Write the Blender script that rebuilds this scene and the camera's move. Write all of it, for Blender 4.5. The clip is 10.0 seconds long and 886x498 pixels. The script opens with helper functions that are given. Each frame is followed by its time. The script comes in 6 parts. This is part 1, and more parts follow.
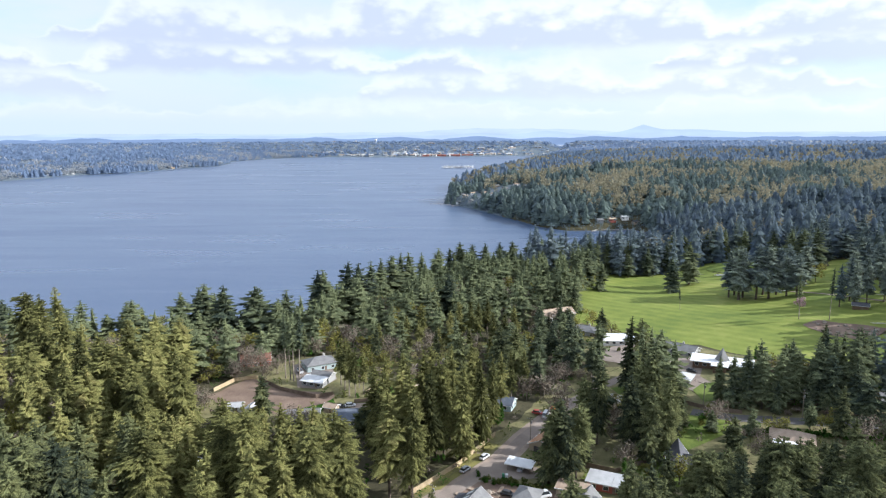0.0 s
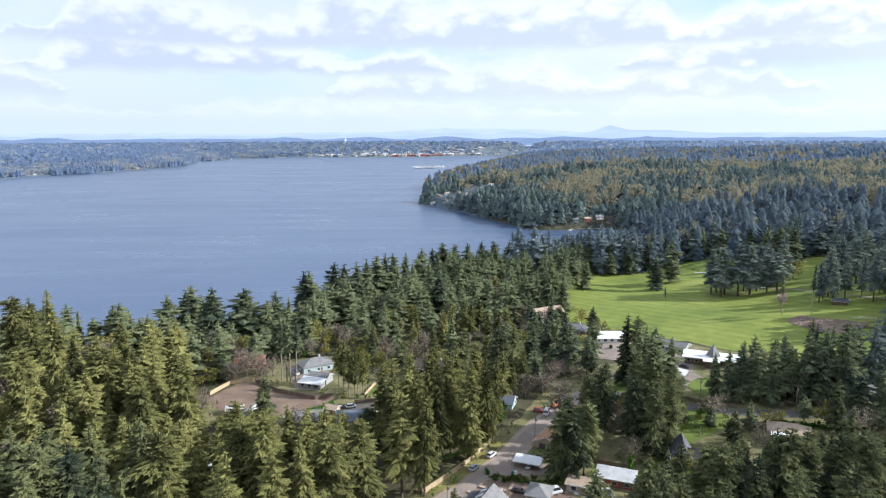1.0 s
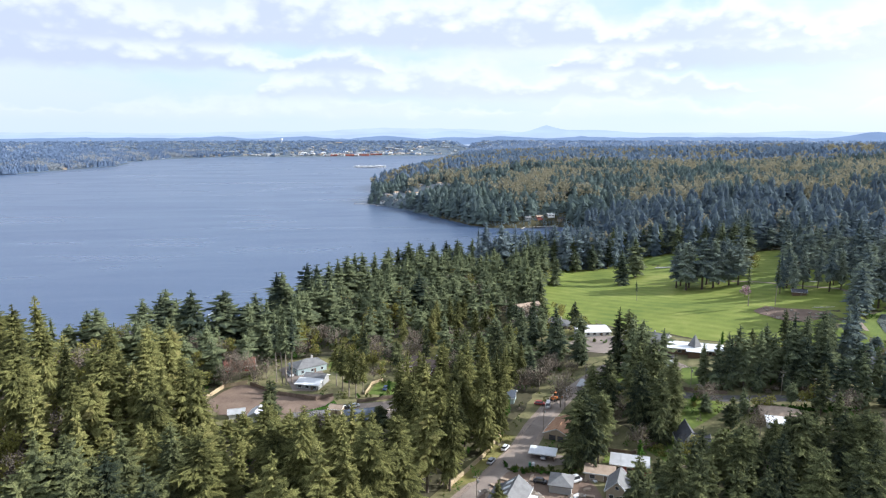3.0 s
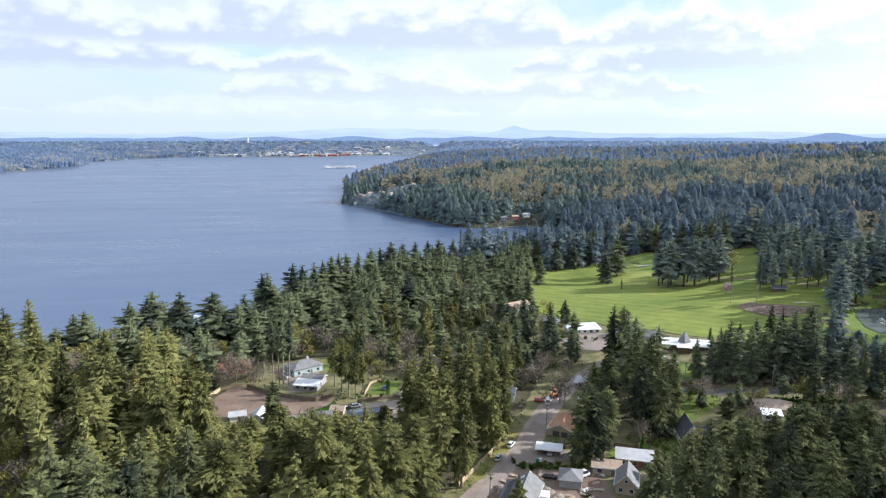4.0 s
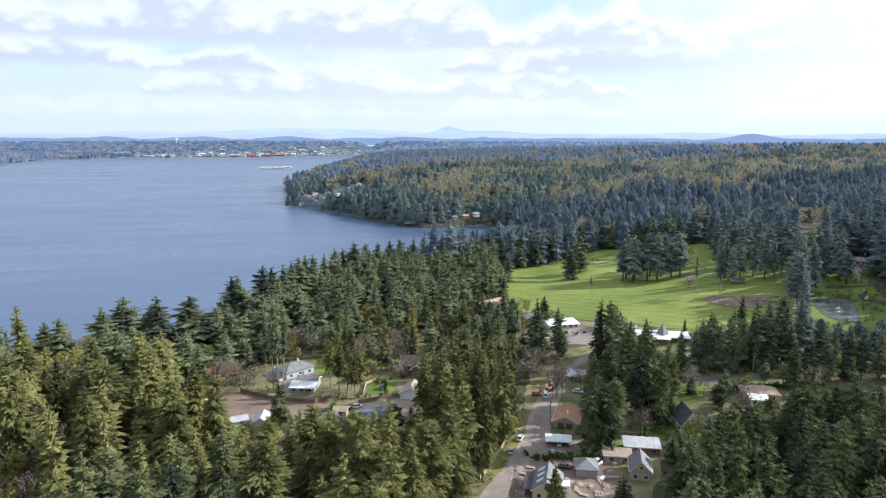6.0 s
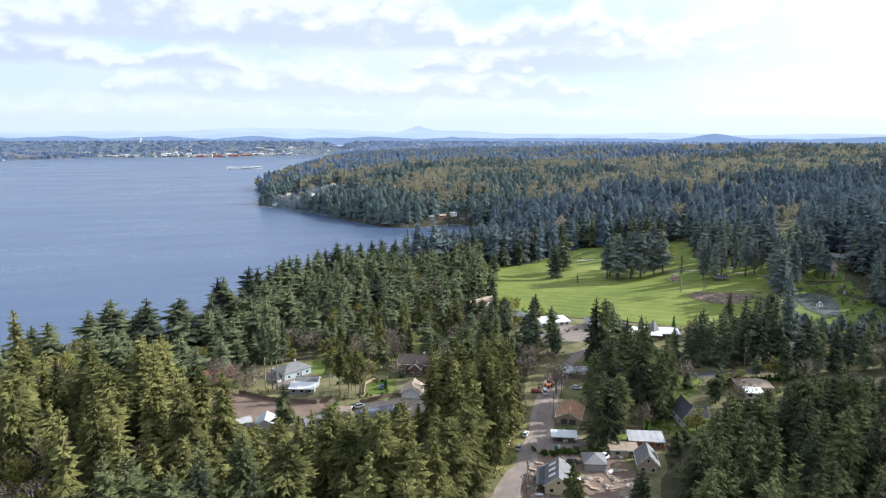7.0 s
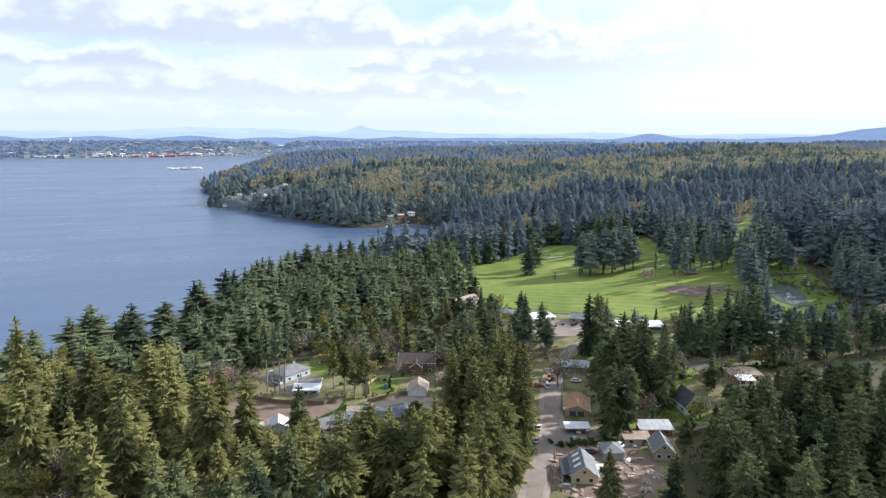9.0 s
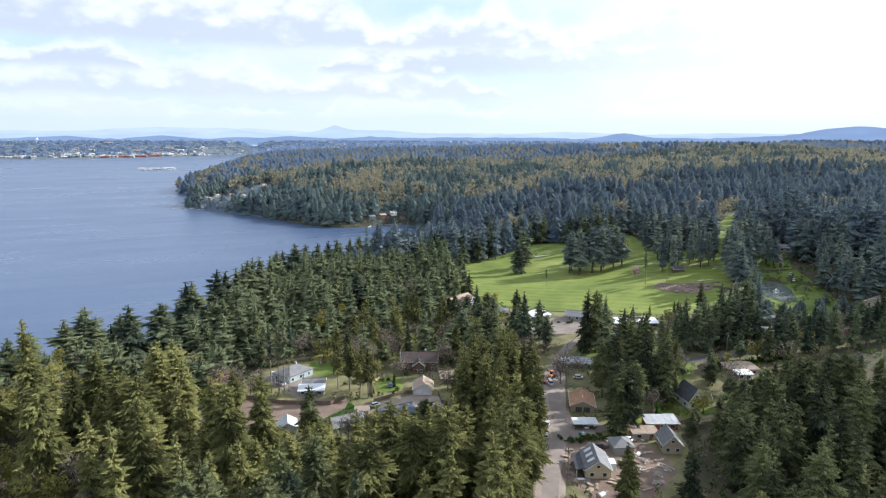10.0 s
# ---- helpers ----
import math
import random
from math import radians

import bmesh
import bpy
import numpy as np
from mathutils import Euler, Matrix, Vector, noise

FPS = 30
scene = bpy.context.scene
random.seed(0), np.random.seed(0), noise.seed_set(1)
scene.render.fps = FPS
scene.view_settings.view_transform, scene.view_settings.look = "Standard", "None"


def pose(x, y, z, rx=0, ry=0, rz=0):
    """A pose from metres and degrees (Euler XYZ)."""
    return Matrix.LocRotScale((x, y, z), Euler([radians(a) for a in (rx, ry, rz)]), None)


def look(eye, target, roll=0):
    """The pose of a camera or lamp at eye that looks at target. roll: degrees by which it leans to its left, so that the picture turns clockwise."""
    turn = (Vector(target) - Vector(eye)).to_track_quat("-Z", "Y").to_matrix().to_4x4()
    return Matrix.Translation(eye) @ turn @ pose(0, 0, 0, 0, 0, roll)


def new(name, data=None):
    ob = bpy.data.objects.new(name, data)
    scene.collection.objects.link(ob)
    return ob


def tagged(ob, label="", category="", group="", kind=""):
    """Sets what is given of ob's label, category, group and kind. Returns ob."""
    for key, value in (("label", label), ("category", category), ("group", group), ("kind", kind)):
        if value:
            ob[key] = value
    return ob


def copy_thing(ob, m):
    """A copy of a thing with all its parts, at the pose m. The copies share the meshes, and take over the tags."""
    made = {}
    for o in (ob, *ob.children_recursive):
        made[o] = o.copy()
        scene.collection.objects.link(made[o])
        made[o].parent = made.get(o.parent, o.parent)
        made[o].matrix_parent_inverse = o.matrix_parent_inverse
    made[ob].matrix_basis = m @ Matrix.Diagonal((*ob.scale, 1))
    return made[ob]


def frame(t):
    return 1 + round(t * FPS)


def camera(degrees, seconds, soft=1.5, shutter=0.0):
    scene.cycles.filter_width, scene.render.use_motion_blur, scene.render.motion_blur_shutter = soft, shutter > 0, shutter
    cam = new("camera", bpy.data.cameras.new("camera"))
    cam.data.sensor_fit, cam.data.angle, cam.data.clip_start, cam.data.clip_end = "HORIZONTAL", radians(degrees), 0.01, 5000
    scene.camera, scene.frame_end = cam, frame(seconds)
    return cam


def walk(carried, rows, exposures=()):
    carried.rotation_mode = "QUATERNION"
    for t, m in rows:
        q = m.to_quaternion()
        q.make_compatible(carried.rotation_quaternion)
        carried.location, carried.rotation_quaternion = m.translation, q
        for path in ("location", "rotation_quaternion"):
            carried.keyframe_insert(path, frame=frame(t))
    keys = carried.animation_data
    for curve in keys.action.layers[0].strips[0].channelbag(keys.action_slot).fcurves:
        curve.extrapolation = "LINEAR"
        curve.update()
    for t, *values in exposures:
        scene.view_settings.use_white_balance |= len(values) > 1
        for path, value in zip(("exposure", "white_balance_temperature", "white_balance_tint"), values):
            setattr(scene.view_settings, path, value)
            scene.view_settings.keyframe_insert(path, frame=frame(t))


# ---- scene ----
cam = camera(65.9, 10.0, soft=1.25)
PATH = [
    (0.0, (7.63, 0.40, 135.52), (7.303, 10.253, 133.866), -0.24),
    (1.0, (-5.72, -0.82, 135.63), (-5.580, 9.037, 133.977), -0.17),
    (2.0, (-19.31, -1.83, 135.67), (-18.707, 8.016, 134.010), -0.10),
    (3.0, (-33.05, -2.30, 135.64), (-31.979, 7.498, 133.978), -0.03),
    (4.0, (-46.87, -2.07, 135.55), (-45.324, 7.664, 133.893), 0.03),
    (5.0, (-60.72, -1.05, 135.43), (-58.684, 8.597, 133.769), 0.09),
    (6.0, (-74.51, 0.77, 135.27), (-72.008, 10.301, 133.620), 0.14),
    (7.0, (-88.19, 3.31, 135.11), (-85.238, 12.717, 133.458), 0.18),
    (8.0, (-101.67, 6.48, 134.95), (-98.296, 15.743, 133.295), 0.20),
    (9.0, (-114.85, 10.14, 134.80), (-111.081, 19.254, 133.148), 0.20),
    (10.0, (-127.57, 14.16, 134.68), (-123.451, 23.116, 133.026), 0.17),
]
scene.view_settings.exposure = 0.58
scene.view_settings.use_white_balance = True
scene.view_settings.white_balance_temperature = 5900
walk(cam, [(t, look(eye, target, roll)) for t, eye, target, roll in PATH])

# ---- world, sun ----
SUN_AZ, SUN_EL = 93.0, 28.0   # degrees clockwise from +y, and above the horizon
world = bpy.data.worlds.new("world")
scene.world = world
world.use_nodes = True


class Nodes:
    """A short way to write node trees."""

    def __init__(self, tree):
        self.t = tree
        tree.nodes.clear()

    def __call__(self, kind, inputs=None, **props):
        n = self.t.nodes.new(kind)
        if "operation" in props:
            n.operation = props["operation"]
        if "bands_direction" in props:
            n.bands_direction = props["bands_direction"]
        for k, v in (inputs or {}).items():
            s = n.inputs[k]
            if isinstance(v, bpy.types.NodeSocket):
                self.t.links.new(v, s)
            else:
                s.default_value = v
        return n

    def math(self, op, a, b=0.0, c=0.0, clamp=False):
        n = self("ShaderNodeMath", {0: a, 1: b, 2: c}, operation=op)
        n.use_clamp = clamp
        return n.outputs[0]

    def ramp(self, fac, stops, interpolation="LINEAR"):
        n = self("ShaderNodeValToRGB", {0: fac})
        e = n.color_ramp.elements
        n.color_ramp.interpolation = interpolation
        while len(e) < len(stops):
            e.new(0.5)
        for el, (p, c) in zip(e, stops):
            el.position = p
            el.color = (*c, 1) if len(c) == 3 else c
        return n.outputs[0]

    def mix(self, fac, a, b, blend="MIX"):
        n = self("ShaderNodeMix")
        n.data_type, n.blend_type = "RGBA", blend
        for k, v in ((0, fac), (6, a), (7, b)):
            if isinstance(v, bpy.types.NodeSocket):
                self.t.links.new(v, n.inputs[k])
            else:
                n.inputs[k].default_value = (*v, 1) if isinstance(v, tuple) and len(v) == 3 else v
        return n.outputs[2]

    def noise(self, vec, scale, detail=4.0, rough=0.55, distortion=0.0):
        n = self("ShaderNodeTexNoise", {"Scale": scale, "Detail": detail, "Roughness": rough, "Distortion": distortion})
        if vec is not None:
            self.t.links.new(vec, n.inputs["Vector"])
        return n.outputs["Fac"]


def g3(v):
    return (v, v, v)


W = Nodes(world.node_tree)
co = W("ShaderNodeTexCoord").outputs["Generated"]
sep = W("ShaderNodeSeparateXYZ", {0: co})
dx, dy, dz = sep.outputs
flat = W.math("SQRT", W.math("MAXIMUM", W.math("ADD", W.math("MULTIPLY", dx, dx), W.math("MULTIPLY", dy, dy)), 0.0004))
ux, uy = W.math("DIVIDE", dx, flat), W.math("DIVIDE", dy, flat)


def around(scale, stretch=1.0, seed=0.0):
    """Directions on a drum about the place, stretched in height."""
    return W("ShaderNodeCombineXYZ", {0: W.math("MULTIPLY_ADD", ux, scale, seed), 1: W.math("MULTIPLY", uy, scale), 2: W.math("MULTIPLY_ADD", dz, scale * stretch, seed * 0.7)}).outputs[0]


def ease(v, a, b):
    n = W("ShaderNodeMapRange", {"Value": v, "From Min": a, "From Max": b})
    n.interpolation_type = "SMOOTHSTEP"
    return n.outputs[0]


sunward = W.math("ADD", W.math("MULTIPLY", dx, math.sin(radians(SUN_AZ))), W.math("MULTIPLY", dy, math.cos(radians(SUN_AZ))))
toward = W.math("MULTIPLY_ADD", sunward, 0.6, 0.25, clamp=True)
white = W.mix(toward, (0.66, 0.68, 0.73), (0.86, 0.85, 0.85))
shade = W.mix(toward, (0.465, 0.505, 0.615), (0.56, 0.595, 0.68))
billow = W.math("ADD", W.math("MULTIPLY", W.noise(around(13.0, 1.7), 1.0, 6.0, 0.58), 0.75), W.math("MULTIPLY_ADD", W("ShaderNodeTexVoronoi", {"Vector": around(21.0, 1.9), "Scale": 1.0, "Detail": 2.0, "Roughness": 0.5}).outputs["Distance"], -0.36, 0.30))
rough = W.math("SUBTRACT", billow, 0.46)
lifted = W.math("MULTIPLY_ADD", rough, 0.042, dz)
# clear sky, thin high veils and the pale air above the horizon
sky = W("ShaderNodeTexSky")
sky.sky_type, sky.sun_disc, sky.sun_elevation, sky.sun_rotation, sky.altitude = "NISHITA", False, radians(SUN_EL), radians(SUN_AZ), 100.0
clear = W("ShaderNodeBackground", {0: sky.outputs[0], 1: 0.12}).outputs[0]
veils = W.mix(ease(W.noise(around(3.4, 3.2, 9.0), 1.0, 5.0, 0.55), 0.34, 0.60), (0.50, 0.62, 0.72), W.mix(0.3, white, shade))
thin = W("ShaderNodeBackground", {0: veils, 1: 1.0}).outputs[0]
paint = W("ShaderNodeMixShader", {0: 0.85, 1: clear, 2: thin}).outputs[0]
hazebg = W("ShaderNodeBackground", {0: W.mix(toward, (0.525, 0.59, 0.725), (0.66, 0.71, 0.80)), 1: 1.0}).outputs[0]
low_air = W.ramp(dz, [(0.0, g3(0.95)), (0.030, g3(0.80)), (0.075, g3(0.35)), (0.12, g3(0.05))])
paint = W("ShaderNodeMixShader", {0: low_air, 1: paint, 2: hazebg}).outputs[0]
# rows of heaped clouds with flat grey bases, the farther rows lower in the sky
for k, (base, tall, gate, depth, strength) in enumerate([(0.020, 0.030, 0.34, 0.35, 0.5), (0.045, 0.056, 0.38, 0.8, 0.8), (0.080, 0.068, 0.37, 1.0, 0.9), (0.113, 0.085, 0.39, 0.95, 0.95), (0.176, 0.11, 0.46, 0.6, 0.8), (0.30, 0.22, 0.42, 0.8, 0.9), (0.55, 0.35, 0.45, 0.7, 0.8)]):
    seed = 3.7 * k + 1.3
    group = W.noise(around(2.6 + 0.3 * k, 0.0, seed), 1.0, 2.0, 0.5)
    heaps = W.noise(around(15.0, 0.0, seed + 1.0), 1.0, 3.0, 0.5)
    top = W.math("MULTIPLY", W.math("MULTIPLY", ease(group, gate, gate + 0.20), W.math("MULTIPLY_ADD", heaps, 1.5, 0.25)), tall)
    rise = W.math("SUBTRACT", W.math("MULTIPLY_ADD", group, -0.016, lifted), base - 0.008)
    u = W.math("DIVIDE", rise, W.math("MAXIMUM", top, 0.002))
    flat_base = W.math("SUBTRACT", W.math("MULTIPLY_ADD", rough, 0.016, dz), W.math("MULTIPLY_ADD", group, 0.016, base - 0.008))
    m = W.math("MULTIPLY", W.math("MULTIPLY", ease(flat_base, -0.005, 0.010), W.math("SUBTRACT", 1.0, ease(u, 0.55, 1.12))), W.math("MULTIPLY", ease(top, 0.004, 0.016), strength))
    grey = W.math("MULTIPLY", W.math("SUBTRACT", 1.0, ease(W.math("MULTIPLY_ADD", rough, 1.2, u), 0.02, 0.62)), depth)
    lump = W("ShaderNodeBackground", {0: W.mix(grey, white, shade), 1: 1.0}).outputs[0]
    paint = W("ShaderNodeMixShader", {0: m, 1: paint, 2: lump}).outputs[0]
glare = W("ShaderNodeBackground", {0: (0.84, 0.85, 0.88, 1), 1: 1.0}).outputs[0]
both = W("ShaderNodeMixShader", {0: W.math("MULTIPLY", ease(sunward, 0.34, 0.92), W.math("MULTIPLY", ease(dz, 0.0, 0.06), 0.85)), 1: paint, 2: glare}).outputs[0]
W("ShaderNodeOutputWorld", {0: both})

sun_data = bpy.data.lights.new("sun", "SUN")
sun_data.energy, sun_data.angle, sun_data.color = 5.0, radians(0.6), (1.0, 0.955, 0.885)
sun = new("sun", sun_data)
sun.matrix_world = look((300 * math.sin(radians(SUN_AZ)), 300 * math.cos(radians(SUN_AZ)), 300 * math.tan(radians(SUN_EL))), (0, 0, 0))

# ---- materials ----


def surface(name, low, high, scale=1.0, rough=0.8, bump=0.3, fine=None, metal=0.0, tint=0.25, spec=0.3, object_space=False):
    """A weathered surface: two scales of noise between two colours, with fine relief."""
    m = bpy.data.materials.new(name)
    m.use_nodes = True
    N = Nodes(m.node_tree)
    vec = N("ShaderNodeTexCoord").outputs["Object"] if object_space else N("ShaderNodeNewGeometry").outputs["Position"]
    broad = N.noise(vec, scale, 3.0)
    grain = N.noise(vec, fine or scale * 9.0, 5.0, 0.65)
    f = N.math("ADD", N.math("MULTIPLY", broad, 0.6), N.math("MULTIPLY", grain, 0.4))
    col = N.ramp(f, [(0.33, low), (0.67, high)])
    rnd = N("ShaderNodeObjectInfo").outputs["Random"]
    col = N.mix(N.math("MULTIPLY", rnd, tint), col, N.mix(1.0, col, (0.72, 0.72, 0.72), "MULTIPLY"))
    b = N("ShaderNodeBump", {"Strength": bump, "Distance": 0.05, "Height": grain})
    p = N("ShaderNodeBsdfPrincipled", {"Base Color": col, "Roughness": rough, "Metallic": metal, "Normal": b.outputs[0], "Specular IOR Level": spec})
    N("ShaderNodeOutputMaterial", {0: p.outputs[0]})
    return m


def foliage(name, dark, light, dry=None, patch=0.11, through_light=0.22, speckle=0.30, tufts=2.6):
    """Leaves or needles: stands differ by place, sprays by island."""
    m = bpy.data.materials.new(name)
    m.use_nodes = True
    N = Nodes(m.node_tree)
    geo = N("ShaderNodeNewGeometry")
    stand = N.noise(geo.outputs["Position"], patch, 2.0)
    clump = N.noise(geo.outputs["Position"], 1.6, 3.0)
    f = N.math("ADD", N.math("MULTIPLY", stand, 0.75 - speckle), N.math("ADD", N.math("MULTIPLY", clump, 0.25), N.math("MULTIPLY", geo.outputs["Random Per Island"], speckle)))
    f = N.math("ADD", f, N.math("MULTIPLY_ADD", N("ShaderNodeObjectInfo").outputs["Random"], 0.26, -0.13))
    stops = [(0.33, dark), (0.64, light)]
    if dry:
        stops.append((0.86, dry))
    col = N.ramp(f, stops)
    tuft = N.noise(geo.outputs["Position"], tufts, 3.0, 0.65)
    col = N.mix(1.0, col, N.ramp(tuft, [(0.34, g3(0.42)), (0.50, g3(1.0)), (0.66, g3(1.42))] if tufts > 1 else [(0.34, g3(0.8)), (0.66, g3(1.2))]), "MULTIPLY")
    relief = N("ShaderNodeBump", {"Strength": 0.9 if tufts > 1 else 0.35, "Distance": 0.9 / tufts, "Height": tuft}).outputs[0]
    d = N("ShaderNodeBsdfDiffuse", {"Color": col, "Roughness": 0.6, "Normal": relief}).outputs[0]
    t = N("ShaderNodeBsdfTranslucent", {"Color": N.mix(0.4, col, tuple(min(1, c * 1.8) for c in light))}).outputs[0]
    s = N("ShaderNodeMixShader", {0: through_light, 1: d, 2: t}).outputs[0]
    N("ShaderNodeOutputMaterial", {0: s})
    return m


M = {}
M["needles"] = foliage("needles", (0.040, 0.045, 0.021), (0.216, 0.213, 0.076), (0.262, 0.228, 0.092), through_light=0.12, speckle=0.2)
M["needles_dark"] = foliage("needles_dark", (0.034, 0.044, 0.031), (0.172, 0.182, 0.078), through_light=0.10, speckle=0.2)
# needles_dark made a little paler and bluer, a slight haze in the colour
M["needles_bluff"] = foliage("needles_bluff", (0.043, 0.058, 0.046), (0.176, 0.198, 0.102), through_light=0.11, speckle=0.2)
# copies of the needles, paler and bluer: haze put into the colour
M["needles_fairway_hazed"] = foliage("needles_fairway_hazed", (0.096, 0.126, 0.140), (0.250, 0.284, 0.206), through_light=0.20, speckle=0.2)
M["needles_mid_hazed"] = foliage("needles_mid_hazed", (0.104, 0.138, 0.184), (0.220, 0.266, 0.250), patch=0.05, through_light=0.22, speckle=0.2, tufts=0.9)
M["needles_back_hazed"] = foliage("needles_back_hazed", (0.124, 0.160, 0.208), (0.242, 0.288, 0.284), patch=0.05, through_light=0.30, speckle=0.2, tufts=1.4)
M["needles_far_hazed"] = foliage("needles_far_hazed", (0.080, 0.110, 0.146), (0.172, 0.216, 0.186), patch=0.03, through_light=0.16, speckle=0.15, tufts=0.5)
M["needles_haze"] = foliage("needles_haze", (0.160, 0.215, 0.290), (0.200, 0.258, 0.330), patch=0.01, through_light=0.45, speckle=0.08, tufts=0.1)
# far shore needles: the most haze mixed into the base colour
M["needles_distant_hazed"] = foliage("needles_distant_hazed", (0.18, 0.245, 0.36), (0.225, 0.29, 0.40), patch=0.02, speckle=0.08, through_light=0.45, tufts=0.12)
M["buds"] = foliage("buds", (0.14, 0.14, 0.045), (0.32, 0.30, 0.085), (0.37, 0.31, 0.11))
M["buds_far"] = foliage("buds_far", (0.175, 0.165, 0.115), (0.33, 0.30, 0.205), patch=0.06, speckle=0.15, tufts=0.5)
# far shore buds greyed and blued, haze painted into the colour
M["buds_distant_hazed"] = foliage("buds_distant_hazed", (0.285, 0.32, 0.375), (0.37, 0.385, 0.40), patch=0.02, speckle=0.08, through_light=0.45, tufts=0.12)
M["twigs"] = foliage("twigs", (0.14, 0.115, 0.09), (0.27, 0.22, 0.17), through_light=0.05)
M["blossom"] = foliage("blossom", (0.35, 0.20, 0.24), (0.62, 0.40, 0.46))
M["white_blossom"] = foliage("white_blossom", (0.35, 0.36, 0.30), (0.66, 0.66, 0.60))
M["hedge"] = foliage("hedge", (0.03, 0.07, 0.015), (0.08, 0.16, 0.03))
M["shrub"] = foliage("shrub", (0.05, 0.07, 0.02), (0.17, 0.18, 0.06))
M["bark"] = surface("bark", (0.06, 0.045, 0.035), (0.17, 0.135, 0.105), 0.8, 0.95, 0.6)
M["bark_pale"] = surface("bark_pale", (0.16, 0.13, 0.10), (0.34, 0.29, 0.23), 0.8, 0.95, 0.6)
M["floor"] = surface("floor", (0.035, 0.034, 0.018), (0.12, 0.105, 0.055), 0.05, 0.95, 0.5, fine=0.9)
# the distant forest floor, with haze mixed into its soil colour
M["floor_hazed"] = surface("floor_hazed", (0.10, 0.13, 0.16), (0.16, 0.19, 0.21), 0.01, 0.95, 0.3, fine=0.08)
M["asphalt"] = surface("asphalt", (0.19, 0.152, 0.128), (0.33, 0.272, 0.228), 0.12, 0.9, 0.2, fine=2.5)
# street asphalt darkened, the shade of the firs put into its colour
M["asphalt_shaded"] = surface("asphalt_shaded", (0.085, 0.08, 0.078), (0.15, 0.14, 0.135), 0.12, 0.9, 0.2, fine=2.5)
M["yard"] = surface("yard", (0.095, 0.10, 0.038), (0.26, 0.225, 0.11), 0.14, 0.95, 0.4, fine=1.1)
M["gravel"] = surface("gravel", (0.22, 0.17, 0.135), (0.40, 0.32, 0.26), 0.15, 0.95, 0.4, fine=2.0)
M["dirt"] = surface("dirt", (0.13, 0.086, 0.064), (0.27, 0.195, 0.145), 0.12, 0.95, 0.5, fine=1.5)
M["concrete"] = surface("concrete", (0.40, 0.37, 0.34), (0.56, 0.53, 0.49), 0.3, 0.85, 0.2)
M["sand"] = surface("sand", (0.62, 0.58, 0.48), (0.80, 0.76, 0.66), 0.5, 0.95, 0.2)
M["rubble"] = surface("rubble", (0.17, 0.14, 0.11), (0.38, 0.32, 0.26), 1.4, 0.95, 0.6)
M["lawn"] = surface("lawn", (0.075, 0.115, 0.018), (0.19, 0.235, 0.045), 0.10, 0.9, 0.3, fine=1.2)
M["rough_grass"] = surface("rough_grass", (0.12, 0.12, 0.035), (0.27, 0.24, 0.08), 0.2, 0.95, 0.4, fine=1.5)
M["glass"] = surface("glass", (0.03, 0.035, 0.04), (0.06, 0.065, 0.07), 0.2, 0.08, 0.0, spec=0.8)
M["trim"] = surface("trim", (0.70, 0.69, 0.66), (0.82, 0.81, 0.78), 0.8, 0.6, 0.05)
M["white_roof"] = surface("white_roof", (0.66, 0.66, 0.66), (0.82, 0.82, 0.82), 0.3, 0.55, 0.08)
M["grey_roof"] = surface("grey_roof", (0.15, 0.148, 0.146), (0.255, 0.25, 0.246), 0.5, 0.85, 0.35)
M["pale_roof"] = surface("pale_roof", (0.38, 0.38, 0.38), (0.52, 0.52, 0.52), 0.4, 0.75, 0.25)
M["dark_roof"] = surface("dark_roof", (0.055, 0.055, 0.065), (0.12, 0.12, 0.13), 0.5, 0.85, 0.35)
M["umber_roof"] = surface("umber_roof", (0.065, 0.048, 0.042), (0.13, 0.10, 0.088), 0.5, 0.9, 0.35)
M["blue_roof"] = surface("blue_roof", (0.085, 0.10, 0.13), (0.17, 0.19, 0.23), 0.5, 0.8, 0.3)
M["brown_roof"] = surface("brown_roof", (0.27, 0.14, 0.08), (0.46, 0.27, 0.16), 0.5, 0.85, 0.4)
M["red_roof"] = surface("red_roof", (0.24, 0.10, 0.07), (0.36, 0.16, 0.11), 0.5, 0.8, 0.3)
M["tan_roof"] = surface("tan_roof", (0.30, 0.22, 0.16), (0.46, 0.36, 0.27), 0.5, 0.85, 0.4)
for nm, c in dict(cream=(0.66, 0.56, 0.36), white=(0.74, 0.73, 0.70), blue=(0.42, 0.51, 0.51), tan=(0.46, 0.37, 0.27), grey=(0.36, 0.36, 0.35), brown=(0.17, 0.11, 0.075), red=(0.33, 0.10, 0.075), green=(0.20, 0.26, 0.20)).items():
    M["wall_" + nm] = surface("wall_" + nm, tuple(v * 0.84 for v in c), c, 0.6, 0.75, 0.12)
M["fence_wood"] = surface("fence_wood", (0.40, 0.31, 0.18), (0.58, 0.46, 0.30), 0.8, 0.85, 0.3)
M["old_wood"] = surface("old_wood", (0.14, 0.10, 0.075), (0.25, 0.19, 0.14), 0.8, 0.9, 0.3)
M["metal"] = surface("metal", (0.35, 0.36, 0.37), (0.5, 0.5, 0.5), 0.8, 0.4, 0.05, metal=0.8)
M["tyre"] = surface("tyre", (0.02, 0.02, 0.02), (0.04, 0.04, 0.04), 1, 0.9, 0.1)
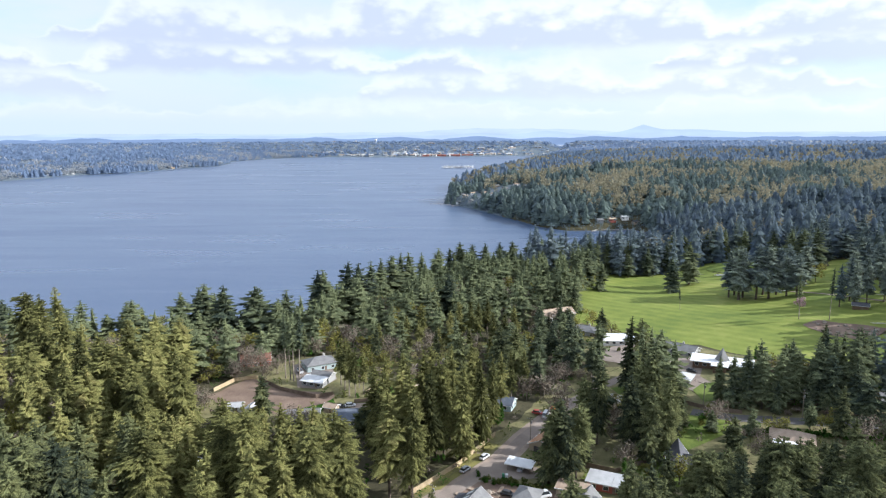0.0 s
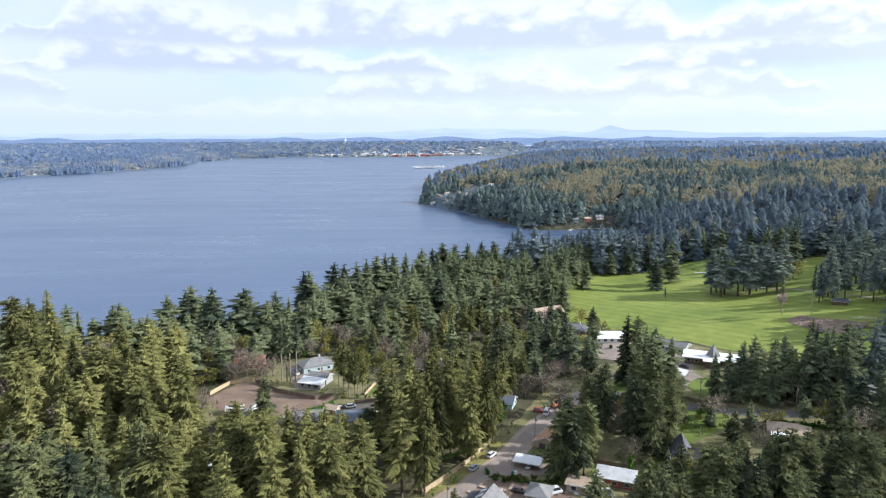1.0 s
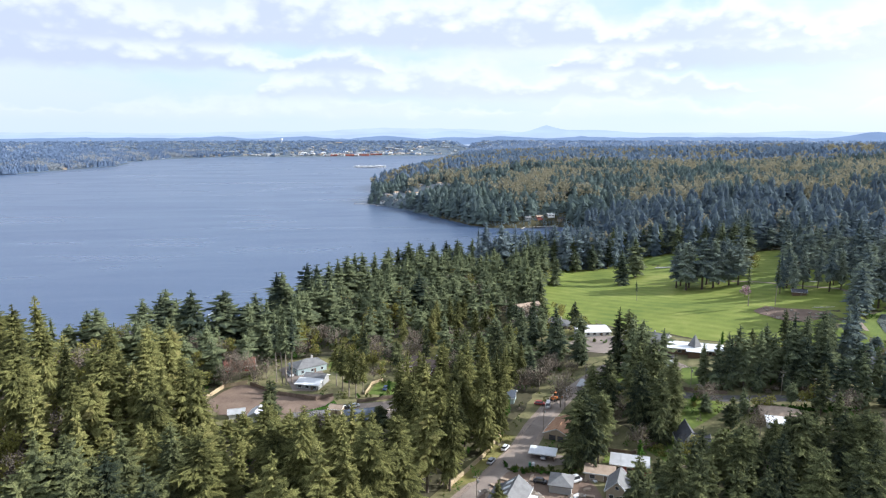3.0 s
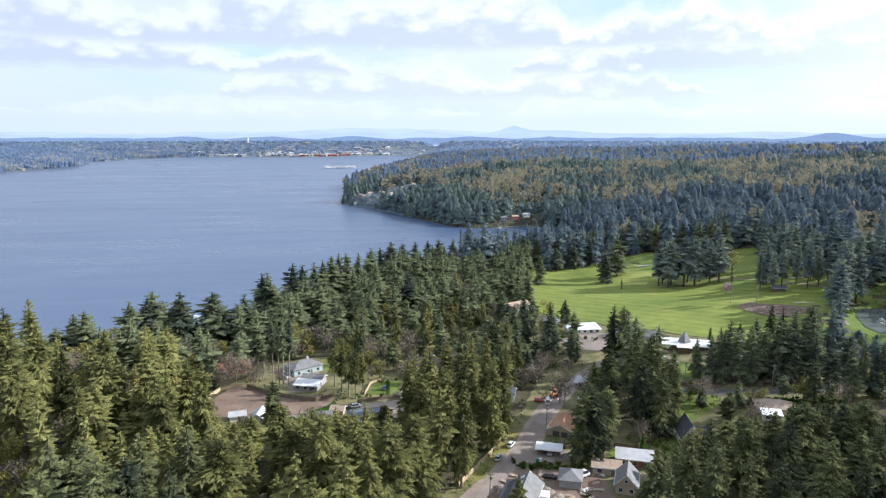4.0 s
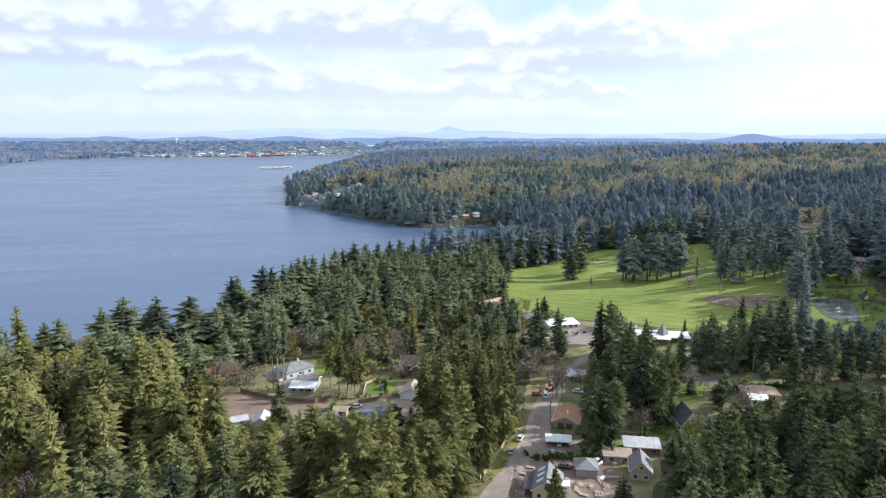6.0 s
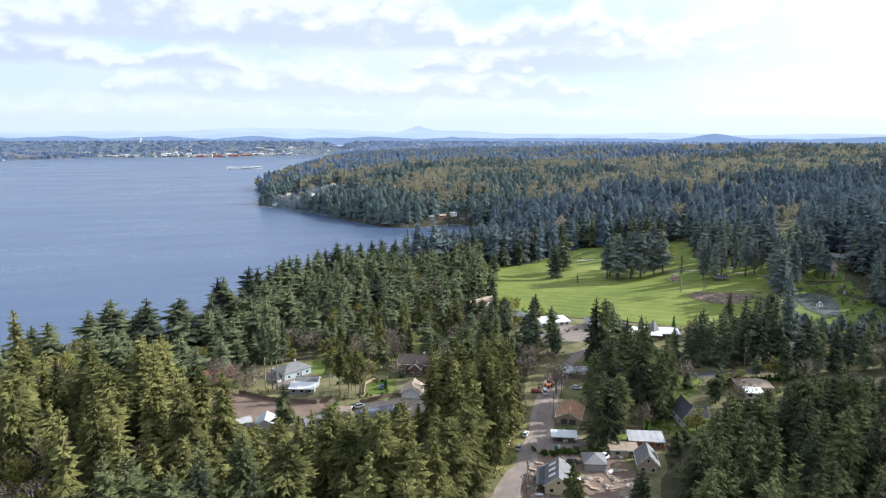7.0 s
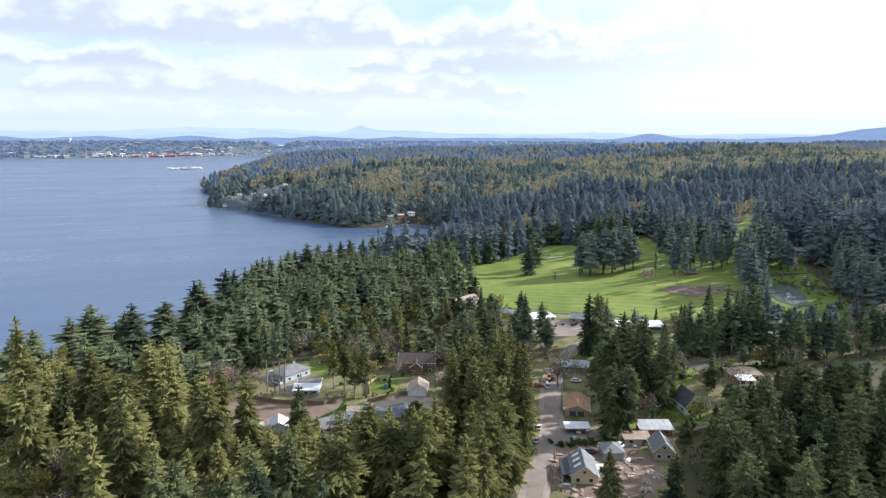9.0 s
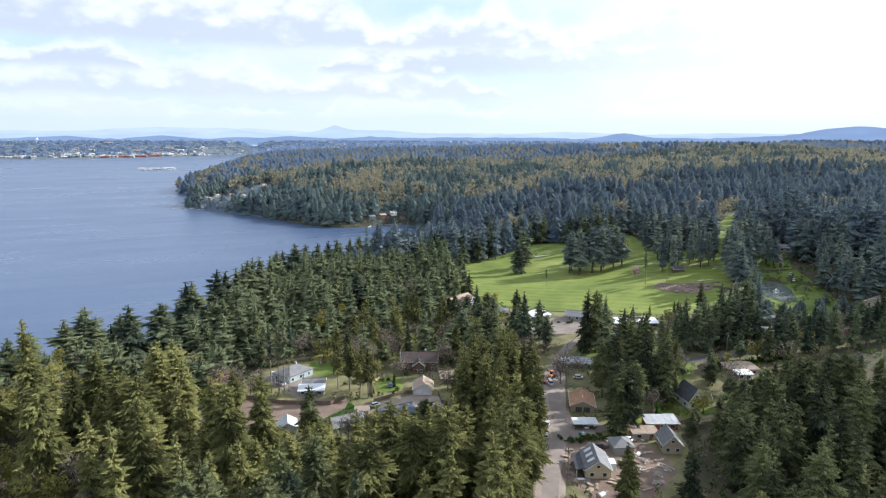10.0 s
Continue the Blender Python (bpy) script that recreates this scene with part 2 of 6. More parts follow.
for nm, c in dict(silver=(0.50, 0.51, 0.53), white=(0.76, 0.76, 0.76), black=(0.03, 0.03, 0.035), red=(0.40, 0.05, 0.04), blue=(0.06, 0.10, 0.22), orange=(0.62, 0.20, 0.05), green=(0.05, 0.22, 0.12)).items():
    M["paint_" + nm] = surface("paint_" + nm, tuple(v * 0.92 for v in c), c, 0.4, 0.3, 0.0, spec=0.5)
M["tarp"] = surface("tarp", (0.10, 0.20, 0.42), (0.16, 0.30, 0.55), 0.6, 0.5, 0.1)

mw = bpy.data.materials.new("lake")
mw.use_nodes = True
N = Nodes(mw.node_tree)
pos = N("ShaderNodeNewGeometry").outputs["Position"]
calm = N.noise(N("ShaderNodeVectorMath", {0: pos, 1: (0.22, 1.0, 1.0)}, operation="MULTIPLY").outputs[0], 0.010, 4.0, 0.6, 1.2)
ripple = N.noise(pos, 0.35, 5.0, 0.65)
swell = N.noise(N("ShaderNodeVectorMath", {0: pos, 1: (0.5, 1.0, 1.0)}, operation="MULTIPLY").outputs[0], 0.05, 3.0, 0.5)
b1 = N("ShaderNodeBump", {"Strength": N.math("MULTIPLY_ADD", N.math("SUBTRACT", calm, 0.5), 0.35, 0.34, clamp=True), "Distance": 0.6, "Height": ripple})
b2 = N("ShaderNodeBump", {"Strength": 0.14, "Distance": 1.2, "Height": swell, "Normal": b1.outputs[0]})
pw = N("ShaderNodeBsdfPrincipled", {"Base Color": (0.062, 0.096, 0.168, 1), "Roughness": N.math("MULTIPLY_ADD", N.math("SUBTRACT", calm, 0.5), 0.22, 0.30, clamp=True), "IOR": 1.33, "Normal": b2.outputs[0]})
N("ShaderNodeOutputMaterial", {0: pw.outputs[0]})
M["lake"] = mw
# base colour paled to stand in for sky reflected in the pond
M["pond"] = surface("pond", (0.11, 0.13, 0.12), (0.17, 0.19, 0.17), 0.05, 0.14, 0.03, spec=0.5)

# the golf course: mown stripes, a paler rough, and worn patches
mg = bpy.data.materials.new("fairway")
mg.use_nodes = True
N = Nodes(mg.node_tree)
pos = N("ShaderNodeNewGeometry").outputs["Position"]
broad, mid, fine = N.noise(pos, 0.022, 3.0), N.noise(pos, 0.12, 4.0), N.noise(pos, 1.4, 4.0, 0.7)
stripe = N("ShaderNodeTexWave", {"Vector": pos, "Scale": 0.05, "Distortion": 2.0, "Detail": 1.0}, bands_direction="DIAGONAL").outputs["Fac"]
f = N.math("ADD", N.math("MULTIPLY", broad, 0.5), N.math("ADD", N.math("MULTIPLY", mid, 0.3), N.math("MULTIPLY", fine, 0.2)))
f = N.math("ADD", f, N.math("MULTIPLY", N.math("SUBTRACT", stripe, 0.5), 0.07))
col = N.ramp(f, [(0.34, (0.105, 0.145, 0.028)), (0.52, (0.182, 0.217, 0.042)), (0.66, (0.265, 0.275, 0.075))])
b = N("ShaderNodeBump", {"Strength": 0.3, "Distance": 0.05, "Height": fine})
pg = N("ShaderNodeBsdfPrincipled", {"Base Color": col, "Roughness": 0.85, "Normal": b.outputs[0], "Specular IOR Level": 0.2})
N("ShaderNodeOutputMaterial", {0: pg.outputs[0]})
M["fairway"] = mg


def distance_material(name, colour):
    """Hills at the edge of sight: plain glowing distance, haze put into the colour."""
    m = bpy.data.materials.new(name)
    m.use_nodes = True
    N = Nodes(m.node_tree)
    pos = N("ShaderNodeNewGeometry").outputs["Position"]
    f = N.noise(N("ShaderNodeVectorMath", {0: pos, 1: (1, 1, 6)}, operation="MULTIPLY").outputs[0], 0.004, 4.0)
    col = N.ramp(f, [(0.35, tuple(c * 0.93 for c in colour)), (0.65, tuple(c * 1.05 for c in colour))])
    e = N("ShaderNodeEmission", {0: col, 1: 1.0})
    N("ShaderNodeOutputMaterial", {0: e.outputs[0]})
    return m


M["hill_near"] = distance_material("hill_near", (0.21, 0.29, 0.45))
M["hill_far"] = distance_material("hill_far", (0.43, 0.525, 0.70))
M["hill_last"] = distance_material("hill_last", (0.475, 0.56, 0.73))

# ---- the lie of the land ----
COAST = [(-5200, 250), (-900, 300), (-500, 350), (-270, 398), (-190, 410), (-150, 422), (-125, 446), (-108, 492), (-85, 512), (-52, 562), (-14, 628), (20, 648), (80, 690), (128, 744), (182, 770), (235, 830), (262, 885),
         (266, 940), (246, 974), (205, 969), (152, 965), (120, 1004), (88, 1092), (37, 1215), (-15, 1325), (-36, 1348), (-30, 1400), (5, 1500), (0, 1600), (-25, 1720), (-28, 1770), (20, 1950),
         (110, 2300), (220, 2700), (330, 3200), (450, 3800), (560, 4300), (600, 5600), (5600, 5600), (5600, -800), (-5200, -800)]
FAR_COAST = [(-5600, 1500), (-1900, 1750), (-1420, 1980), (-1349, 2352), (-1240, 2452), (-1164, 2820), (-1081, 3019), (-1191, 3531), (-1120, 3950), (-837, 4250), (-343, 4150), (-100, 4200), (150, 4300),
             (320, 4370), (740, 4420), (740, 5700), (-5600, 5700)]


def inland(poly, x, y):
    """Signed distance to a polygon's edge, positive inside."""
    x, y = np.asarray(x, float), np.asarray(y, float)
    best, inside = np.full(x.shape, 1e12), np.zeros(x.shape, bool)
    for (ax, ay), (bx, by) in zip(poly, poly[1:] + poly[:1]):
        ex, ey = bx - ax, by - ay
        k = np.clip(((x - ax) * ex + (y - ay) * ey) / (ex * ex + ey * ey), 0, 1)
        best = np.minimum(best, (x - ax - k * ex) ** 2 + (y - ay - k * ey) ** 2)
        if ey:
            inside ^= ((ay > y) != (by > y)) & (x < ex * (y - ay) / ey + ax)
    return np.where(inside, 1, -1) * np.sqrt(best)


def step(v, a, b):
    v = np.clip((v - a) / (b - a), 0, 1)
    return v * v * (3 - 2 * v)


def ground_height(x, y):
    x, y = np.asarray(x, float), np.asarray(y, float)
    d1, d2 = inland(COAST, x, y), inland(FAR_COAST, x, y)
    near = 23 + 0.07 * np.clip(x - 60, 0, 400) - 0.06 * np.clip(y - 380, 0, 320) * np.clip((x - 60) / 80, 0, 1) + 0.06 * np.clip(x - 200, 0, 120)
    fair = step(x, 84, 130) * (1 - step(x, 250, 280)) * step(y, 350, 390) * (1 - step(y, 590, 610))
    near = near + fair * (0.9 * np.sin(x / 17 + 0.5 * np.sin(y / 29)) * np.sin(y / 22 + 0.8) + 3.0 * np.exp(-((x - 222) ** 2 + (y - 558) ** 2) / 22.0 ** 2))
    far = 24 + 39 * (1 - np.exp(-np.maximum(d1, 0) / 330)) + 27 * np.exp(-((x - 1380) ** 2 + (y - 1650) ** 2) / 380.0 ** 2) + 9 * np.sin(x / 230 + 0.4) * np.sin(y / 190) * step(d1, 120, 420)
    k = step(y, 560, 1000)
    plateau = near * (1 - k) + far * k
    wide = 55 + 75 * step(x, -160, -80)       # the bluff falls gently behind the houses
    edge = step(d1, -4, wide) * (1 - k) + k * (0.5 * step(d1, 0, 22) + 0.5 * step(d1, 0, 130))
    h1 = np.where(d1 > 0, plateau * edge, -4 * step(-d1, 0, 20))
    h2 = np.where(d2 > 0, 4 * step(d2, 0, 20) + 62 * (1 - np.exp(-np.maximum(d2 - 40, 0) / 330)), -4 * step(-d2, 0, 20))
    h = np.maximum(h1, h2)
    r = np.hypot(x + 60, y)
    rim = step(r, 4250, 4850) * step(np.maximum(d1, d2), 0, 220)
    h = np.where((d1 > 0) | (d2 > 0), h * (1 - rim) + np.maximum(h, 84) * rim, h)
    w = 1 - step(np.hypot(x - 241, y - 311), 26, 46)      # the level round the pond
    return h * (1 - w) + 37.2 * w


def gz(x, y):
    return float(ground_height(np.array([x]), np.array([y]))[0])


def mesh_from(name, verts, faces, materials, index=None, smooth=False):
    me = bpy.data.meshes.new(name)
    me.from_pydata(verts, [], faces)
    for m in materials:
        me.materials.append(m)
    if index is not None:
        me.polygons.foreach_set("material_index", index)
    if smooth:
        me.polygons.foreach_set("use_smooth", [True] * len(me.polygons))
    me.update()
    return me


def graded(lo, hi, a, b, fine, grow):
    """Grid lines: fine between a and b, wider and wider outside."""
    out = list(np.arange(a, b + 0.1, fine))
    s, v = fine, b
    while v < hi:
        s *= grow
        v += s
        out.append(min(v, hi))
    s, v = fine, a
    while v > lo:
        s *= grow
        v -= s
        out.insert(0, max(v, lo))
    return np.array(out)


gx, gy = graded(-5200, 5200, -420, 620, 8, 1.09), graded(-780, 5000, 0, 1420, 8, 1.06)
X, Y = np.meshgrid(gx, gy)
Z = ground_height(X, Y)
nx, ny = len(gx), len(gy)
keep = np.hypot(X + 60, Y) < 4930
faces, beyond = [], []
for j in range(ny - 1):
    for i in range(nx - 1):
        a = j * nx + i
        if keep[j, i] and keep[j + 1, i] and keep[j, i + 1] and keep[j + 1, i + 1]:
            faces.append((a, a + 1, a + nx + 1, a + nx))
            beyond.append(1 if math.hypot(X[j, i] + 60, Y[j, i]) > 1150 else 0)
ground = new("ground", mesh_from("ground", np.stack([X.ravel(), Y.ravel(), Z.ravel()], 1).tolist(), faces, [M["floor"], M["floor_hazed"]], beyond, smooth=True))
tagged(ground, "wooded bluff and plateau of brown forest soil", "ground", kind="structure")

ring = [(-60 + 4900 * math.cos(a), 4900 * math.sin(a), 0.0) for a in np.linspace(0, 2 * math.pi, 96, endpoint=False)]
tagged(new("water", mesh_from("water", ring, [tuple(range(96))], [M["lake"]])), "blue-grey rippled water of a broad inlet", "water", kind="structure")


def ridge(name, r, base, profile, material, label):
    """A long chain of hills on an arc about the place."""
    vs, fs, n = [], [], 260
    for i in range(n + 1):
        a = -60 + 150 * i / n            # degrees clockwise from +y
        x, y = r * math.sin(radians(a)) - 60, r * math.cos(radians(a))
        top = profile(a)
        vs += [(x, y, base), (x, y, top * 0.6 + base * 0.4), (x * 1.004, y * 1.004, top)]
        if i:
            k = 3 * (i - 1)
            fs += [(k, k + 3, k + 4, k + 1), (k + 1, k + 4, k + 5, k + 2)]
    tagged(new(name, mesh_from(name, vs, fs, [material], smooth=True)), label, "hills", kind="structure")


def hump(a, c, w):
    return math.exp(-((a - c) / w) ** 2)


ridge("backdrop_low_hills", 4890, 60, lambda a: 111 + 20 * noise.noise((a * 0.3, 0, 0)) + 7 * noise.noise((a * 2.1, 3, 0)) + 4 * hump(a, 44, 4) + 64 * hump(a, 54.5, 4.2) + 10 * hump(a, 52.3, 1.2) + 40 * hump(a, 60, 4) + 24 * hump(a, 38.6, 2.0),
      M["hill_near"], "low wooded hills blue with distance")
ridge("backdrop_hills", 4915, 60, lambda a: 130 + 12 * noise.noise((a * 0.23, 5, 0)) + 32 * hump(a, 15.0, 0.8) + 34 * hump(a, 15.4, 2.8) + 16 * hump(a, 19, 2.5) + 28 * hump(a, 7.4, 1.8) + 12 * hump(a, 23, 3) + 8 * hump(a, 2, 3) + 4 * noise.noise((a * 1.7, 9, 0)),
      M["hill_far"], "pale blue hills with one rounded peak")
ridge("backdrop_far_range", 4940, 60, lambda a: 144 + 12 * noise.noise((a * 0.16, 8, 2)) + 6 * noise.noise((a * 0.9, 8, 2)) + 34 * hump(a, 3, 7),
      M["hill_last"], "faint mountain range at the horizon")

# ---- helpers for things ----


def part(name, bm, material, parent, label="", at=None):
    """Links a bmesh as one mesh object under a thing or a part."""
    me = bpy.data.meshes.new(name)
    bm.to_mesh(me)
    bm.free()
    me.materials.append(material)
    ob = new(name, me)
    ob.parent = parent
    if at is not None:
        ob.matrix_basis = at
    return tagged(ob, label)


def thing(name, label, category, group="", at=None):
    ob = new(name)
    ob.empty_display_size = 0.5
    if at is not None:
        ob.matrix_basis = at
    return tagged(ob, label, category, group)


def box(bm, cx, cy, z0, sx, sy, sz, bevel=0.0):
    """A box on its base centre, its edges rounded if asked."""
    r = bmesh.ops.create_cube(bm, size=1.0, matrix=Matrix.Translation((cx, cy, z0 + sz / 2)) @ Matrix.Diagonal((sx, sy, sz, 1)))
    if bevel:
        es = list({e for v in r["verts"] for e in v.link_edges})
        bmesh.ops.bevel(bm, geom=es, offset=bevel, segments=1, affect="EDGES")
    return bm


def boxed(*args, bevel=0.0):
    return box(bmesh.new(), *args, bevel=bevel)


def rod(bm, a, b, r0, r1, n=6):
    a, b = Vector(a), Vector(b)
    m = Matrix.Translation((a + b) / 2) @ (b - a).to_track_quat("Z", "Y").to_matrix().to_4x4()
    bmesh.ops.create_cone(bm, cap_ends=True, segments=n, radius1=r0, radius2=r1, depth=(b - a).length, matrix=m)
    return bm


def prism(points, faces):
    bm = bmesh.new()
    vs = [bm.verts.new(p) for p in points]
    for f in faces:
        bm.faces.new([vs[i] for i in f])
    bmesh.ops.recalc_face_normals(bm, faces=bm.faces)
    return bm


# ---- ground covers ----
from mathutils.geometry import delaunay_2d_cdt


def cover(name, outline, material, label, category, lift=0.12, cell=6.0, kind="structure", ragged=0.0):
    """A sheet that lies on the ground inside an outline."""
    rim = []
    for i, (a, b) in enumerate(zip(outline, outline[1:] + outline[:1])):
        n = max(1, int(math.dist(a, b) / cell))
        for k in range(n):
            p = Vector((a[0] + (b[0] - a[0]) * k / n, a[1] + (b[1] - a[1]) * k / n))
            if ragged:
                q = noise.noise_vector((p.x * 0.13, p.y * 0.13, 7.0))
                p += Vector((q.x, q.y)) * ragged
            rim.append(p)
    xs, ys = [p.x for p in rim], [p.y for p in rim]
    A, B = np.meshgrid(np.arange(min(xs), max(xs), cell), np.arange(min(ys), max(ys), cell))
    A, B = A.ravel(), B.ravel()
    ok = inland([(p.x, p.y) for p in rim], A, B) > cell * 0.4
    pts = rim + [Vector((a, b)) for a, b in zip(A[ok], B[ok])]
    vs, _, fs, *_ = delaunay_2d_cdt(pts, [], [list(range(len(rim)))], 1, 1e-4)
    z = ground_height(np.array([v.x for v in vs]), np.array([v.y for v in vs])) + lift
    me = mesh_from(name, [(v.x, v.y, float(h)) for v, h in zip(vs, z)], [tuple(f) for f in fs], [material], smooth=True)
    if me.polygons and me.polygons[0].normal.z < 0:
        me.flip_normals()
    return tagged(new(name, me), label, category, kind=kind)


def strip(name, line, width, material, label, category, lift=0.16):
    """A road or path along a line."""
    left, right = [], []
    for i, p in enumerate(line):
        a, b = Vector(line[max(0, i - 1)]), Vector(line[min(len(line) - 1, i + 1)])
        n = (b - a).normalized()
        w = width / 2
        left.append((p[0] - n.y * w, p[1] + n.x * w))
        right.append((p[0] + n.y * w, p[1] - n.x * w))
    return cover(name, left + right[::-1], material, label, category, lift=lift, cell=5.0)


# the golf course and the gardens
GOLF = [(78, 408), (88, 500), (120, 552), (180, 562), (215, 590), (250, 570), (262, 520), (262, 470), (286, 440), (290, 400), (278, 366), (264, 345), (236, 338), (214, 288),
        (178, 300), (140, 328), (105, 362)]
LOT = [(-106, 281), (-93, 303), (-76, 291), (-50, 284), (-48, 272), (-54, 266), (-72, 262), (-90, 266)]
LANE = [(-52, 122), (-34, 150), (-20, 172), (-7, 190), (8, 208), (20, 224), (30, 243), (42, 262), (55, 280), (66, 292), (80, 304), (93, 309)]
STREET = [(98, 262), (112, 254), (130, 249), (158, 241)]

COURSE = [(72, 408), (80, 500), (106, 562), (176, 576), (214, 604), (260, 582), (274, 520), (266, 470), (290, 440), (292, 400), (280, 366), (264, 345), (236, 338), (214, 288), (178, 300), (140, 328), (105, 362)]
cover("golf_course", COURSE, M["fairway"], "sunlit mown green golf course fairway", "fairway", cell=9.0, ragged=5.0)
for yard in ([(-106, 262), (-95, 306), (-78, 340), (-36, 338), (-26, 326), (8, 312), (10, 290), (-6, 262), (-18, 246), (-40, 244), (-78, 246)],
             [(-24, 172), (-14, 196), (8, 232), (30, 262), (50, 300), (66, 318), (98, 320), (90, 300), (70, 270), (62, 248), (66, 232), (62, 206), (48, 186), (34, 168), (10, 160)],
             [(66, 232), (62, 206), (86, 206), (112, 212), (150, 226), (200, 226), (214, 250), (206, 280), (180, 296), (140, 326), (105, 360), (80, 400), (48, 408), (44, 372), (72, 330), (96, 318), (90, 296), (72, 270)]):
    cover("garden_ground", yard, M["yard"], "patchy olive grass and bare soil between the houses", "garden", lift=0.05, cell=5.0, ragged=2.5)
cover("dirt_lot", LOT, M["dirt"], "bare brown earth lot with tyre tracks", "bare ground", ragged=2.0)
strip("road_lane", LANE, 5.2, M["asphalt"], "worn grey-brown residential lane", "road")
strip("road_shoulder", LANE[2:9], 9.5, M["gravel"], "bare gravel shoulder along the lane", "verge", lift=0.07)
strip("road_street", STREET, 6.5, M["asphalt_shaded"], "shaded asphalt street", "road")
cover("building_site", [(-3, 190), (2, 202), (12, 210), (26, 206), (37, 204), (38, 196), (38, 186), (34, 176), (22, 168), (6, 166), (-4, 174)], M["dirt"], "torn-up building site earth", "bare ground", lift=0.10, ragged=1.5)
cover("road_driveway", [(6, 208), (14, 222), (24, 224), (34, 218), (33, 212), (20, 210)], M["asphalt"], "asphalt turnout beside the lane", "driveway", lift=0.2)
cover("driveway", [(-78, 322), (-68, 332), (-62, 330), (-55, 312), (-52, 303), (-58, 290), (-68, 292), (-72, 306)], M["asphalt"], "grey gravel drive round a blue house", "driveway", lift=0.18)
cover("driveway", [(-31, 252), (-40, 262), (-40, 274), (-20, 276), (-12, 270), (-14, 256), (-20, 250)], M["gravel"], "pale gravel parking court", "driveway", lift=0.14)
cover("driveway", [(72, 345), (74, 330), (96, 315), (100, 300), (110, 268), (122, 268), (114, 300), (122, 318), (108, 344), (92, 352)], M["asphalt"], "broad grey driveways of the golf-side houses", "driveway", lift=0.16)
cover("lawn", [(-50, 312), (-40, 321), (-38, 334), (-52, 336), (-54, 322)], M["lawn"], "small bright green back lawn", "lawn", ragged=1.0)
cover("lawn", [(-35, 284), (-24, 282), (-18, 298), (-30, 300)], M["lawn"], "small fenced green lawn", "lawn", ragged=0.6)
cover("lawn", [(-70, 263), (-53, 273), (-49, 279), (-47, 272), (-53, 264)], M["hedge"], "dark grass verge of the lot", "lawn", lift=0.2, ragged=0.8)
cover("lawn", [(106, 284), (112, 292), (119, 291), (117, 272), (106, 271)], M["lawn"], "green lawn between driveways", "lawn", lift=0.24, ragged=0.8)
cover("lawn", [(98, 262), (112, 248), (102, 240), (84, 228), (76, 232), (88, 248)], M["lawn"], "yellow-green lawn beside a steep-roofed house", "lawn", lift=0.14, ragged=1.2)
cover("lawn", [(64, 224), (68, 206), (82, 205), (90, 220), (82, 230), (72, 230)], M["lawn"], "green lawn round a steep-roofed house", "lawn", lift=0.1, ragged=1.0)
cover("lawn", [(46, 212), (62, 208), (64, 213), (50, 219)], M["lawn"], "strip of lawn behind a long shed", "lawn", ragged=0.6)
cover("lawn", [(-60, 330), (-20, 318), (10, 330), (20, 362), (-10, 372), (-40, 352)], M["rough_grass"], "thin dry grass between houses", "lawn", lift=0.09, ragged=3.0)
cover("lawn", [(72, 292), (84, 296), (92, 290), (84, 280), (74, 284)], M["lawn"], "patch of green lawn by the lane", "lawn", ragged=1.0)
cover("verge", [(-9, 200), (4, 218), (16, 238), (20, 236), (12, 222), (0, 204)], M["rough_grass"], "dry grass verge along a wooden fence", "verge", lift=0.11, ragged=0.7)
cover("clearing", [(-200, 340), (-182, 362), (-160, 352), (-170, 330)], M["rough_grass"], "dry grass slope on the bluff", "clearing", ragged=3.0)
cover("garden_bed", [(60, 375), (52, 395), (66, 408), (76, 404), (80, 380), (96, 360), (84, 352)], M["rough_grass"], "worn garden ground round the houses", "garden", ragged=2.0)


def band(line, widths):
    """The outline of a strip of changing width."""
    left, right = [], []
    for i, p in enumerate(line):
        n = (Vector(line[min(len(line) - 1, i + 1)]) - Vector(line[max(0, i - 1)])).normalized()
        left.append((p[0] - n.y * widths[i], p[1] + n.x * widths[i]))
        right.append((p[0] + n.y * widths[i], p[1] - n.x * widths[i]))
    return left + right[::-1]


BACK = [band([(268, 376), (296, 402), (330, 436), (362, 466), (400, 502), (455, 545), (520, 588), (585, 645)], [6, 6, 6, 7, 7, 6, 6, 6]),
        band([(248, 446), (268, 478), (290, 512), (306, 540)], [8, 10, 11, 8]), band([(384, 500), (392, 530), (380, 556)], [9, 12, 8]),
        band([(296, 306), (312, 302), (328, 304)], [7, 9, 6]), band([(228, 232), (240, 242), (250, 250)], [6, 8, 6])]
for b in BACK:
    cover("fairway_beyond", b, M["fairway"], "strip of mown fairway between trees", "fairway", ragged=4.0)
for k, (bx, by, ra, rb) in enumerate([(210, 533, 5.5, 2.0), (217, 455, 4, 1.6), (227, 356, 4, 1.2), (262, 410, 4, 1.5), (196, 356, 4, 2)]):
    if k < 4:
        cover("bunker", [(bx + ra * math.cos(a) * (1 + 0.2 * math.sin(3 * a)) + 4 * math.sin(a), by - rb * 2 * math.sin(a) - 0.4 * ra * math.cos(a)) for a in np.linspace(0, 6.28, 15)[:-1]], M["sand"], "pale sand bunker", "bunker", lift=0.35, cell=3.0)
cover("putting_green", [(222 + 16 * math.cos(a), 556 + 18 * math.sin(a)) for a in np.linspace(0, 6.28, 21)[:-1]], M["lawn"], "raised smooth putting green", "green", lift=0.3)
cover("rough_mound", [(190, 366), (202, 372), (218, 356), (224, 346), (214, 335), (202, 338), (194, 348)], M["dirt"], "bare stony mound on the fairway", "bare ground", lift=0.4, cell=3.0, ragged=1.5)
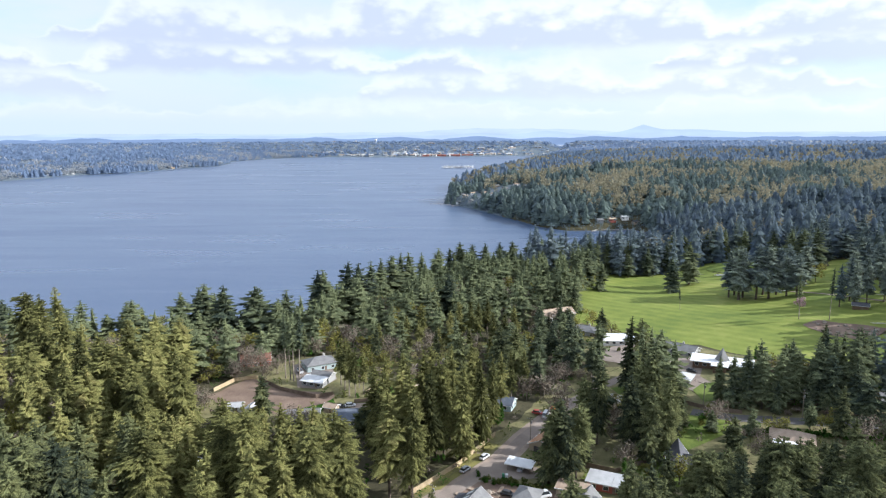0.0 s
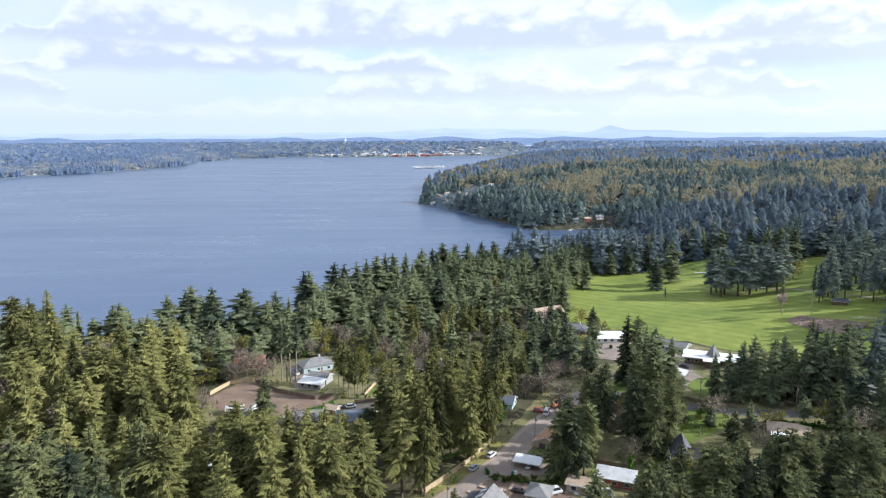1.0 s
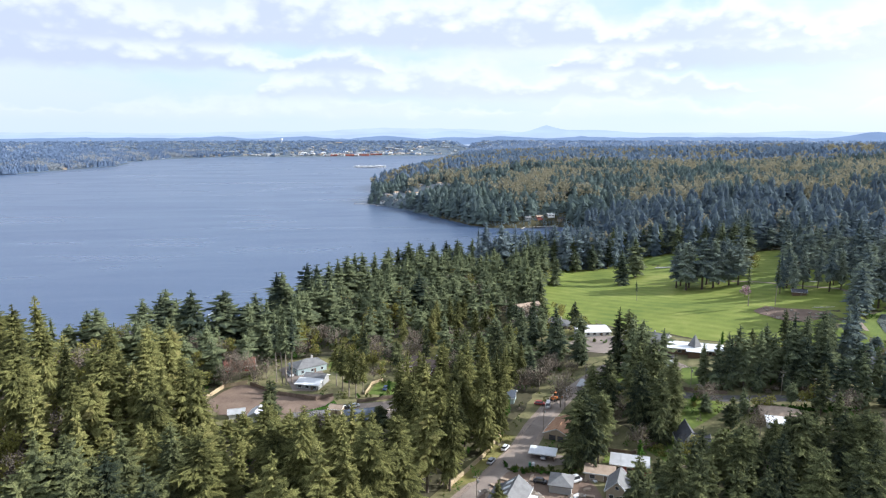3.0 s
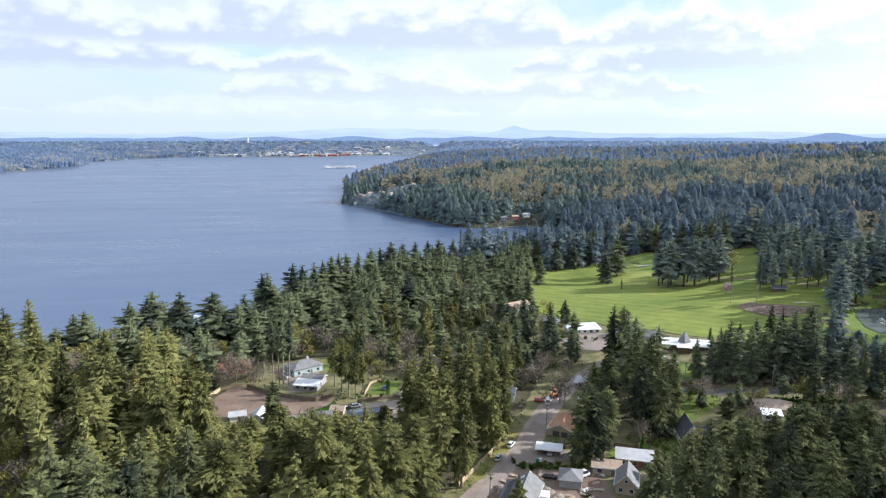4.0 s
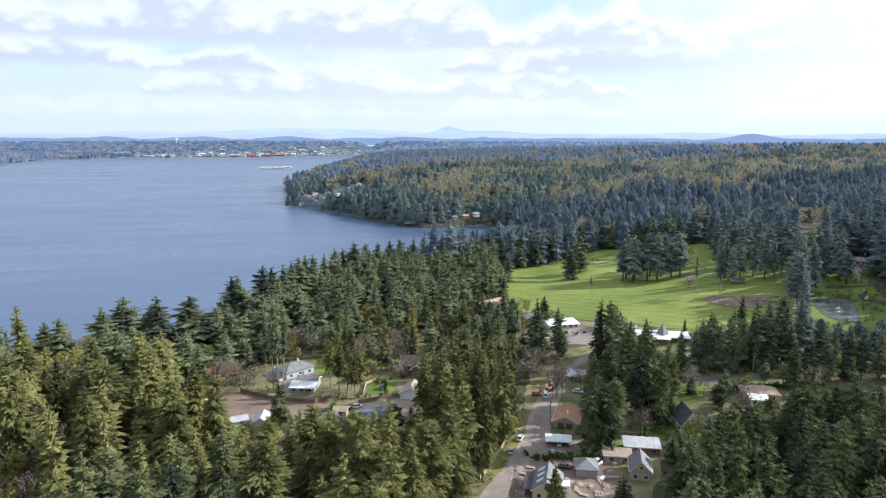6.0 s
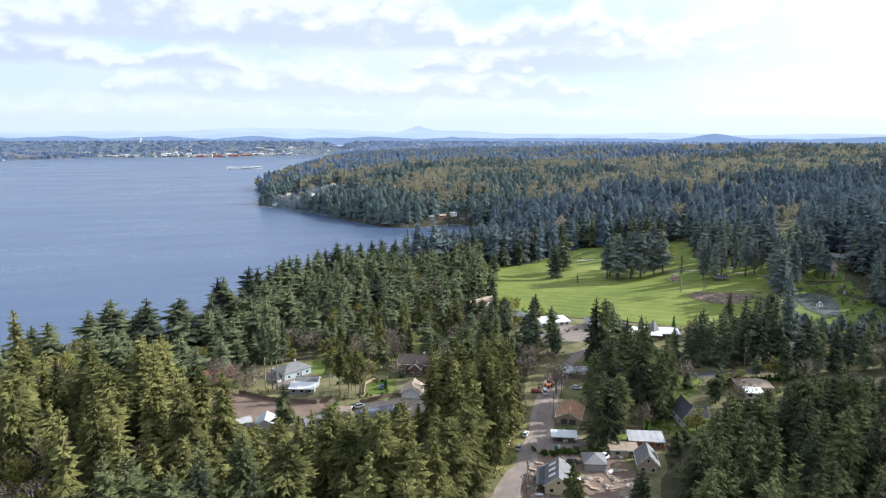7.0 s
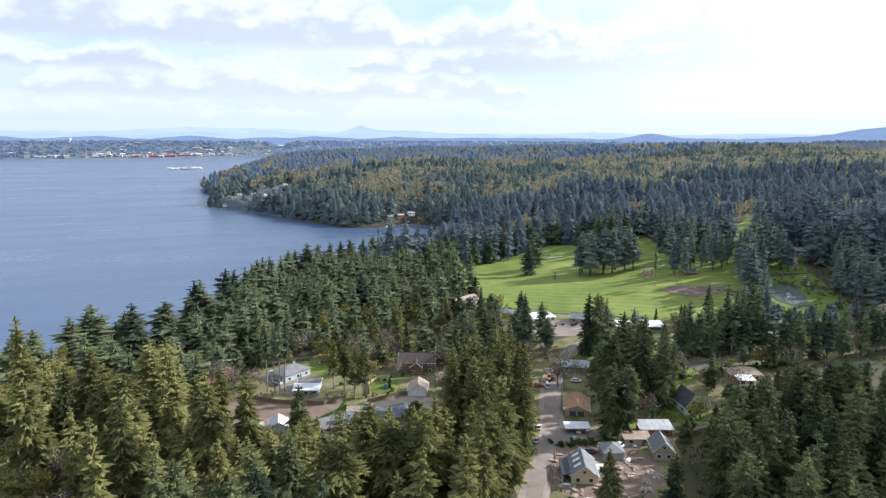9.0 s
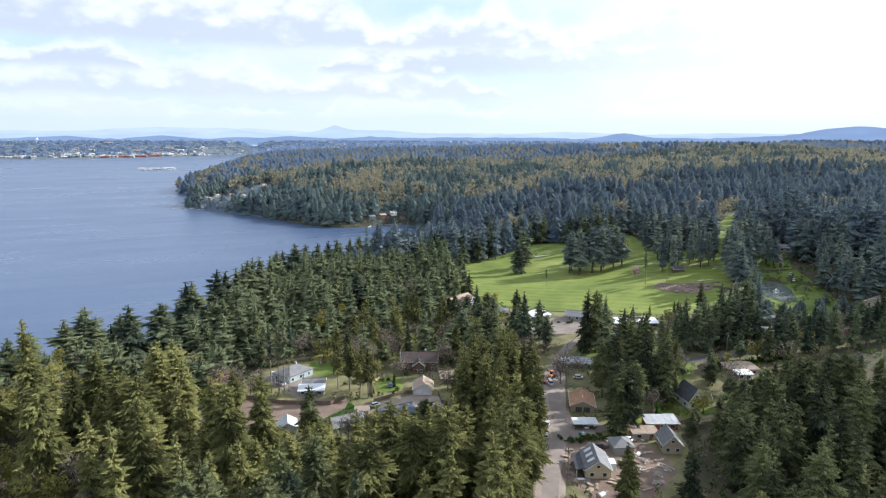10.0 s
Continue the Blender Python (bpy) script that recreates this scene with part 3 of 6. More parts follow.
strip("path_cart", [(222, 448), (245, 408), (258, 385), (256, 360), (244, 344), (232, 336), (224, 322), (216, 306)], 2.2, M["gravel"], "pale golf cart path", "path", lift=0.3)
cover("lawn", [(206, 276), (216, 308), (236, 332), (262, 346), (284, 330), (270, 296), (240, 266), (222, 256)], M["lawn"], "green banks round the pond", "lawn", lift=0.14, ragged=2.0)
cover("lawn", [(264, 350), (284, 334), (300, 348), (322, 372), (312, 384), (292, 370)], M["lawn"], "grass verge beside the club drive", "lawn", lift=0.12, ragged=2.0)
pond_rim = [(222, 301), (234, 322), (246, 334), (258, 334), (262, 324), (252, 308), (238, 294), (230, 286), (221, 289)]
pz = gz(240, 312) + 0.35
strip("road_club", [(288, 346), (306, 362), (334, 392)], 4.0, M["gravel"], "pale gravel drive behind the pond", "road")
tagged(new("water_pond", mesh_from("water_pond", [(x, y, pz) for x, y in pond_rim], [tuple(range(len(pond_rim)))], [M["pond"]])), "small reflecting pond on the golf course", "pond", kind="structure")

# ---- trees ----
rng = np.random.default_rng(5)


def fir_crown(seed, boughs, fingers, R=5.0, H=36.0, start=0.14, oval=False, spray=0.20, tiers=26, droop=0.30):
    """Tiers of drooping roof-shaped boughs round a stem H high, over a closed inner cone: vertices and triangles."""
    r = np.random.default_rng(seed)
    V, F = [], []
    ph = r.uniform(0, 6.28, 4)

    def profile(v):
        return math.sqrt(max(0.0, 1 - v ** 2.0)) * min(1.0, 0.6 + 1.0 * v) if oval else (1 - v) ** 0.52 * min(1.0, 0.74 + 1.0 * v)

    def tri(*p):
        V.extend(p)
        F.append((len(V) - 3, len(V) - 2, len(V) - 1))

    # the shaded inner foliage
    rings, sides = 7, 6
    P = [[(0.40 * R * profile(k / rings) * r.uniform(0.7, 1.2) * math.cos(6.283 * i / sides + k), 0.40 * R * profile(k / rings) * r.uniform(0.7, 1.2) * math.sin(6.283 * i / sides + k), (start + (1 - start) * 0.97 * k / rings) * H) for i in range(sides)] for k in range(rings + 1)]
    for k in range(rings):
        for i in range(sides):
            a, b, c, d = P[k][i], P[k][(i + 1) % sides], P[k + 1][(i + 1) % sides], P[k + 1][i]
            tri(a, b, c)
            tri(a, c, d)
    vs = [(t + 0.5) / tiers for t in range(tiers)]
    total = sum(profile(v) + 0.12 for v in vs)
    for t, v0 in enumerate(vs):
        n = max(4, round(boughs * (profile(v0) + 0.12) / total))
        full = r.uniform(0.80, 1.15)
        turn = r.uniform(0, 6.28)
        for b in range(n):
            if r.uniform() < 0.08:
                continue
            v = min(max(v0 + r.uniform(-1.2, 1.2) / tiers, 0.0), 0.992)
            a = turn + 6.283 * (b + r.uniform(-0.35, 0.35)) / n
            lobes = 1 + 0.22 * math.sin(2 * a + ph[0] + 9 * v) + 0.16 * math.sin(3 * a + ph[1] - 14 * v) + 0.10 * math.sin(19 * v + ph[3])
            L = R * profile(v) * lobes * full * r.uniform(0.58, 1.2) + 0.35
            z = (start + (1 - start) * v) * H
            rise = (0.40 * v - 0.18 + r.uniform(-0.16, 0.16)) * L
            fall = droop * L * r.uniform(0.7, 1.3) * (1.1 - v)
            w = (spray * L + 0.16) * r.uniform(0.7, 1.25)
            ca, sa = math.cos(a), math.sin(a)

            def at(q, side, dz):
                return (ca * L * q - sa * side, sa * L * q + ca * side, z + rise * q - fall * q * q + dz)

            root, tip = at(0.02, 0, 0.25), at(1.0, 0, 0)
            mid = at(0.55, 0, 0.10 * w)
            for side in (1, -1):
                edge = at(0.58 * r.uniform(0.85, 1.15), side * w, -0.45 * w)
                tri(root, edge, mid) if side > 0 else tri(root, mid, edge)
                tri(mid, edge, tip) if side > 0 else tri(mid, tip, edge)
                for k in range(fingers):
                    q = (0.40, 0.72, 0.90)[k]
                    reach = w * (1.45, 1.15, 0.75)[k] * r.uniform(0.7, 1.3)
                    p0, p1 = at(q - 0.16, 0.25 * side * w, 0), at(q + 0.06, 0.3 * side * w, -0.05)
                    p2 = at(q + 0.16, side * reach, -reach * r.uniform(0.35, 0.9))
                    tri(p0, p2, p1) if side > 0 else tri(p0, p1, p2)
    top = H * (start + (1 - start) * 0.97)
    for b in range(3):
        a = 2.1 * b + ph[2]
        tri((0.28 * math.cos(a), 0.28 * math.sin(a), top - 1.0), (0.28 * math.cos(a + 2.1), 0.28 * math.sin(a + 2.1), top - 1.0), (0, 0, H * 1.01))
    return np.array(V), np.array(F)


def stem(H, r0, n=6, top=0.97):
    """A tapered trunk with a flared foot."""
    V, F = [], []
    rings = [(0, r0 * 1.5), (0.03 * H, r0), (0.5 * H, r0 * 0.62), (top * H, r0 * 0.08)]
    for z, r in rings:
        V += [(r * math.cos(6.283 * i / n), r * math.sin(6.283 * i / n), z) for i in range(n)]
    for k in range(len(rings) - 1):
        for i in range(n):
            a, b = k * n + i, k * n + (i + 1) % n
            F += [(a, b, b + n), (a, b + n, a + n)]
    return np.array(V), np.array(F)


def far_fir(seed, layers=6, fins=5, R=4.0, H=30.0):
    """A far fir: overlapping skirts of boughs, narrowing to a pointed tip."""
    r = np.random.default_rng(seed)
    V, F = [], []
    for w in range(layers):
        u = 0.08 + 0.84 * w / layers
        rad = R * (1 - u) ** 0.52 * r.uniform(0.80, 1.2) + 0.2
        a0 = r.uniform(0, 6.28)
        up = min(1.0, u + 1.5 / layers)
        for b in range(fins):
            a = a0 + 6.283 * b / fins + r.uniform(-0.25, 0.25)
            half = 3.4 / fins * r.uniform(0.8, 1.2)
            q, i = rad * r.uniform(0.75, 1.25), len(V)
            low = u * H - 0.35 * rad
            V += [(0.05 * R * math.cos(a), 0.05 * R * math.sin(a), up * H), (q * math.cos(a - half), q * math.sin(a - half), low + r.uniform(-0.6, 0.6)), (q * math.cos(a + half), q * math.sin(a + half), low + r.uniform(-0.6, 0.6))]
            F.append((i, i + 1, i + 2))
    return np.array(V), np.array(F)


def leaf_cloud(seed, n, R, H, base, size, lobes=7):
    """A crown of many small leaf tufts gathered in uneven lobes."""
    r = np.random.default_rng(seed)
    C = np.stack([r.normal(0, R * 0.45, lobes), r.normal(0, R * 0.45, lobes), r.uniform(base + 0.15 * (H - base), H * 0.88, lobes)], 1)
    V, F = [], []
    for i in range(n):
        c = C[r.integers(lobes)]
        d = r.normal(0, 1, 3)
        d /= np.linalg.norm(d)
        p = c + d * np.array([R * 0.42, R * 0.42, (H - base) * 0.22]) * r.uniform(0.6, 1.05)
        e1, e2 = r.normal(0, 1, 3), r.normal(0, 1, 3)
        s = size * r.uniform(0.6, 1.4)
        e1, e2 = e1 / np.linalg.norm(e1) * s, e2 / np.linalg.norm(e2) * s
        k = len(V)
        V += [p - e1, p + e1 * 0.9 + e2 * 0.3, p + e2]
        F.append((k, k + 1, k + 2))
    return np.array(V), np.array(F)


def limbs(seed, H, R, n=9, twigs=5):
    """A forked trunk: stem, limbs and twigs as three-sided tapered rods."""
    r = np.random.default_rng(seed)
    V, F = [], []

    def tube(a, b, r0, r1):
        a, b = np.array(a, float), np.array(b, float)
        d = b - a
        s = np.cross(d, [0.3, 0.7, 0.2])
        s /= np.linalg.norm(s) + 1e-9
        t = np.cross(d, s)
        t /= np.linalg.norm(t) + 1e-9
        i = len(V)
        for c, q in ((a, r0), (b, r1)):
            for k in range(3):
                V.append(c + q * (math.cos(2.09 * k) * s + math.sin(2.09 * k) * t))
        for k in range(3):
            m = (k + 1) % 3
            F.extend([(i + k, i + m, i + 3 + m), (i + k, i + 3 + m, i + 3 + k)])

    fork = H * 0.3
    tube((0, 0, 0), (0.1, 0.1, fork), 0.022 * H, 0.016 * H)
    for k in range(n):
        a = 6.283 * k / n + r.uniform(-0.3, 0.3)
        q = r.uniform(0.35, 1.0)
        m = np.array([math.cos(a) * R * 0.5 * q, math.sin(a) * R * 0.5 * q, fork + (H - fork) * r.uniform(0.3, 0.5)])
        e = np.array([math.cos(a) * R * q, math.sin(a) * R * q, fork + (H - fork) * (1.05 - 0.35 * q)])
        tube((0.1, 0.1, fork * r.uniform(0.8, 1.0)), m, 0.011 * H, 0.007 * H)
        tube(m, e, 0.007 * H, 0.002 * H)
        for _ in range(twigs):
            s = m + (e - m) * r.uniform(0, 1)
            tube(s, s + r.normal(0, 1, 3) * np.array([0.2, 0.2, 0.14]) * R + np.array([0, 0, 0.08 * H]), 0.0035 * H, 0.001 * H)
    return np.array(V), np.array(F)


def array_mesh(name, V, F, materials, index=None):
    me = bpy.data.meshes.new(name)
    me.vertices.add(len(V))
    me.vertices.foreach_set("co", np.ascontiguousarray(V, np.float32).ravel())
    me.loops.add(3 * len(F))
    me.loops.foreach_set("vertex_index", np.ascontiguousarray(F, np.int32).ravel())
    me.polygons.add(len(F))
    me.polygons.foreach_set("loop_start", np.arange(0, 3 * len(F), 3, dtype=np.int32))
    for m in materials:
        me.materials.append(m)
    if index is not None:
        me.polygons.foreach_set("material_index", np.asarray(index, np.int32))
    me.update(calc_edges=True)
    return me


def stand(name, templates, places, materials, label, category):
    """Many trees joined into one object. templates: lists of (V, F, slot); places: x, y, z, width, height, turn."""
    VV, FF, II, n = [], [], [], 0
    for i, (x, y, z, sw, sh, a) in enumerate(places):
        c, s = math.cos(a), math.sin(a)
        for V, F, slot in templates[i % len(templates)]:
            P = np.empty_like(V)
            P[:, 0] = (V[:, 0] * c - V[:, 1] * s) * sw + x
            P[:, 1] = (V[:, 0] * s + V[:, 1] * c) * sw + y
            P[:, 2] = V[:, 2] * sh + z
            VV.append(P)
            FF.append(F + n)
            II.append(np.full(len(F), slot))
            n += len(V)
    if not VV:
        return None
    me = array_mesh(name, np.concatenate(VV), np.concatenate(FF), materials, np.concatenate(II))
    return tagged(new(name, me), label, category, kind="stuff")


def tree_thing(name, label, category, group, stem_vf, crown_vf, bark, leaf):
    t = thing(name, label, category, group)
    a, b = new("trunk", array_mesh("trunk", *stem_vf, [bark])), new("crown", array_mesh("crown", *crown_vf, [leaf]))
    a.parent = b.parent = t
    return t


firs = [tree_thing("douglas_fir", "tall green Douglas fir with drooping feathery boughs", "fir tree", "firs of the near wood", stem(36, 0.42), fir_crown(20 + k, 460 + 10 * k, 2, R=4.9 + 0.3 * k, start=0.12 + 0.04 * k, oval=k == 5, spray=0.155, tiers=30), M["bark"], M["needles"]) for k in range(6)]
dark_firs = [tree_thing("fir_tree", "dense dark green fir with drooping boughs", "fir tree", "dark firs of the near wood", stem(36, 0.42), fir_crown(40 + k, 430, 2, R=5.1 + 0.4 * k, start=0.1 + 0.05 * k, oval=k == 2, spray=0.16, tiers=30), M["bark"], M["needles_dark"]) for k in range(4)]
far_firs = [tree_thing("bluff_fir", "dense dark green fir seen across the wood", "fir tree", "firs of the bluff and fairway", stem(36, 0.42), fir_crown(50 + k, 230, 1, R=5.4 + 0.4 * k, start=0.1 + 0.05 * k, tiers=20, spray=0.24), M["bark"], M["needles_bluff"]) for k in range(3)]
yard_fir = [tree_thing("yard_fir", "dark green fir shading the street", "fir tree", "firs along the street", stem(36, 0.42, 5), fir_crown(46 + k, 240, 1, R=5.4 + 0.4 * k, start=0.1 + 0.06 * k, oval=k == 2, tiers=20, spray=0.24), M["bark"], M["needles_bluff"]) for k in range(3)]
grove_firs = [tree_thing("fairway_fir", "fir with a bare lower trunk on the fairway", "fir tree", "firs of the fairway groves", stem(36, 0.55), fir_crown(56 + k, 220, 1, R=6.0, start=0.20 + 0.05 * k, tiers=18, spray=0.26), M["bark"], M["needles_fairway_hazed"]) for k in range(3)]
thin_firs = [tree_thing("tall_fir", "tall fir with a bare trunk and thin crown", "fir tree", "bare-trunked firs", stem(36, 0.42), fir_crown(60 + k, 230, 2, R=4.4, start=0.36, tiers=18), M["bark_pale"], M["needles"]) for k in range(2)]
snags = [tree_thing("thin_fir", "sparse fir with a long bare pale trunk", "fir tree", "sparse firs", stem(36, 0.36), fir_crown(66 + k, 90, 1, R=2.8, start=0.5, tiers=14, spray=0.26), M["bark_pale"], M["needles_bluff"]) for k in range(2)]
budding = [tree_thing("maple_tree", "maple with yellow-green spring buds", "maple tree", "budding broadleaf trees", limbs(70 + k, 13, 5), leaf_cloud(73 + k, 620, 5.2, 13, 3.5, 0.62), M["bark"], M["buds"]) for k in range(2)]
bare = [tree_thing("bare_tree", "leafless tree with fine brown twigs", "bare tree", "leafless trees", limbs(80 + k, 13, 5, 11, 8), leaf_cloud(83 + k, 760, 5.0, 13, 2.5, 0.42, 10), M["bark_pale"], M["twigs"]) for k in range(2)]
cherry = tree_thing("cherry_tree", "cherry tree in pale pink blossom", "cherry tree", "blossoming trees", limbs(90, 8, 4), leaf_cloud(91, 460, 4.5, 8.5, 2, 0.55), M["bark"], M["blossom"])
pear = tree_thing("pear_tree", "small tree in white blossom", "pear tree", "blossoming trees", limbs(92, 9, 3.5), leaf_cloud(93, 420, 3.6, 10, 2.5, 0.45), M["bark"], M["white_blossom"])

taken = []          # x, y of every placed tree
used = set()


def plant(kinds, x, y, h, full=36.0, wide=None):
    k = kinds[int(rng.integers(len(kinds)))]
    s = h / full
    w = 1.08 * (wide or 1.0) * s ** 0.6 * rng.uniform(0.85, 1.18)
    m = Matrix.Translation((x, y, gz(x, y) - 0.3)) @ pose(0, 0, 0, rng.uniform(-2.2, 2.2), rng.uniform(-2.2, 2.2), rng.uniform(0, 360)) @ Matrix.Diagonal((w, w, s, 1))
    taken.append((x, y))
    if id(k) not in used:
        used.add(id(k))
        k.matrix_basis = m
        return k
    c = copy_thing(k, Matrix.Identity(4))
    c.matrix_basis = m
    return c


def topped(kinds, x, y, top, **more):
    """A tree whose tip stands at a known height."""
    return plant(kinds, x, y, max(8.0, top - gz(x, y) + 0.3), **more)


# firs on the slope of the bluff, against the water: x, y and the height of the tip
BLUFF = [(-161, 391, 42), (-155, 400, 43.5), (-153, 405, 44), (-149, 408, 38), (-137, 387, 44), (-132, 381, 49.5), (-140, 392, 37), (-114, 391, 46), (-116.5, 390, 46), (-100, 398, 42), (-104, 392, 38), (-93, 479, 39), (-98, 478, 38), (-79, 487, 43), (-71, 492, 40),
         (-64, 500, 41), (-58, 512, 41), (-46, 546, 40), (-38, 550, 39), (-51, 532, 40), (-30, 560, 38), (-7, 619, 31), (15, 619, 34.5), (3, 611, 38), (-16, 600, 35), (26, 622, 35), (40, 640, 34), (54, 655, 33), (68, 664, 31), (84, 680, 31),
         (100, 700, 28), (125, 728, 24), (112, 716, 27), (140, 740, 26), (158, 742, 27), (175, 737, 29), (190, 744, 30), (-26, 388, 37), (-2, 415, 50), (-172, 352, 47), (-182, 366, 42), (-196, 345, 48), (-212, 352, 45), (-232, 338, 50), (-224, 366, 40)]
for x, y, z in BLUFF:
    topped(far_firs, x, y, z + 1.5 + rng.uniform(-0.6, 0.6), wide=rng.uniform(1.45, 1.95))
# the tallest firs over the western bluff
for x, y, z in [(-161, 273, 74), (-176, 282, 68), (-190, 296, 66), (-144, 291, 55), (-150, 262, 58)]:
    topped(firs, x, y, z, wide=1.0)
# firs among the houses west of the fairway
for x, y, z in [(69, 420, 40), (61, 374, 45), (60, 351, 43), (57, 312, 54), (60, 316, 47), (51, 384, 41.5), (52, 339, 43.5), (47, 345, 45), (44, 330, 42), (40, 292, 38), (48, 362, 42), (36, 318, 41), (30, 332, 43), (64, 334, 40), (28, 302, 40), (66, 306, 42), (70, 310, 38)]:
    topped(yard_fir, x, y, z, wide=1.0)
for x, y, z in [(10.6, 363, 46.5), (4, 370, 44), (-15.5, 362, 44.5), (-37, 339, 40), (22, 343, 45), (14, 358, 46.5), (-16, 341, 42), (0, 349, 44), (20, 318, 40), (10, 328, 41), (-6, 333, 40), (-24, 352, 41), (28, 352, 43), (34, 366, 43), (20, 376, 44), (-8, 380, 42)]:
    topped(firs[:3] + thin_firs, x, y, z, wide=0.9)
# firs of the near wood
NEAR = [(-157, 241), (-128, 247), (-135, 252), (-129, 219), (-104, 219), (-100, 241), (-93, 229), (-97, 173), (-88, 181), (-97, 162), (-104, 159), (-102, 150), (-86, 151), (-77, 167), (-42, 183), (-35, 172),
        (-26, 177), (-59, 180), (-52, 174), (-64, 190), (-33, 186), (-39, 164)]
# darker needle colour in the south-west corner stands in for its shade
for x, y in NEAR:
    plant(dark_firs if x < -84 and y < 185 else firs, x, y, 36.5 + rng.uniform(-2, 2))
# the clump beside the lane
CLUMP = [(-17, 208), (-10, 218), (0, 228), (6, 224), (-23, 222), (14, 236), (-13, 232), (-3, 229), (-9, 199), (-16, 241), (2, 240), (-6, 250), (-20, 212), (10, 248), (-7, 238), (-5, 222)]
for x, y in CLUMP:
    plant(firs[:3] + thin_firs, x, y, 36 + rng.uniform(-3, 2), wide=0.9)
# broad firs between the yards
for x, y, h in [(35, 209, 27), (39.5, 213, 28), (44, 211, 27), (40, 207, 25), (66, 228, 30), (71, 223, 29), (77, 226, 28), (80, 234, 30), (56, 238, 31), (52, 240, 26), (24, 292, 30), (31, 298, 28), (114, 264, 23), (119, 262, 25), (125, 261, 24), (131, 259, 25), (138, 262, 24),
                (145, 258, 26), (151, 262, 30), (128, 272, 26), (157, 258, 31), (164, 266, 30), (170, 270, 26), (141, 272, 25)]:
    plant(yard_fir if x > 100 else dark_firs, x, y, h, wide=1.05 if x < 50 else 0.95)
for k in range(11):
    x = 149 + 8 * k
    for side in (9, -9):
        y = 243.5 - 0.27 * (x - 150) + side + rng.uniform(-2, 2)
        plant(yard_fir, x + rng.uniform(-2, 2), y, min(rng.uniform(19, 27), 0.22 * math.hypot(x - 232, y - 300) + 2), wide=0.85)
for x, y, h in [(122, 268, 24), (134, 266, 25), (148, 268, 27), (112, 270, 20), (155, 274, 28), (162, 276, 26), (128, 256, 14), (140, 255, 18), (112, 238, 12), (99, 243, 9), (134, 241, 10)]:
    plant(yard_fir, x, y, h, wide=0.85)
for x, y, h in [(18, 251, 29), (22, 262, 27), (27, 271, 25), (12, 259, 29), (33, 284, 22)]:
    plant(firs[:3] + thin_firs, x, y, h, wide=0.8)
for x, y, h in [(-43, 283, 24), (-40, 281, 22), (-46, 289, 25), (-37, 285, 20), (-49, 296, 23)]:
    plant(thin_firs, x, y, h, wide=0.85)
for x, y, h in [(78.8, 290, 34), (84, 287, 33)]:
    plant(dark_firs, x, y, h, wide=0.85)
RIGHT = [(92, 206), (98, 214), (102, 205), (90, 197), (99, 196), (108, 207), (84, 195), (112, 199), (76, 189), (81, 181), (74, 175), (90, 176), (98, 176), (108, 178), (114, 174), (94, 146), (85, 142), (80, 146), (74, 156), (63, 176), (37, 127), (24, 137), (34, 150), (14, 150), (93, 176), (60, 139), (48, 150), (50, 166)]


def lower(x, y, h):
    """The wood drops towards the yards: heights capped under sight lines from the camera."""
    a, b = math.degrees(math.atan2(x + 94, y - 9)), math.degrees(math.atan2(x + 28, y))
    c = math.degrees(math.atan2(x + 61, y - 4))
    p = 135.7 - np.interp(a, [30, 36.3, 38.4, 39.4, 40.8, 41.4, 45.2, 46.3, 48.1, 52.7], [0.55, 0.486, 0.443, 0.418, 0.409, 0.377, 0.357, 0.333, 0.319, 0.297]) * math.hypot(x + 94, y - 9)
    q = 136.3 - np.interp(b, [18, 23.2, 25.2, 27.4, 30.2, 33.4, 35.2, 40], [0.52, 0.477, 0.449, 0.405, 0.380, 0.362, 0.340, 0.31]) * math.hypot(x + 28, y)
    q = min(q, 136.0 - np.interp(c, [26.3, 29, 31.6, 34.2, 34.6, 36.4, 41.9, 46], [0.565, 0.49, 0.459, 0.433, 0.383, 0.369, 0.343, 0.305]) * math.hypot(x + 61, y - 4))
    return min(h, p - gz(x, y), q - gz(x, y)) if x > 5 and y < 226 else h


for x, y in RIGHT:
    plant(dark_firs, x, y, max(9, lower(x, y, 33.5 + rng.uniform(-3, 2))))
# the dark edge of the wood behind the fairway
for x, y in [(84, 470), (88, 488), (91, 506), (100, 522), (108, 538), (117, 556), (128, 561), (140, 566), (152, 568), (164, 571), (176, 572), (188, 580), (198, 590), (210, 598), (222, 596), (234, 590), (246, 584), (256, 576), (262, 560), (268, 544), (270, 528), (272, 512)]:
    plant(far_firs, x + rng.uniform(-3, 3), y + rng.uniform(0, 6), rng.uniform(25, 34), wide=1.35)
# firs beside the pond
for x, y in [(270, 300), (278, 306), (287, 314), (276, 288), (292, 300), (262, 284), (253, 274), (284, 296), (299, 318), (268, 276), (296, 308), (304, 326)]:
    plant(grove_firs, x, y, rng.uniform(20, 27), wide=0.95)
# firs round the club drive
for x, y, h in [(283, 354, 27), (293, 366, 29), (302, 380, 28), (316, 346, 26), (326, 352, 27), (338, 368, 29), (278, 344, 22), (312, 396, 29), (346, 386, 30)]:
    plant(grove_firs, x, y, h, wide=0.95)
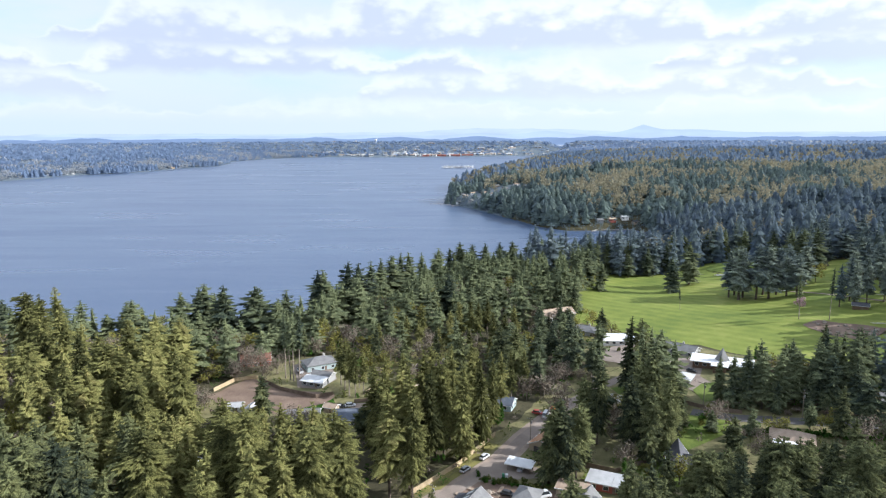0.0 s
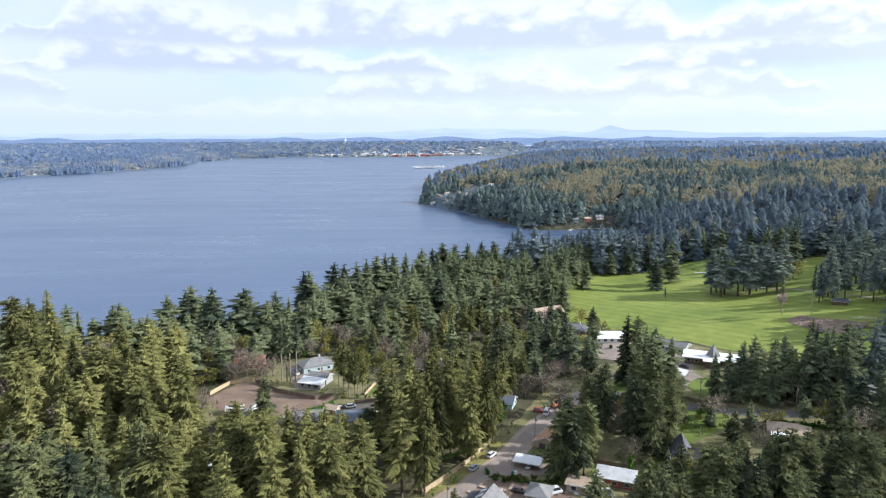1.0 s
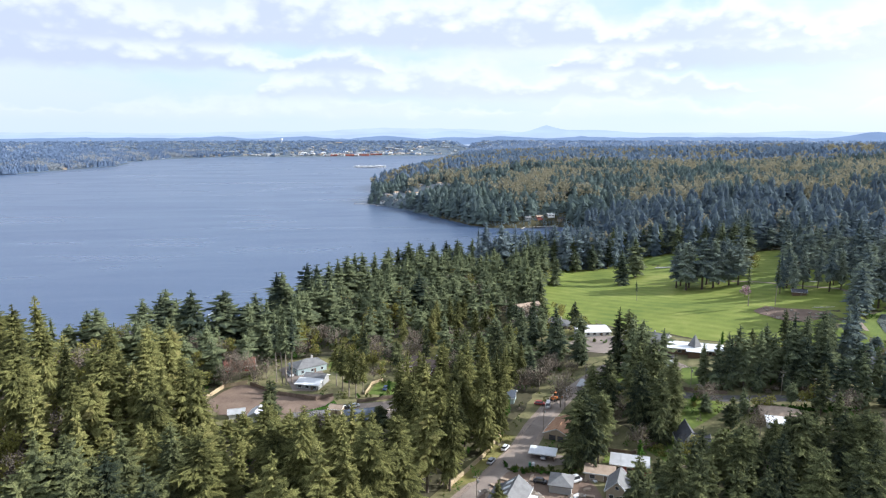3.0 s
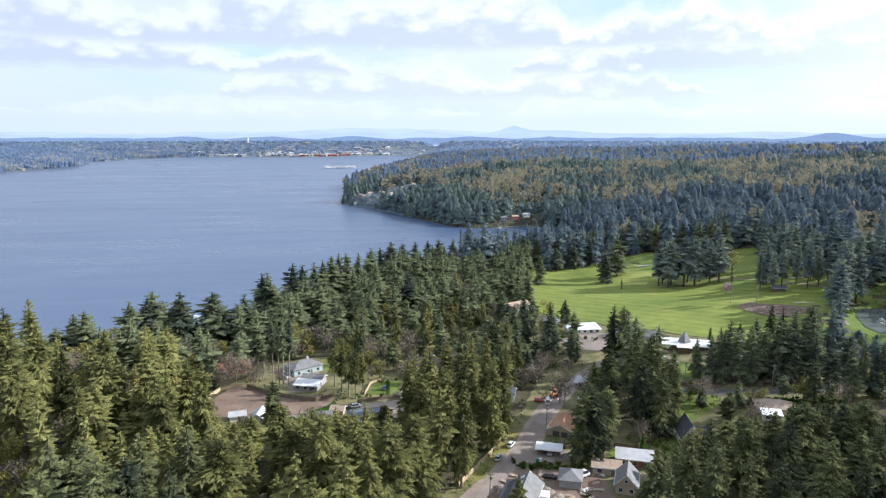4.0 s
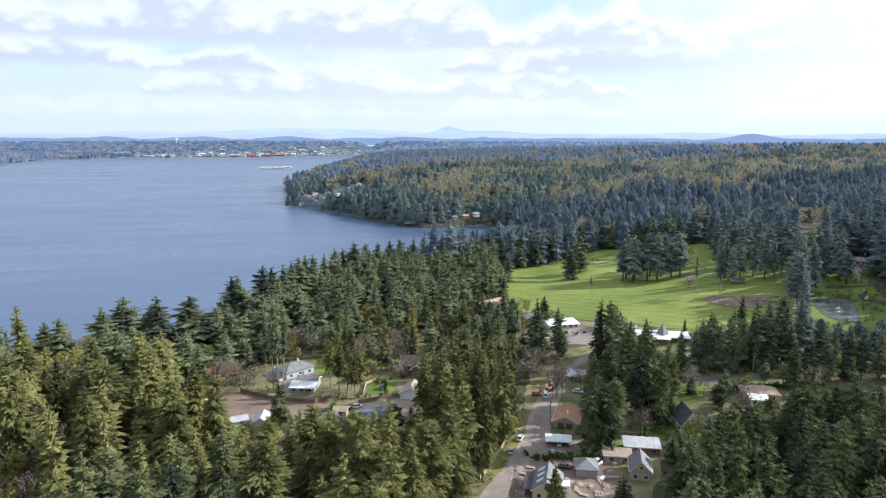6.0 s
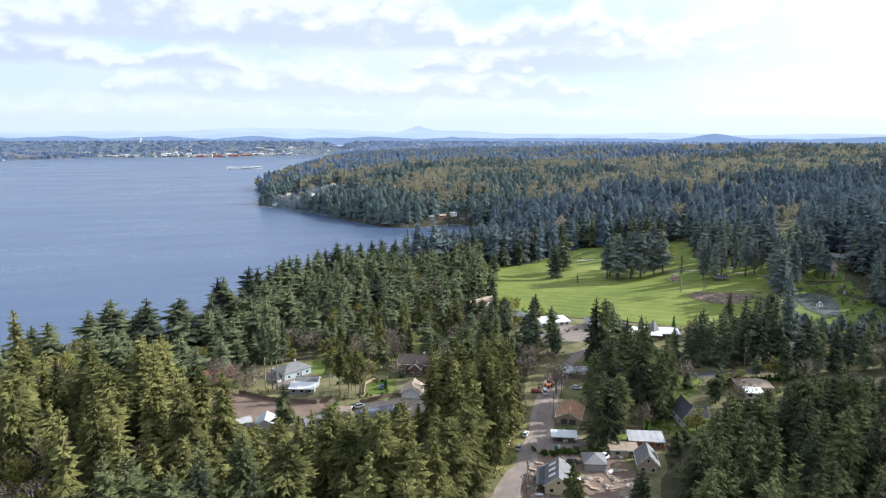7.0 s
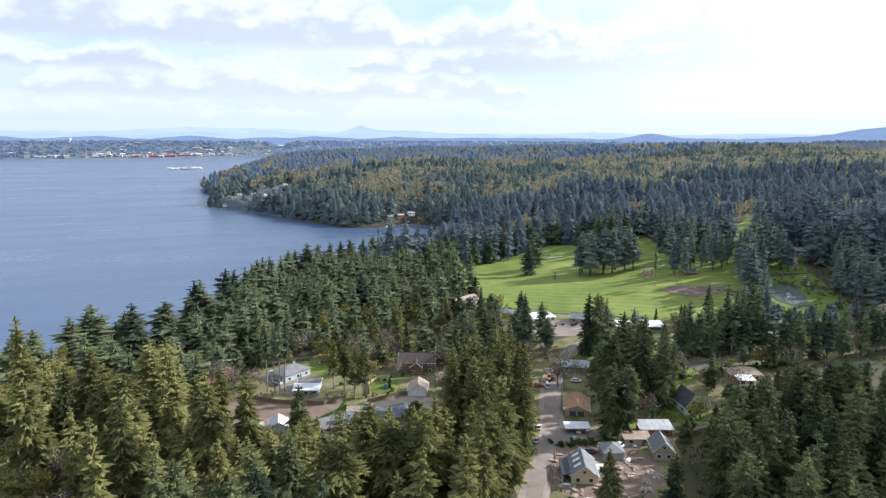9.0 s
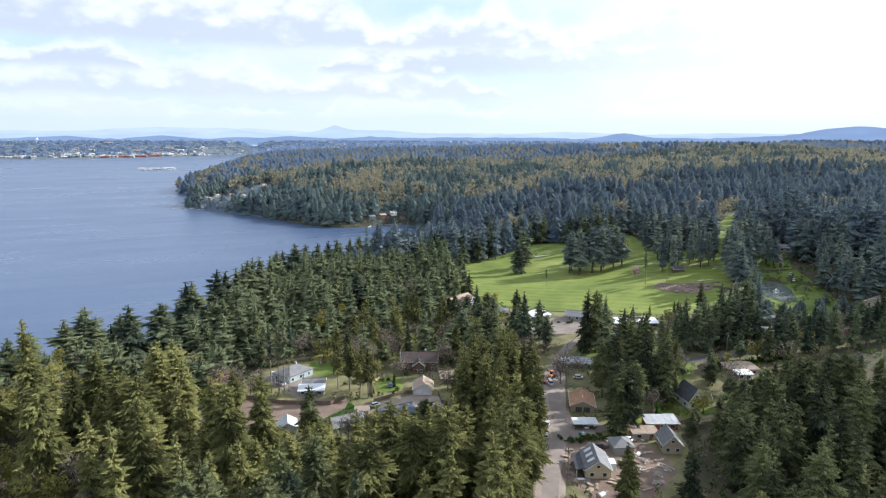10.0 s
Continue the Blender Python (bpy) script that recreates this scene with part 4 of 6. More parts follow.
# trees standing on the fairway
for x, y, h in [(156, 485, 27), (175, 506, 33), (184, 453, 34), (187, 444, 36), (192, 450, 34), (197, 441, 37), (204, 439, 36), (190, 459, 33), (206, 452, 35), (212, 446, 34), (106, 491, 22), (141, 554, 20), (215, 438, 28), (219, 433, 28),
                (224, 457, 29), (230, 470, 30), (236, 480, 28), (240, 465, 29), (158, 560, 24), (98, 505, 30)]:
    plant(grove_firs if x > 180 else far_firs, x, y, h, wide=1.15 if x > 180 else 1.55)
for x, y, h in [(194, 377, 26), (142, 421, 14), (208, 372, 30)]:
    plant(snags, x, y, h, wide=0.7)
for x, y, h in [(237, 406, 28), (242, 397, 29), (250, 394, 28), (250, 383, 30), (257, 382, 27), (226, 396, 26), (232, 392, 27), (262, 396, 28), (268, 388, 27), (258, 367, 30), (264, 404, 29)]:
    plant(grove_firs, x, y, h, wide=0.72)
for x, y, h in [(243, 342, 34), (236, 339, 31), (248, 350, 33), (252, 344, 32), (232, 333, 30), (262, 364, 33), (226, 326, 29), (258, 362, 33), (292, 384, 32), (276, 412, 31), (280, 378, 32), (270, 432, 31), (286, 446, 32), (300, 452, 31), (252, 430, 28)]:
    plant(grove_firs, x, y, h, wide=1.15)
for x, y in [(-76.5, 304), (-73.7, 302), (-71.8, 300.6), (-69.5, 301.5)]:
    plant(snags, x, y, 33, wide=0.9)
plant(firs[:2], 0, 160, 24, wide=1.0)
plant([cherry], 206, 402, 8, full=8.5)
plant([pear], -84, 178, 11, full=10)
plant([pear], -58, 150, 10, full=10)
for x, y, h in [(-158, 322, 15), (-169, 304, 16), (-166, 336, 16), (-154, 229, 17), (-153, 258, 16), (-149, 320, 16), (-142, 322, 15), (-165, 252, 16), (-160, 285, 15), (-147, 325, 13), (-180, 305, 13), (-38, 313, 10), (-128, 322, 12), (-66, 352, 13), (-118, 322, 11), (90, 520, 14), (86, 470, 14), (121, 240, 7), (250, 472, 15), (104, 512, 12), (-170, 262, 13), (-152, 197, 14), (-146, 206, 13), (-160, 214, 14), (-151, 228, 13), (-164, 246, 14), (-138, 190, 12), (-185, 285, 12), (160, 260, 8), (-110, 296, 9)]:
    plant(budding, x, y, h, full=13)
for x, y, h in [(-94, 309, 13), (-86, 300, 11), (-99, 318, 13), (-90, 314, 12), (-82, 309, 10), (-98, 300, 12), (45, 261, 17), (42, 285, 11), (60, 268, 10), (34, 280, 12), (-30, 330, 13), (-10, 345, 13), (10, 340, 12), (24, 335, 13), (-52, 350, 12), (30, 360, 14), (44, 350, 13), (-162, 270, 12), (-172, 250, 12), (140, 268, 9), (150, 276, 10),
                (-40, 292, 11), (-8, 330, 12), (50, 300, 10), (-60, 365, 13), (105, 236, 7), (132, 262, 9), (55, 385, 10)]:
    plant(bare, x, y, h, full=13)

# open ground that carries no wood: lots, yards, houses, roads, fairway
OPEN = [GOLF, [(-112, 276), (-95, 306), (-78, 340), (-36, 338), (-26, 326), (8, 312), (10, 290), (-6, 262), (-18, 246), (-30, 236), (-56, 244), (-78, 246), (-92, 252), (-100, 258)],
        [(-60, 115), (-38, 168), (-14, 196), (8, 232), (30, 262), (50, 300), (66, 318), (98, 320), (90, 300), (70, 270), (62, 248), (66, 232), (62, 206), (48, 186), (38, 165), (20, 142), (0, 120), (-30, 105)],
        [(40, 372), (44, 410), (78, 420), (110, 366), (146, 330), (180, 306), (180, 290), (150, 262), (240, 236), (236, 216), (150, 232), (136, 218), (116, 218), (94, 222), (86, 208), (70, 206), (78, 240), (94, 262), (98, 300), (72, 330)],
        [(214, 284), (222, 330), (262, 350), (272, 318), (300, 330), (310, 300), (262, 300), (238, 276)], [(258, 334), (276, 350), (330, 402), (342, 392), (302, 346), (272, 322)]] + BACK


def open_ground(x, y):
    m = np.zeros(x.shape, bool)
    for p in OPEN:
        m |= inland(p, x, y) > -1.5
    return m


def spots(x0, x1, y0, y1, gap, test, seed, edge=2.5):
    """Jittered grid of places on wooded land."""
    r = np.random.default_rng(seed)
    A, B = np.meshgrid(np.arange(x0, x1, gap), np.arange(y0, y1, gap))
    A, B = (A + r.uniform(-0.42, 0.42, A.shape) * gap).ravel(), (B + r.uniform(-0.42, 0.42, B.shape) * gap).ravel()
    d = np.maximum(inland(COAST, A, B), inland(FAR_COAST, A, B))
    ok = (d > edge) & test(A, B, d)
    A, B = A[ok], B[ok]
    return A, B, ground_height(A, B), r


T = np.array(taken)


def free(A, B, gap):
    return np.array([np.min((T[:, 0] - a) ** 2 + (T[:, 1] - b) ** 2) > gap * gap for a, b in zip(A, B)])


# low growth towards the pond
SIGHT = [(118, 196), (206, 290), (262, 336), (292, 318), (245, 262), (190, 186)]

# the near wood, tree by tree where the camera passes nearest
A, B, C, r = spots(-250, 330, 84, 600, 9.7, lambda a, b, d: ~open_ground(a, b) & (a > -60 - 0.75 * b) & (a < 130 + 1.0 * b), 11)
ok = free(A, B, 6.4)
A, B, C = A[ok], B[ok], C[ok]
near_rank = np.argsort(np.hypot(A + 40, B - 20))
single = set(near_rank[:98].tolist())
mid_t = [[(*stem(36, 0.42, 4), 1), (*fir_crown(120 + k, 210, 1, R=4.9 + 0.3 * k, start=0.14 + 0.03 * k, oval=k == 5, tiers=20, spray=0.24), 0)] for k in range(6)]
light_side, dark_side = [], []
for i, (a, b, c) in enumerate(zip(A, B, C)):
    h = (r.uniform(24, 38.5) if r.uniform() < 0.72 else r.uniform(13, 24)) - (3 if a > 60 else 0)
    if -104 < a < -26 and 180 < b < 262:
        h = min(h, (117 - 0.435 * math.hypot(a + 60, b)) * r.uniform(0.86, 1.08))
        if h < 6:
            continue
    if inland(SIGHT, np.array([a]), np.array([b]))[0] > 0:
        h = min(h, 0.2 * math.hypot(a - 232, b - 300) + 1)
        if h < 5:
            continue
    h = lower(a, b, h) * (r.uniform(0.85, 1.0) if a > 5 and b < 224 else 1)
    if h < 6:
        continue
    if 8 < a < 66 and 262 < b < 350:
        h = min(h, r.uniform(12, 24))
    if a < -128 and b < (275 if a > -150 else 330) and r.uniform() < (0.5 if a < -145 else 0.3):
        plant(budding if r.uniform() < 0.6 else bare, a, b, r.uniform(12, 19), full=13)
        continue
    shore = inland(COAST, np.array([a]), np.array([b]))[0]
    if shore < (75 if a < -120 else 26) and b > 250:
        h = min(h, r.uniform(12, 24))
    elif shore < 170 and b > 330:
        h = min(h, r.uniform(20, 31))
    if -72 < a < -18 and 110 < b < 205 and r.uniform() < 0.4:
        continue
    glade = noise.noise((a * 0.021, b * 0.021, 6.0))
    if b > 290 and a < 90:
        h *= 0.88 + 0.55 * noise.noise((a * 0.035, b * 0.035, 2.0))
    if -200 < a < 60 and 290 < b < 560 and r.uniform() < (0.55 if glade > 0.28 else 0.10):
        plant(budding if r.uniform() < 0.5 else bare, a, b, r.uniform(10, 16), full=13)
        continue
    # south-west corner: dark needles again in place of the shade there
    if i in single:
        plant(firs if a < 20 and not (a < -74 and b < 190) else dark_firs, a, b, h)
    else:
        (light_side if a < 0 and b < 300 and not (a < -84 and b < 190) else dark_side).append((a, b, c - 0.3, (h / 36) ** 0.6 * r.uniform(0.9, 1.15), h / 36, r.uniform(0, 6.28)))
stand("fir_wood", mid_t, light_side, [M["needles"], M["bark"]], "dense sunlit Douglas fir wood", "woodland")
far_side = [(*p[:3], p[3] * r.uniform(1.1, 1.6), *p[4:]) for p in dark_side if math.hypot(p[0] + 60, p[1]) > 300 and r.uniform() < 0.84]
dark_side = [p for p in dark_side if math.hypot(p[0] + 60, p[1]) <= 300]
mid2_t = [[(*stem(36, 0.4, 3), 1), (*fir_crown(160 + k, 96, 0, R=(5.2, 6.4, 5.8, 7.0, 6.2)[k], start=0.10, oval=k == 3, tiers=13, spray=0.32), 0)] for k in range(5)]
pond_side = [p for p in far_side if p[0] > 150]
far_side = [p for p in far_side if p[0] <= 150]
stand("fir_wood_edge", mid_t, dark_side, [M["needles_dark"], M["bark"]], "dense dark fir wood beside the yards", "woodland")
stand("fir_wood_pond", mid2_t, pond_side, [M["needles_fairway_hazed"], M["bark"]], "fir wood round the pond, tinted with haze", "woodland")
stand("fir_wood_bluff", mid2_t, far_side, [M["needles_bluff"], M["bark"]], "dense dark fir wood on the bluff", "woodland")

# smaller trees between the houses
ROOMS = [LOT, [(-78, 322), (-68, 336), (-50, 336), (-44, 300), (-52, 286), (-72, 290)], [(-44, 250), (-44, 300), (-8, 296), (-8, 268), (-14, 250)], [(76, 300), (72, 350), (100, 366), (150, 318), (124, 262), (100, 262)], [(-4, 170), (0, 206), (30, 212), (66, 212), (64, 200), (48, 186), (34, 168), (14, 166)]]
A, B, C, r = spots(-110, 240, 190, 415, 9.5, lambda a, b, d: open_ground(a, b) & (inland(GOLF, a, b) < -2), 19)
HOMES = np.array([(9, 189), (24, 196), (42, 193), (41, 202), (53, 206), (26, 217), (38, 236), (78, 217), (66, 277), (-64, 319), (-60, 298), (-5, 306), (-15, 279), (-78, 262), (-88, 266), (-57, 256), (-37, 256), (-47, 266), (-97, 325), (-86, 214), (16, 259), (2, 285), (23, 272), (62, 403), (75, 377), (90, 356), (114, 337), (127, 310), (102, 298), (90, 226), (50, 252), (44, 369), (123, 230),
                  (117, 224), (152, 269), (176, 258), (196, 268), (256, 255)])
lane_pts = np.array(LANE + STREET + [((p[0] + q[0]) / 2, (p[1] + q[1]) / 2) for p, q in list(zip(LANE, LANE[1:])) + list(zip(STREET, STREET[1:]))], float)
T = np.array(taken)
yard_firs = []
for a, b, c in zip(A, B, C):
    if any(inland(p, np.array([a]), np.array([b]))[0] > -2 for p in ROOMS):
        continue
    if np.min(np.hypot(HOMES[:, 0] - a, HOMES[:, 1] - b)) < 10 or np.min(np.hypot(lane_pts[:, 0] - a, lane_pts[:, 1] - b)) < 9 or np.min(np.hypot(T[:, 0] - a, T[:, 1] - b)) < 6:
        continue
    q = r.uniform()
    if b > 240 and inland(SIGHT, np.array([a]), np.array([b]))[0] > -4:
        continue
    if 84 < a < 150 and 222 < b < 262 and q < 0.5:
        q = 0.1
    if q < (0.42 if a > 84 else 0.26):
        if inland(SIGHT, np.array([a]), np.array([b]))[0] > 0:
            continue
        yard_firs.append((a, b, c - 0.3, r.uniform(0.5, 0.8), r.uniform(0.25, 0.62), r.uniform(0, 6.28)))
    elif q < 0.7:
        plant(bare, a, b, r.uniform(7, 13), full=13)
    elif q < 0.9:
        plant(budding, a, b, r.uniform(6, 11), full=13)
stand("yard_firs", mid_t, yard_firs, [M["needles_dark"], M["bark"]], "young dark firs between the houses", "woodland")

# undergrowth and young broadleaf trees between the trunks
A, B, C, r = spots(-240, 330, 100, 520, 6.0, lambda a, b, d: ~(inland(GOLF, a, b) > 0) & ~(inland(LOT, a, b) > 0) & (np.min(np.hypot(lane_pts[:, 0:1] - a, lane_pts[:, 1:2] - b), 0) > 6.5) & (np.min(np.hypot(HOMES[:, 0:1] - a, HOMES[:, 1:2] - b), 0) > 7.5) & (a > -60 - 0.75 * b) & (a < 100 + 0.8 * b), 12)
bush_t = [[(*leaf_cloud(140 + k, 26, 2.2, 3.4, 0.2, 0.6, 4), (0, 1, 2)[k % 3])] for k in range(6)]
stand("undergrowth", bush_t, [(a, b, c - 0.1, r.uniform(0.5, 1.3), r.uniform(0.5, 1.5), r.uniform(0, 6)) for a, b, c in zip(A, B, C) if r.uniform() < 0.75 and not any(inland(p, np.array([a]), np.array([b]))[0] > -3 for p in BACK + [pond_rim]) and not any(inland(p, np.array([a]), np.array([b]))[0] > 0 for p in ROOMS)], [M["shrub"], M["twigs"], M["hedge"]], "brown and olive undergrowth between the trees", "shrubs")

# woods beyond the golf course and on the headland across the cove
far_t = [[(*far_fir(200 + k, 8, 7, R=6.0 + 0.3 * k), 0)] for k in range(7)]
mid3_t = [[(*far_fir(180 + k, 13, 9, R=6.4, H=36), 0)] for k in range(6)]
round_t = [[(*leaf_cloud(220 + k, 48, 6.5, 22, 2, 2.1, 6), 0)] for k in range(4)]


def leafy(a, b, lo):
    return noise.noise((a * 0.006, b * 0.013, 4.0)) + 0.5 * noise.noise((a * 0.016, b * 0.03, 9.0)) + 0.12 * noise.noise((a * 0.05, b * 0.05, 1.0)) > lo


def in_sight(a, b):
    return (a > -80 - 0.72 * b) & (a < 160 + 1.75 * b)


A, B, C, r = spots(-60, 1100, 230, 880, 9.0, lambda a, b, d: ~open_ground(a, b) & in_sight(a, b) & ((a > 330) | (b > 600) | ((a > 60) & (b > 560))), 13)
places = [(a, b, c - 0.3, r.uniform(0.9, 1.5), r.uniform(0.62, 1.12) * (0.72 if a < 240 and b > 600 else 1), r.uniform(0, 6)) for a, b, c in zip(A, B, C)]
places = [(a, b, c, w, h * (1 + 0.38 * noise.noise((a * 0.02, b * 0.02, 5.0))), q) for a, b, c, w, h, q in places]
inland_p = [p for k, p in enumerate(places) if math.hypot(p[0] + 60, p[1]) > 620 and r.uniform() < 0.31]
tan_p = [p for p in inland_p if leafy(p[0], p[1], 0.24)]
stand("inland_maples", round_t, [(*p[:3], p[3] * 0.9, p[4] * 1.1, p[5]) for p in tan_p], [M["buds_far"]], "tan budding maples in the fir wood", "woodland")
stand("fir_wood_inland", mid3_t, [p for p in inland_p if not leafy(p[0], p[1], 0.24)], [M["needles_mid_hazed"], M["bark"]], "haze-tinted fir wood far behind the golf course", "woodland")
stand("fir_wood_beyond", mid2_t, [p for p in places if math.hypot(p[0] + 60, p[1]) <= 620], [M["needles_back_hazed"], M["bark"]], "dark fir wood behind the golf course", "woodland")

HEAD_HOMES = [(201, 984, 5, 11, "wall_grey", "grey_roof"), (219, 987, 12, 12, "wall_red", "tan_roof"), (238, 993, 10, 13, "wall_white", "pale_roof"), (252, 985, 30, 11, "wall_tan", "dark_roof"), (-5, 1322, 50, 12, "wall_white", "grey_roof"),
              (8, 1335, 50, 12, "wall_tan", "tan_roof"), (2, 1352, 40, 11, "wall_grey", "dark_roof"), (22, 1350, 30, 12, "wall_white", "tan_roof"), (18, 1288, 60, 11, "wall_grey", "grey_roof"), (44, 1330, 40, 12, "wall_tan", "tan_roof"),
              (60, 1300, 40, 12, "wall_white", "tan_roof"), (84, 1330, 40, 13, "wall_grey", "grey_roof"), (70, 1372, 30, 12, "wall_tan", "grey_roof"), (108, 1350, 30, 12, "wall_white", "tan_roof")]


def clear_of_homes(a, b):
    m = np.ones(a.shape, bool)
    for q in HEAD_HOMES:
        m &= np.hypot((a - q[0]) / 12, (b - q[1] + 18) / 32) > 1
    return m


A, B, C, r = spots(-60, 1900, 880, 1500, 12.6, lambda a, b, d: in_sight(a, b) & clear_of_homes(a, b), 14)
fir_p, leaf_p = [], []
for a, b, c in zip(A, B, C):
    if leafy(a, b, 0.42 if inland(COAST, np.array([a]), np.array([b]))[0] < 85 else 0.02) and r.uniform() < 0.60:
        leaf_p.append((a, b, c, r.uniform(0.9, 1.4), r.uniform(0.9, 1.45), r.uniform(0, 6)))
    else:
        q = 0.95 + 0.55 * noise.noise((a * 0.012, b * 0.012, 2.0))
        if b > 1372 and a < 160:
            q *= 1.2
        elif a < 130 and b > 1225:
            q *= 0.58
        fir_p.append((a, b, c - 0.3, r.uniform(0.85, 1.45) * (0.4 + 0.6 * q), r.uniform(0.45, 0.92) * q, r.uniform(0, 6)))
A, B, C, r = spots(-60, 760, 880, 1500, 6.0, lambda a, b, d: in_sight(a, b) & (d < 24), 24, edge=0.3)
shore_p = [(a, b, c - 0.2, r.uniform(0.35, 0.6), r.uniform(0.22, 0.5), r.uniform(0, 6)) for a, b, c in zip(A, B, C)]
stand("headland_shore_shrubs", [[(*leaf_cloud(226 + k, 22, 6.5, 22, 0, 2.8, 5), 0)] for k in range(4)], shore_p, [M["needles_mid_hazed"]], "dark shrubs along the headland shore", "shrubs")
stand("headland_firs", far_t, fir_p, [M["needles_far_hazed"]], "fir wood covering the headland across the cove", "woodland")
stand("headland_broadleaf", round_t, leaf_p, [M["buds_far"]], "tan and olive budding broadleaf trees on the headland", "woodland")

A, B, C, r = spots(-60, 4400, 1500, 3000, 23.0, lambda a, b, d: in_sight(a, b), 15)
far2_t = [[(*far_fir(240 + k, 4, 5, R=9.0, H=27), 0)] for k in range(5)]
round2_t = [[(*leaf_cloud(250 + k, 26, 10.0, 24, 1, 4.0, 5), 0)] for k in range(4)]
fir_p, leaf_p = [], []
for a, b, c in zip(A, B, C):
    (leaf_p if leafy(a, b, 0.16) else fir_p).append((a, b, c - 0.3, r.uniform(1.0, 1.5), r.uniform(0.7, 1.15), r.uniform(0, 6)))
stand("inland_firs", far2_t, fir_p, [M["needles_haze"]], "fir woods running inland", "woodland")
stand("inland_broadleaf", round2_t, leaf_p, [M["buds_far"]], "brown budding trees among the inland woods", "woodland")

A, B, C, r = spots(-3200, 4700, 1500, 4900, 37.0, lambda a, b, d: in_sight(a, b) & ((b > 3000) | (a < -200)) & (np.hypot(a + 60, b) < 4850) & (d > 25), 16)
far3_t = [[(*leaf_cloud(265 + k, 18, 17.0, 18, 1, 9.0, 4), 0)] for k in range(5)]
round3_t = [[(*leaf_cloud(270 + k, 16, 15.0, 19, 1, 7.0, 4), 0)] for k in range(4)]
fir_p, leaf_p = [], []
for a, b, c in zip(A, B, C):
    q = 0.55 if math.hypot(a + 60, b) > 4450 else 1.0
    (leaf_p if leafy(a, b, 0.4) else fir_p).append((a, b, c - 0.5, r.uniform(0.8, 1.3), q * r.uniform(0.7, 1.2), r.uniform(0, 6)))
stand("far_shore_firs", far3_t, fir_p, [M["needles_distant_hazed"]], "fir woods of the far shore, blue with haze", "woodland")
stand("far_shore_broadleaf", round3_t, leaf_p, [M["buds_distant_hazed"]], "budding trees of the far shore, grey-blue with haze", "woodland")
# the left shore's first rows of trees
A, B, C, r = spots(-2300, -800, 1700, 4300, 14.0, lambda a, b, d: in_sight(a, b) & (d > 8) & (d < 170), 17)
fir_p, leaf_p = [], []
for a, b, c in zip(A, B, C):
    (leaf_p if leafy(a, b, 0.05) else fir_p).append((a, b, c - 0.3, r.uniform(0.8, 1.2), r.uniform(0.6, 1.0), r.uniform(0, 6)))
stand("shore_firs", far2_t, fir_p, [M["needles_distant_hazed"]], "fir trees along the far shore", "woodland")
stand("shore_broadleaf", round2_t, leaf_p, [M["buds_distant_hazed"]], "budding trees along the far shore, paled with haze", "woodland")

# ---- buildings ----


def slab(bm, quad, t=0.18):
    """A thick sheet from four corners."""
    q = [Vector(p) for p in quad]
    n = (q[1] - q[0]).cross(q[3] - q[0]).normalized() * t
    if n.z > 0:
        n = -n
    vs = [bm.verts.new(p) for p in q] + [bm.verts.new(p + n) for p in q]
    for f in ((0, 1, 2, 3), (7, 6, 5, 4), (0, 4, 5, 1), (1, 5, 6, 2), (2, 6, 7, 3), (3, 7, 4, 0)):
        bm.faces.new([vs[i] for i in f])


def window(parent, x, y, z, w, h, face, glass="glass"):
    """A framed window on the wall whose outward turn is face (degrees)."""
    m = Matrix.Translation((x, y, z)) @ pose(0, 0, 0, 0, 0, face)
    f = part("window", boxed(0, 0, -h / 2 - 0.1, w + 0.2, 0.10, h + 0.2), M["trim"], parent, at=m)
    part("pane", boxed(0, -0.04, -h / 2, w, 0.08, h), M[glass], f, "dark glass pane")


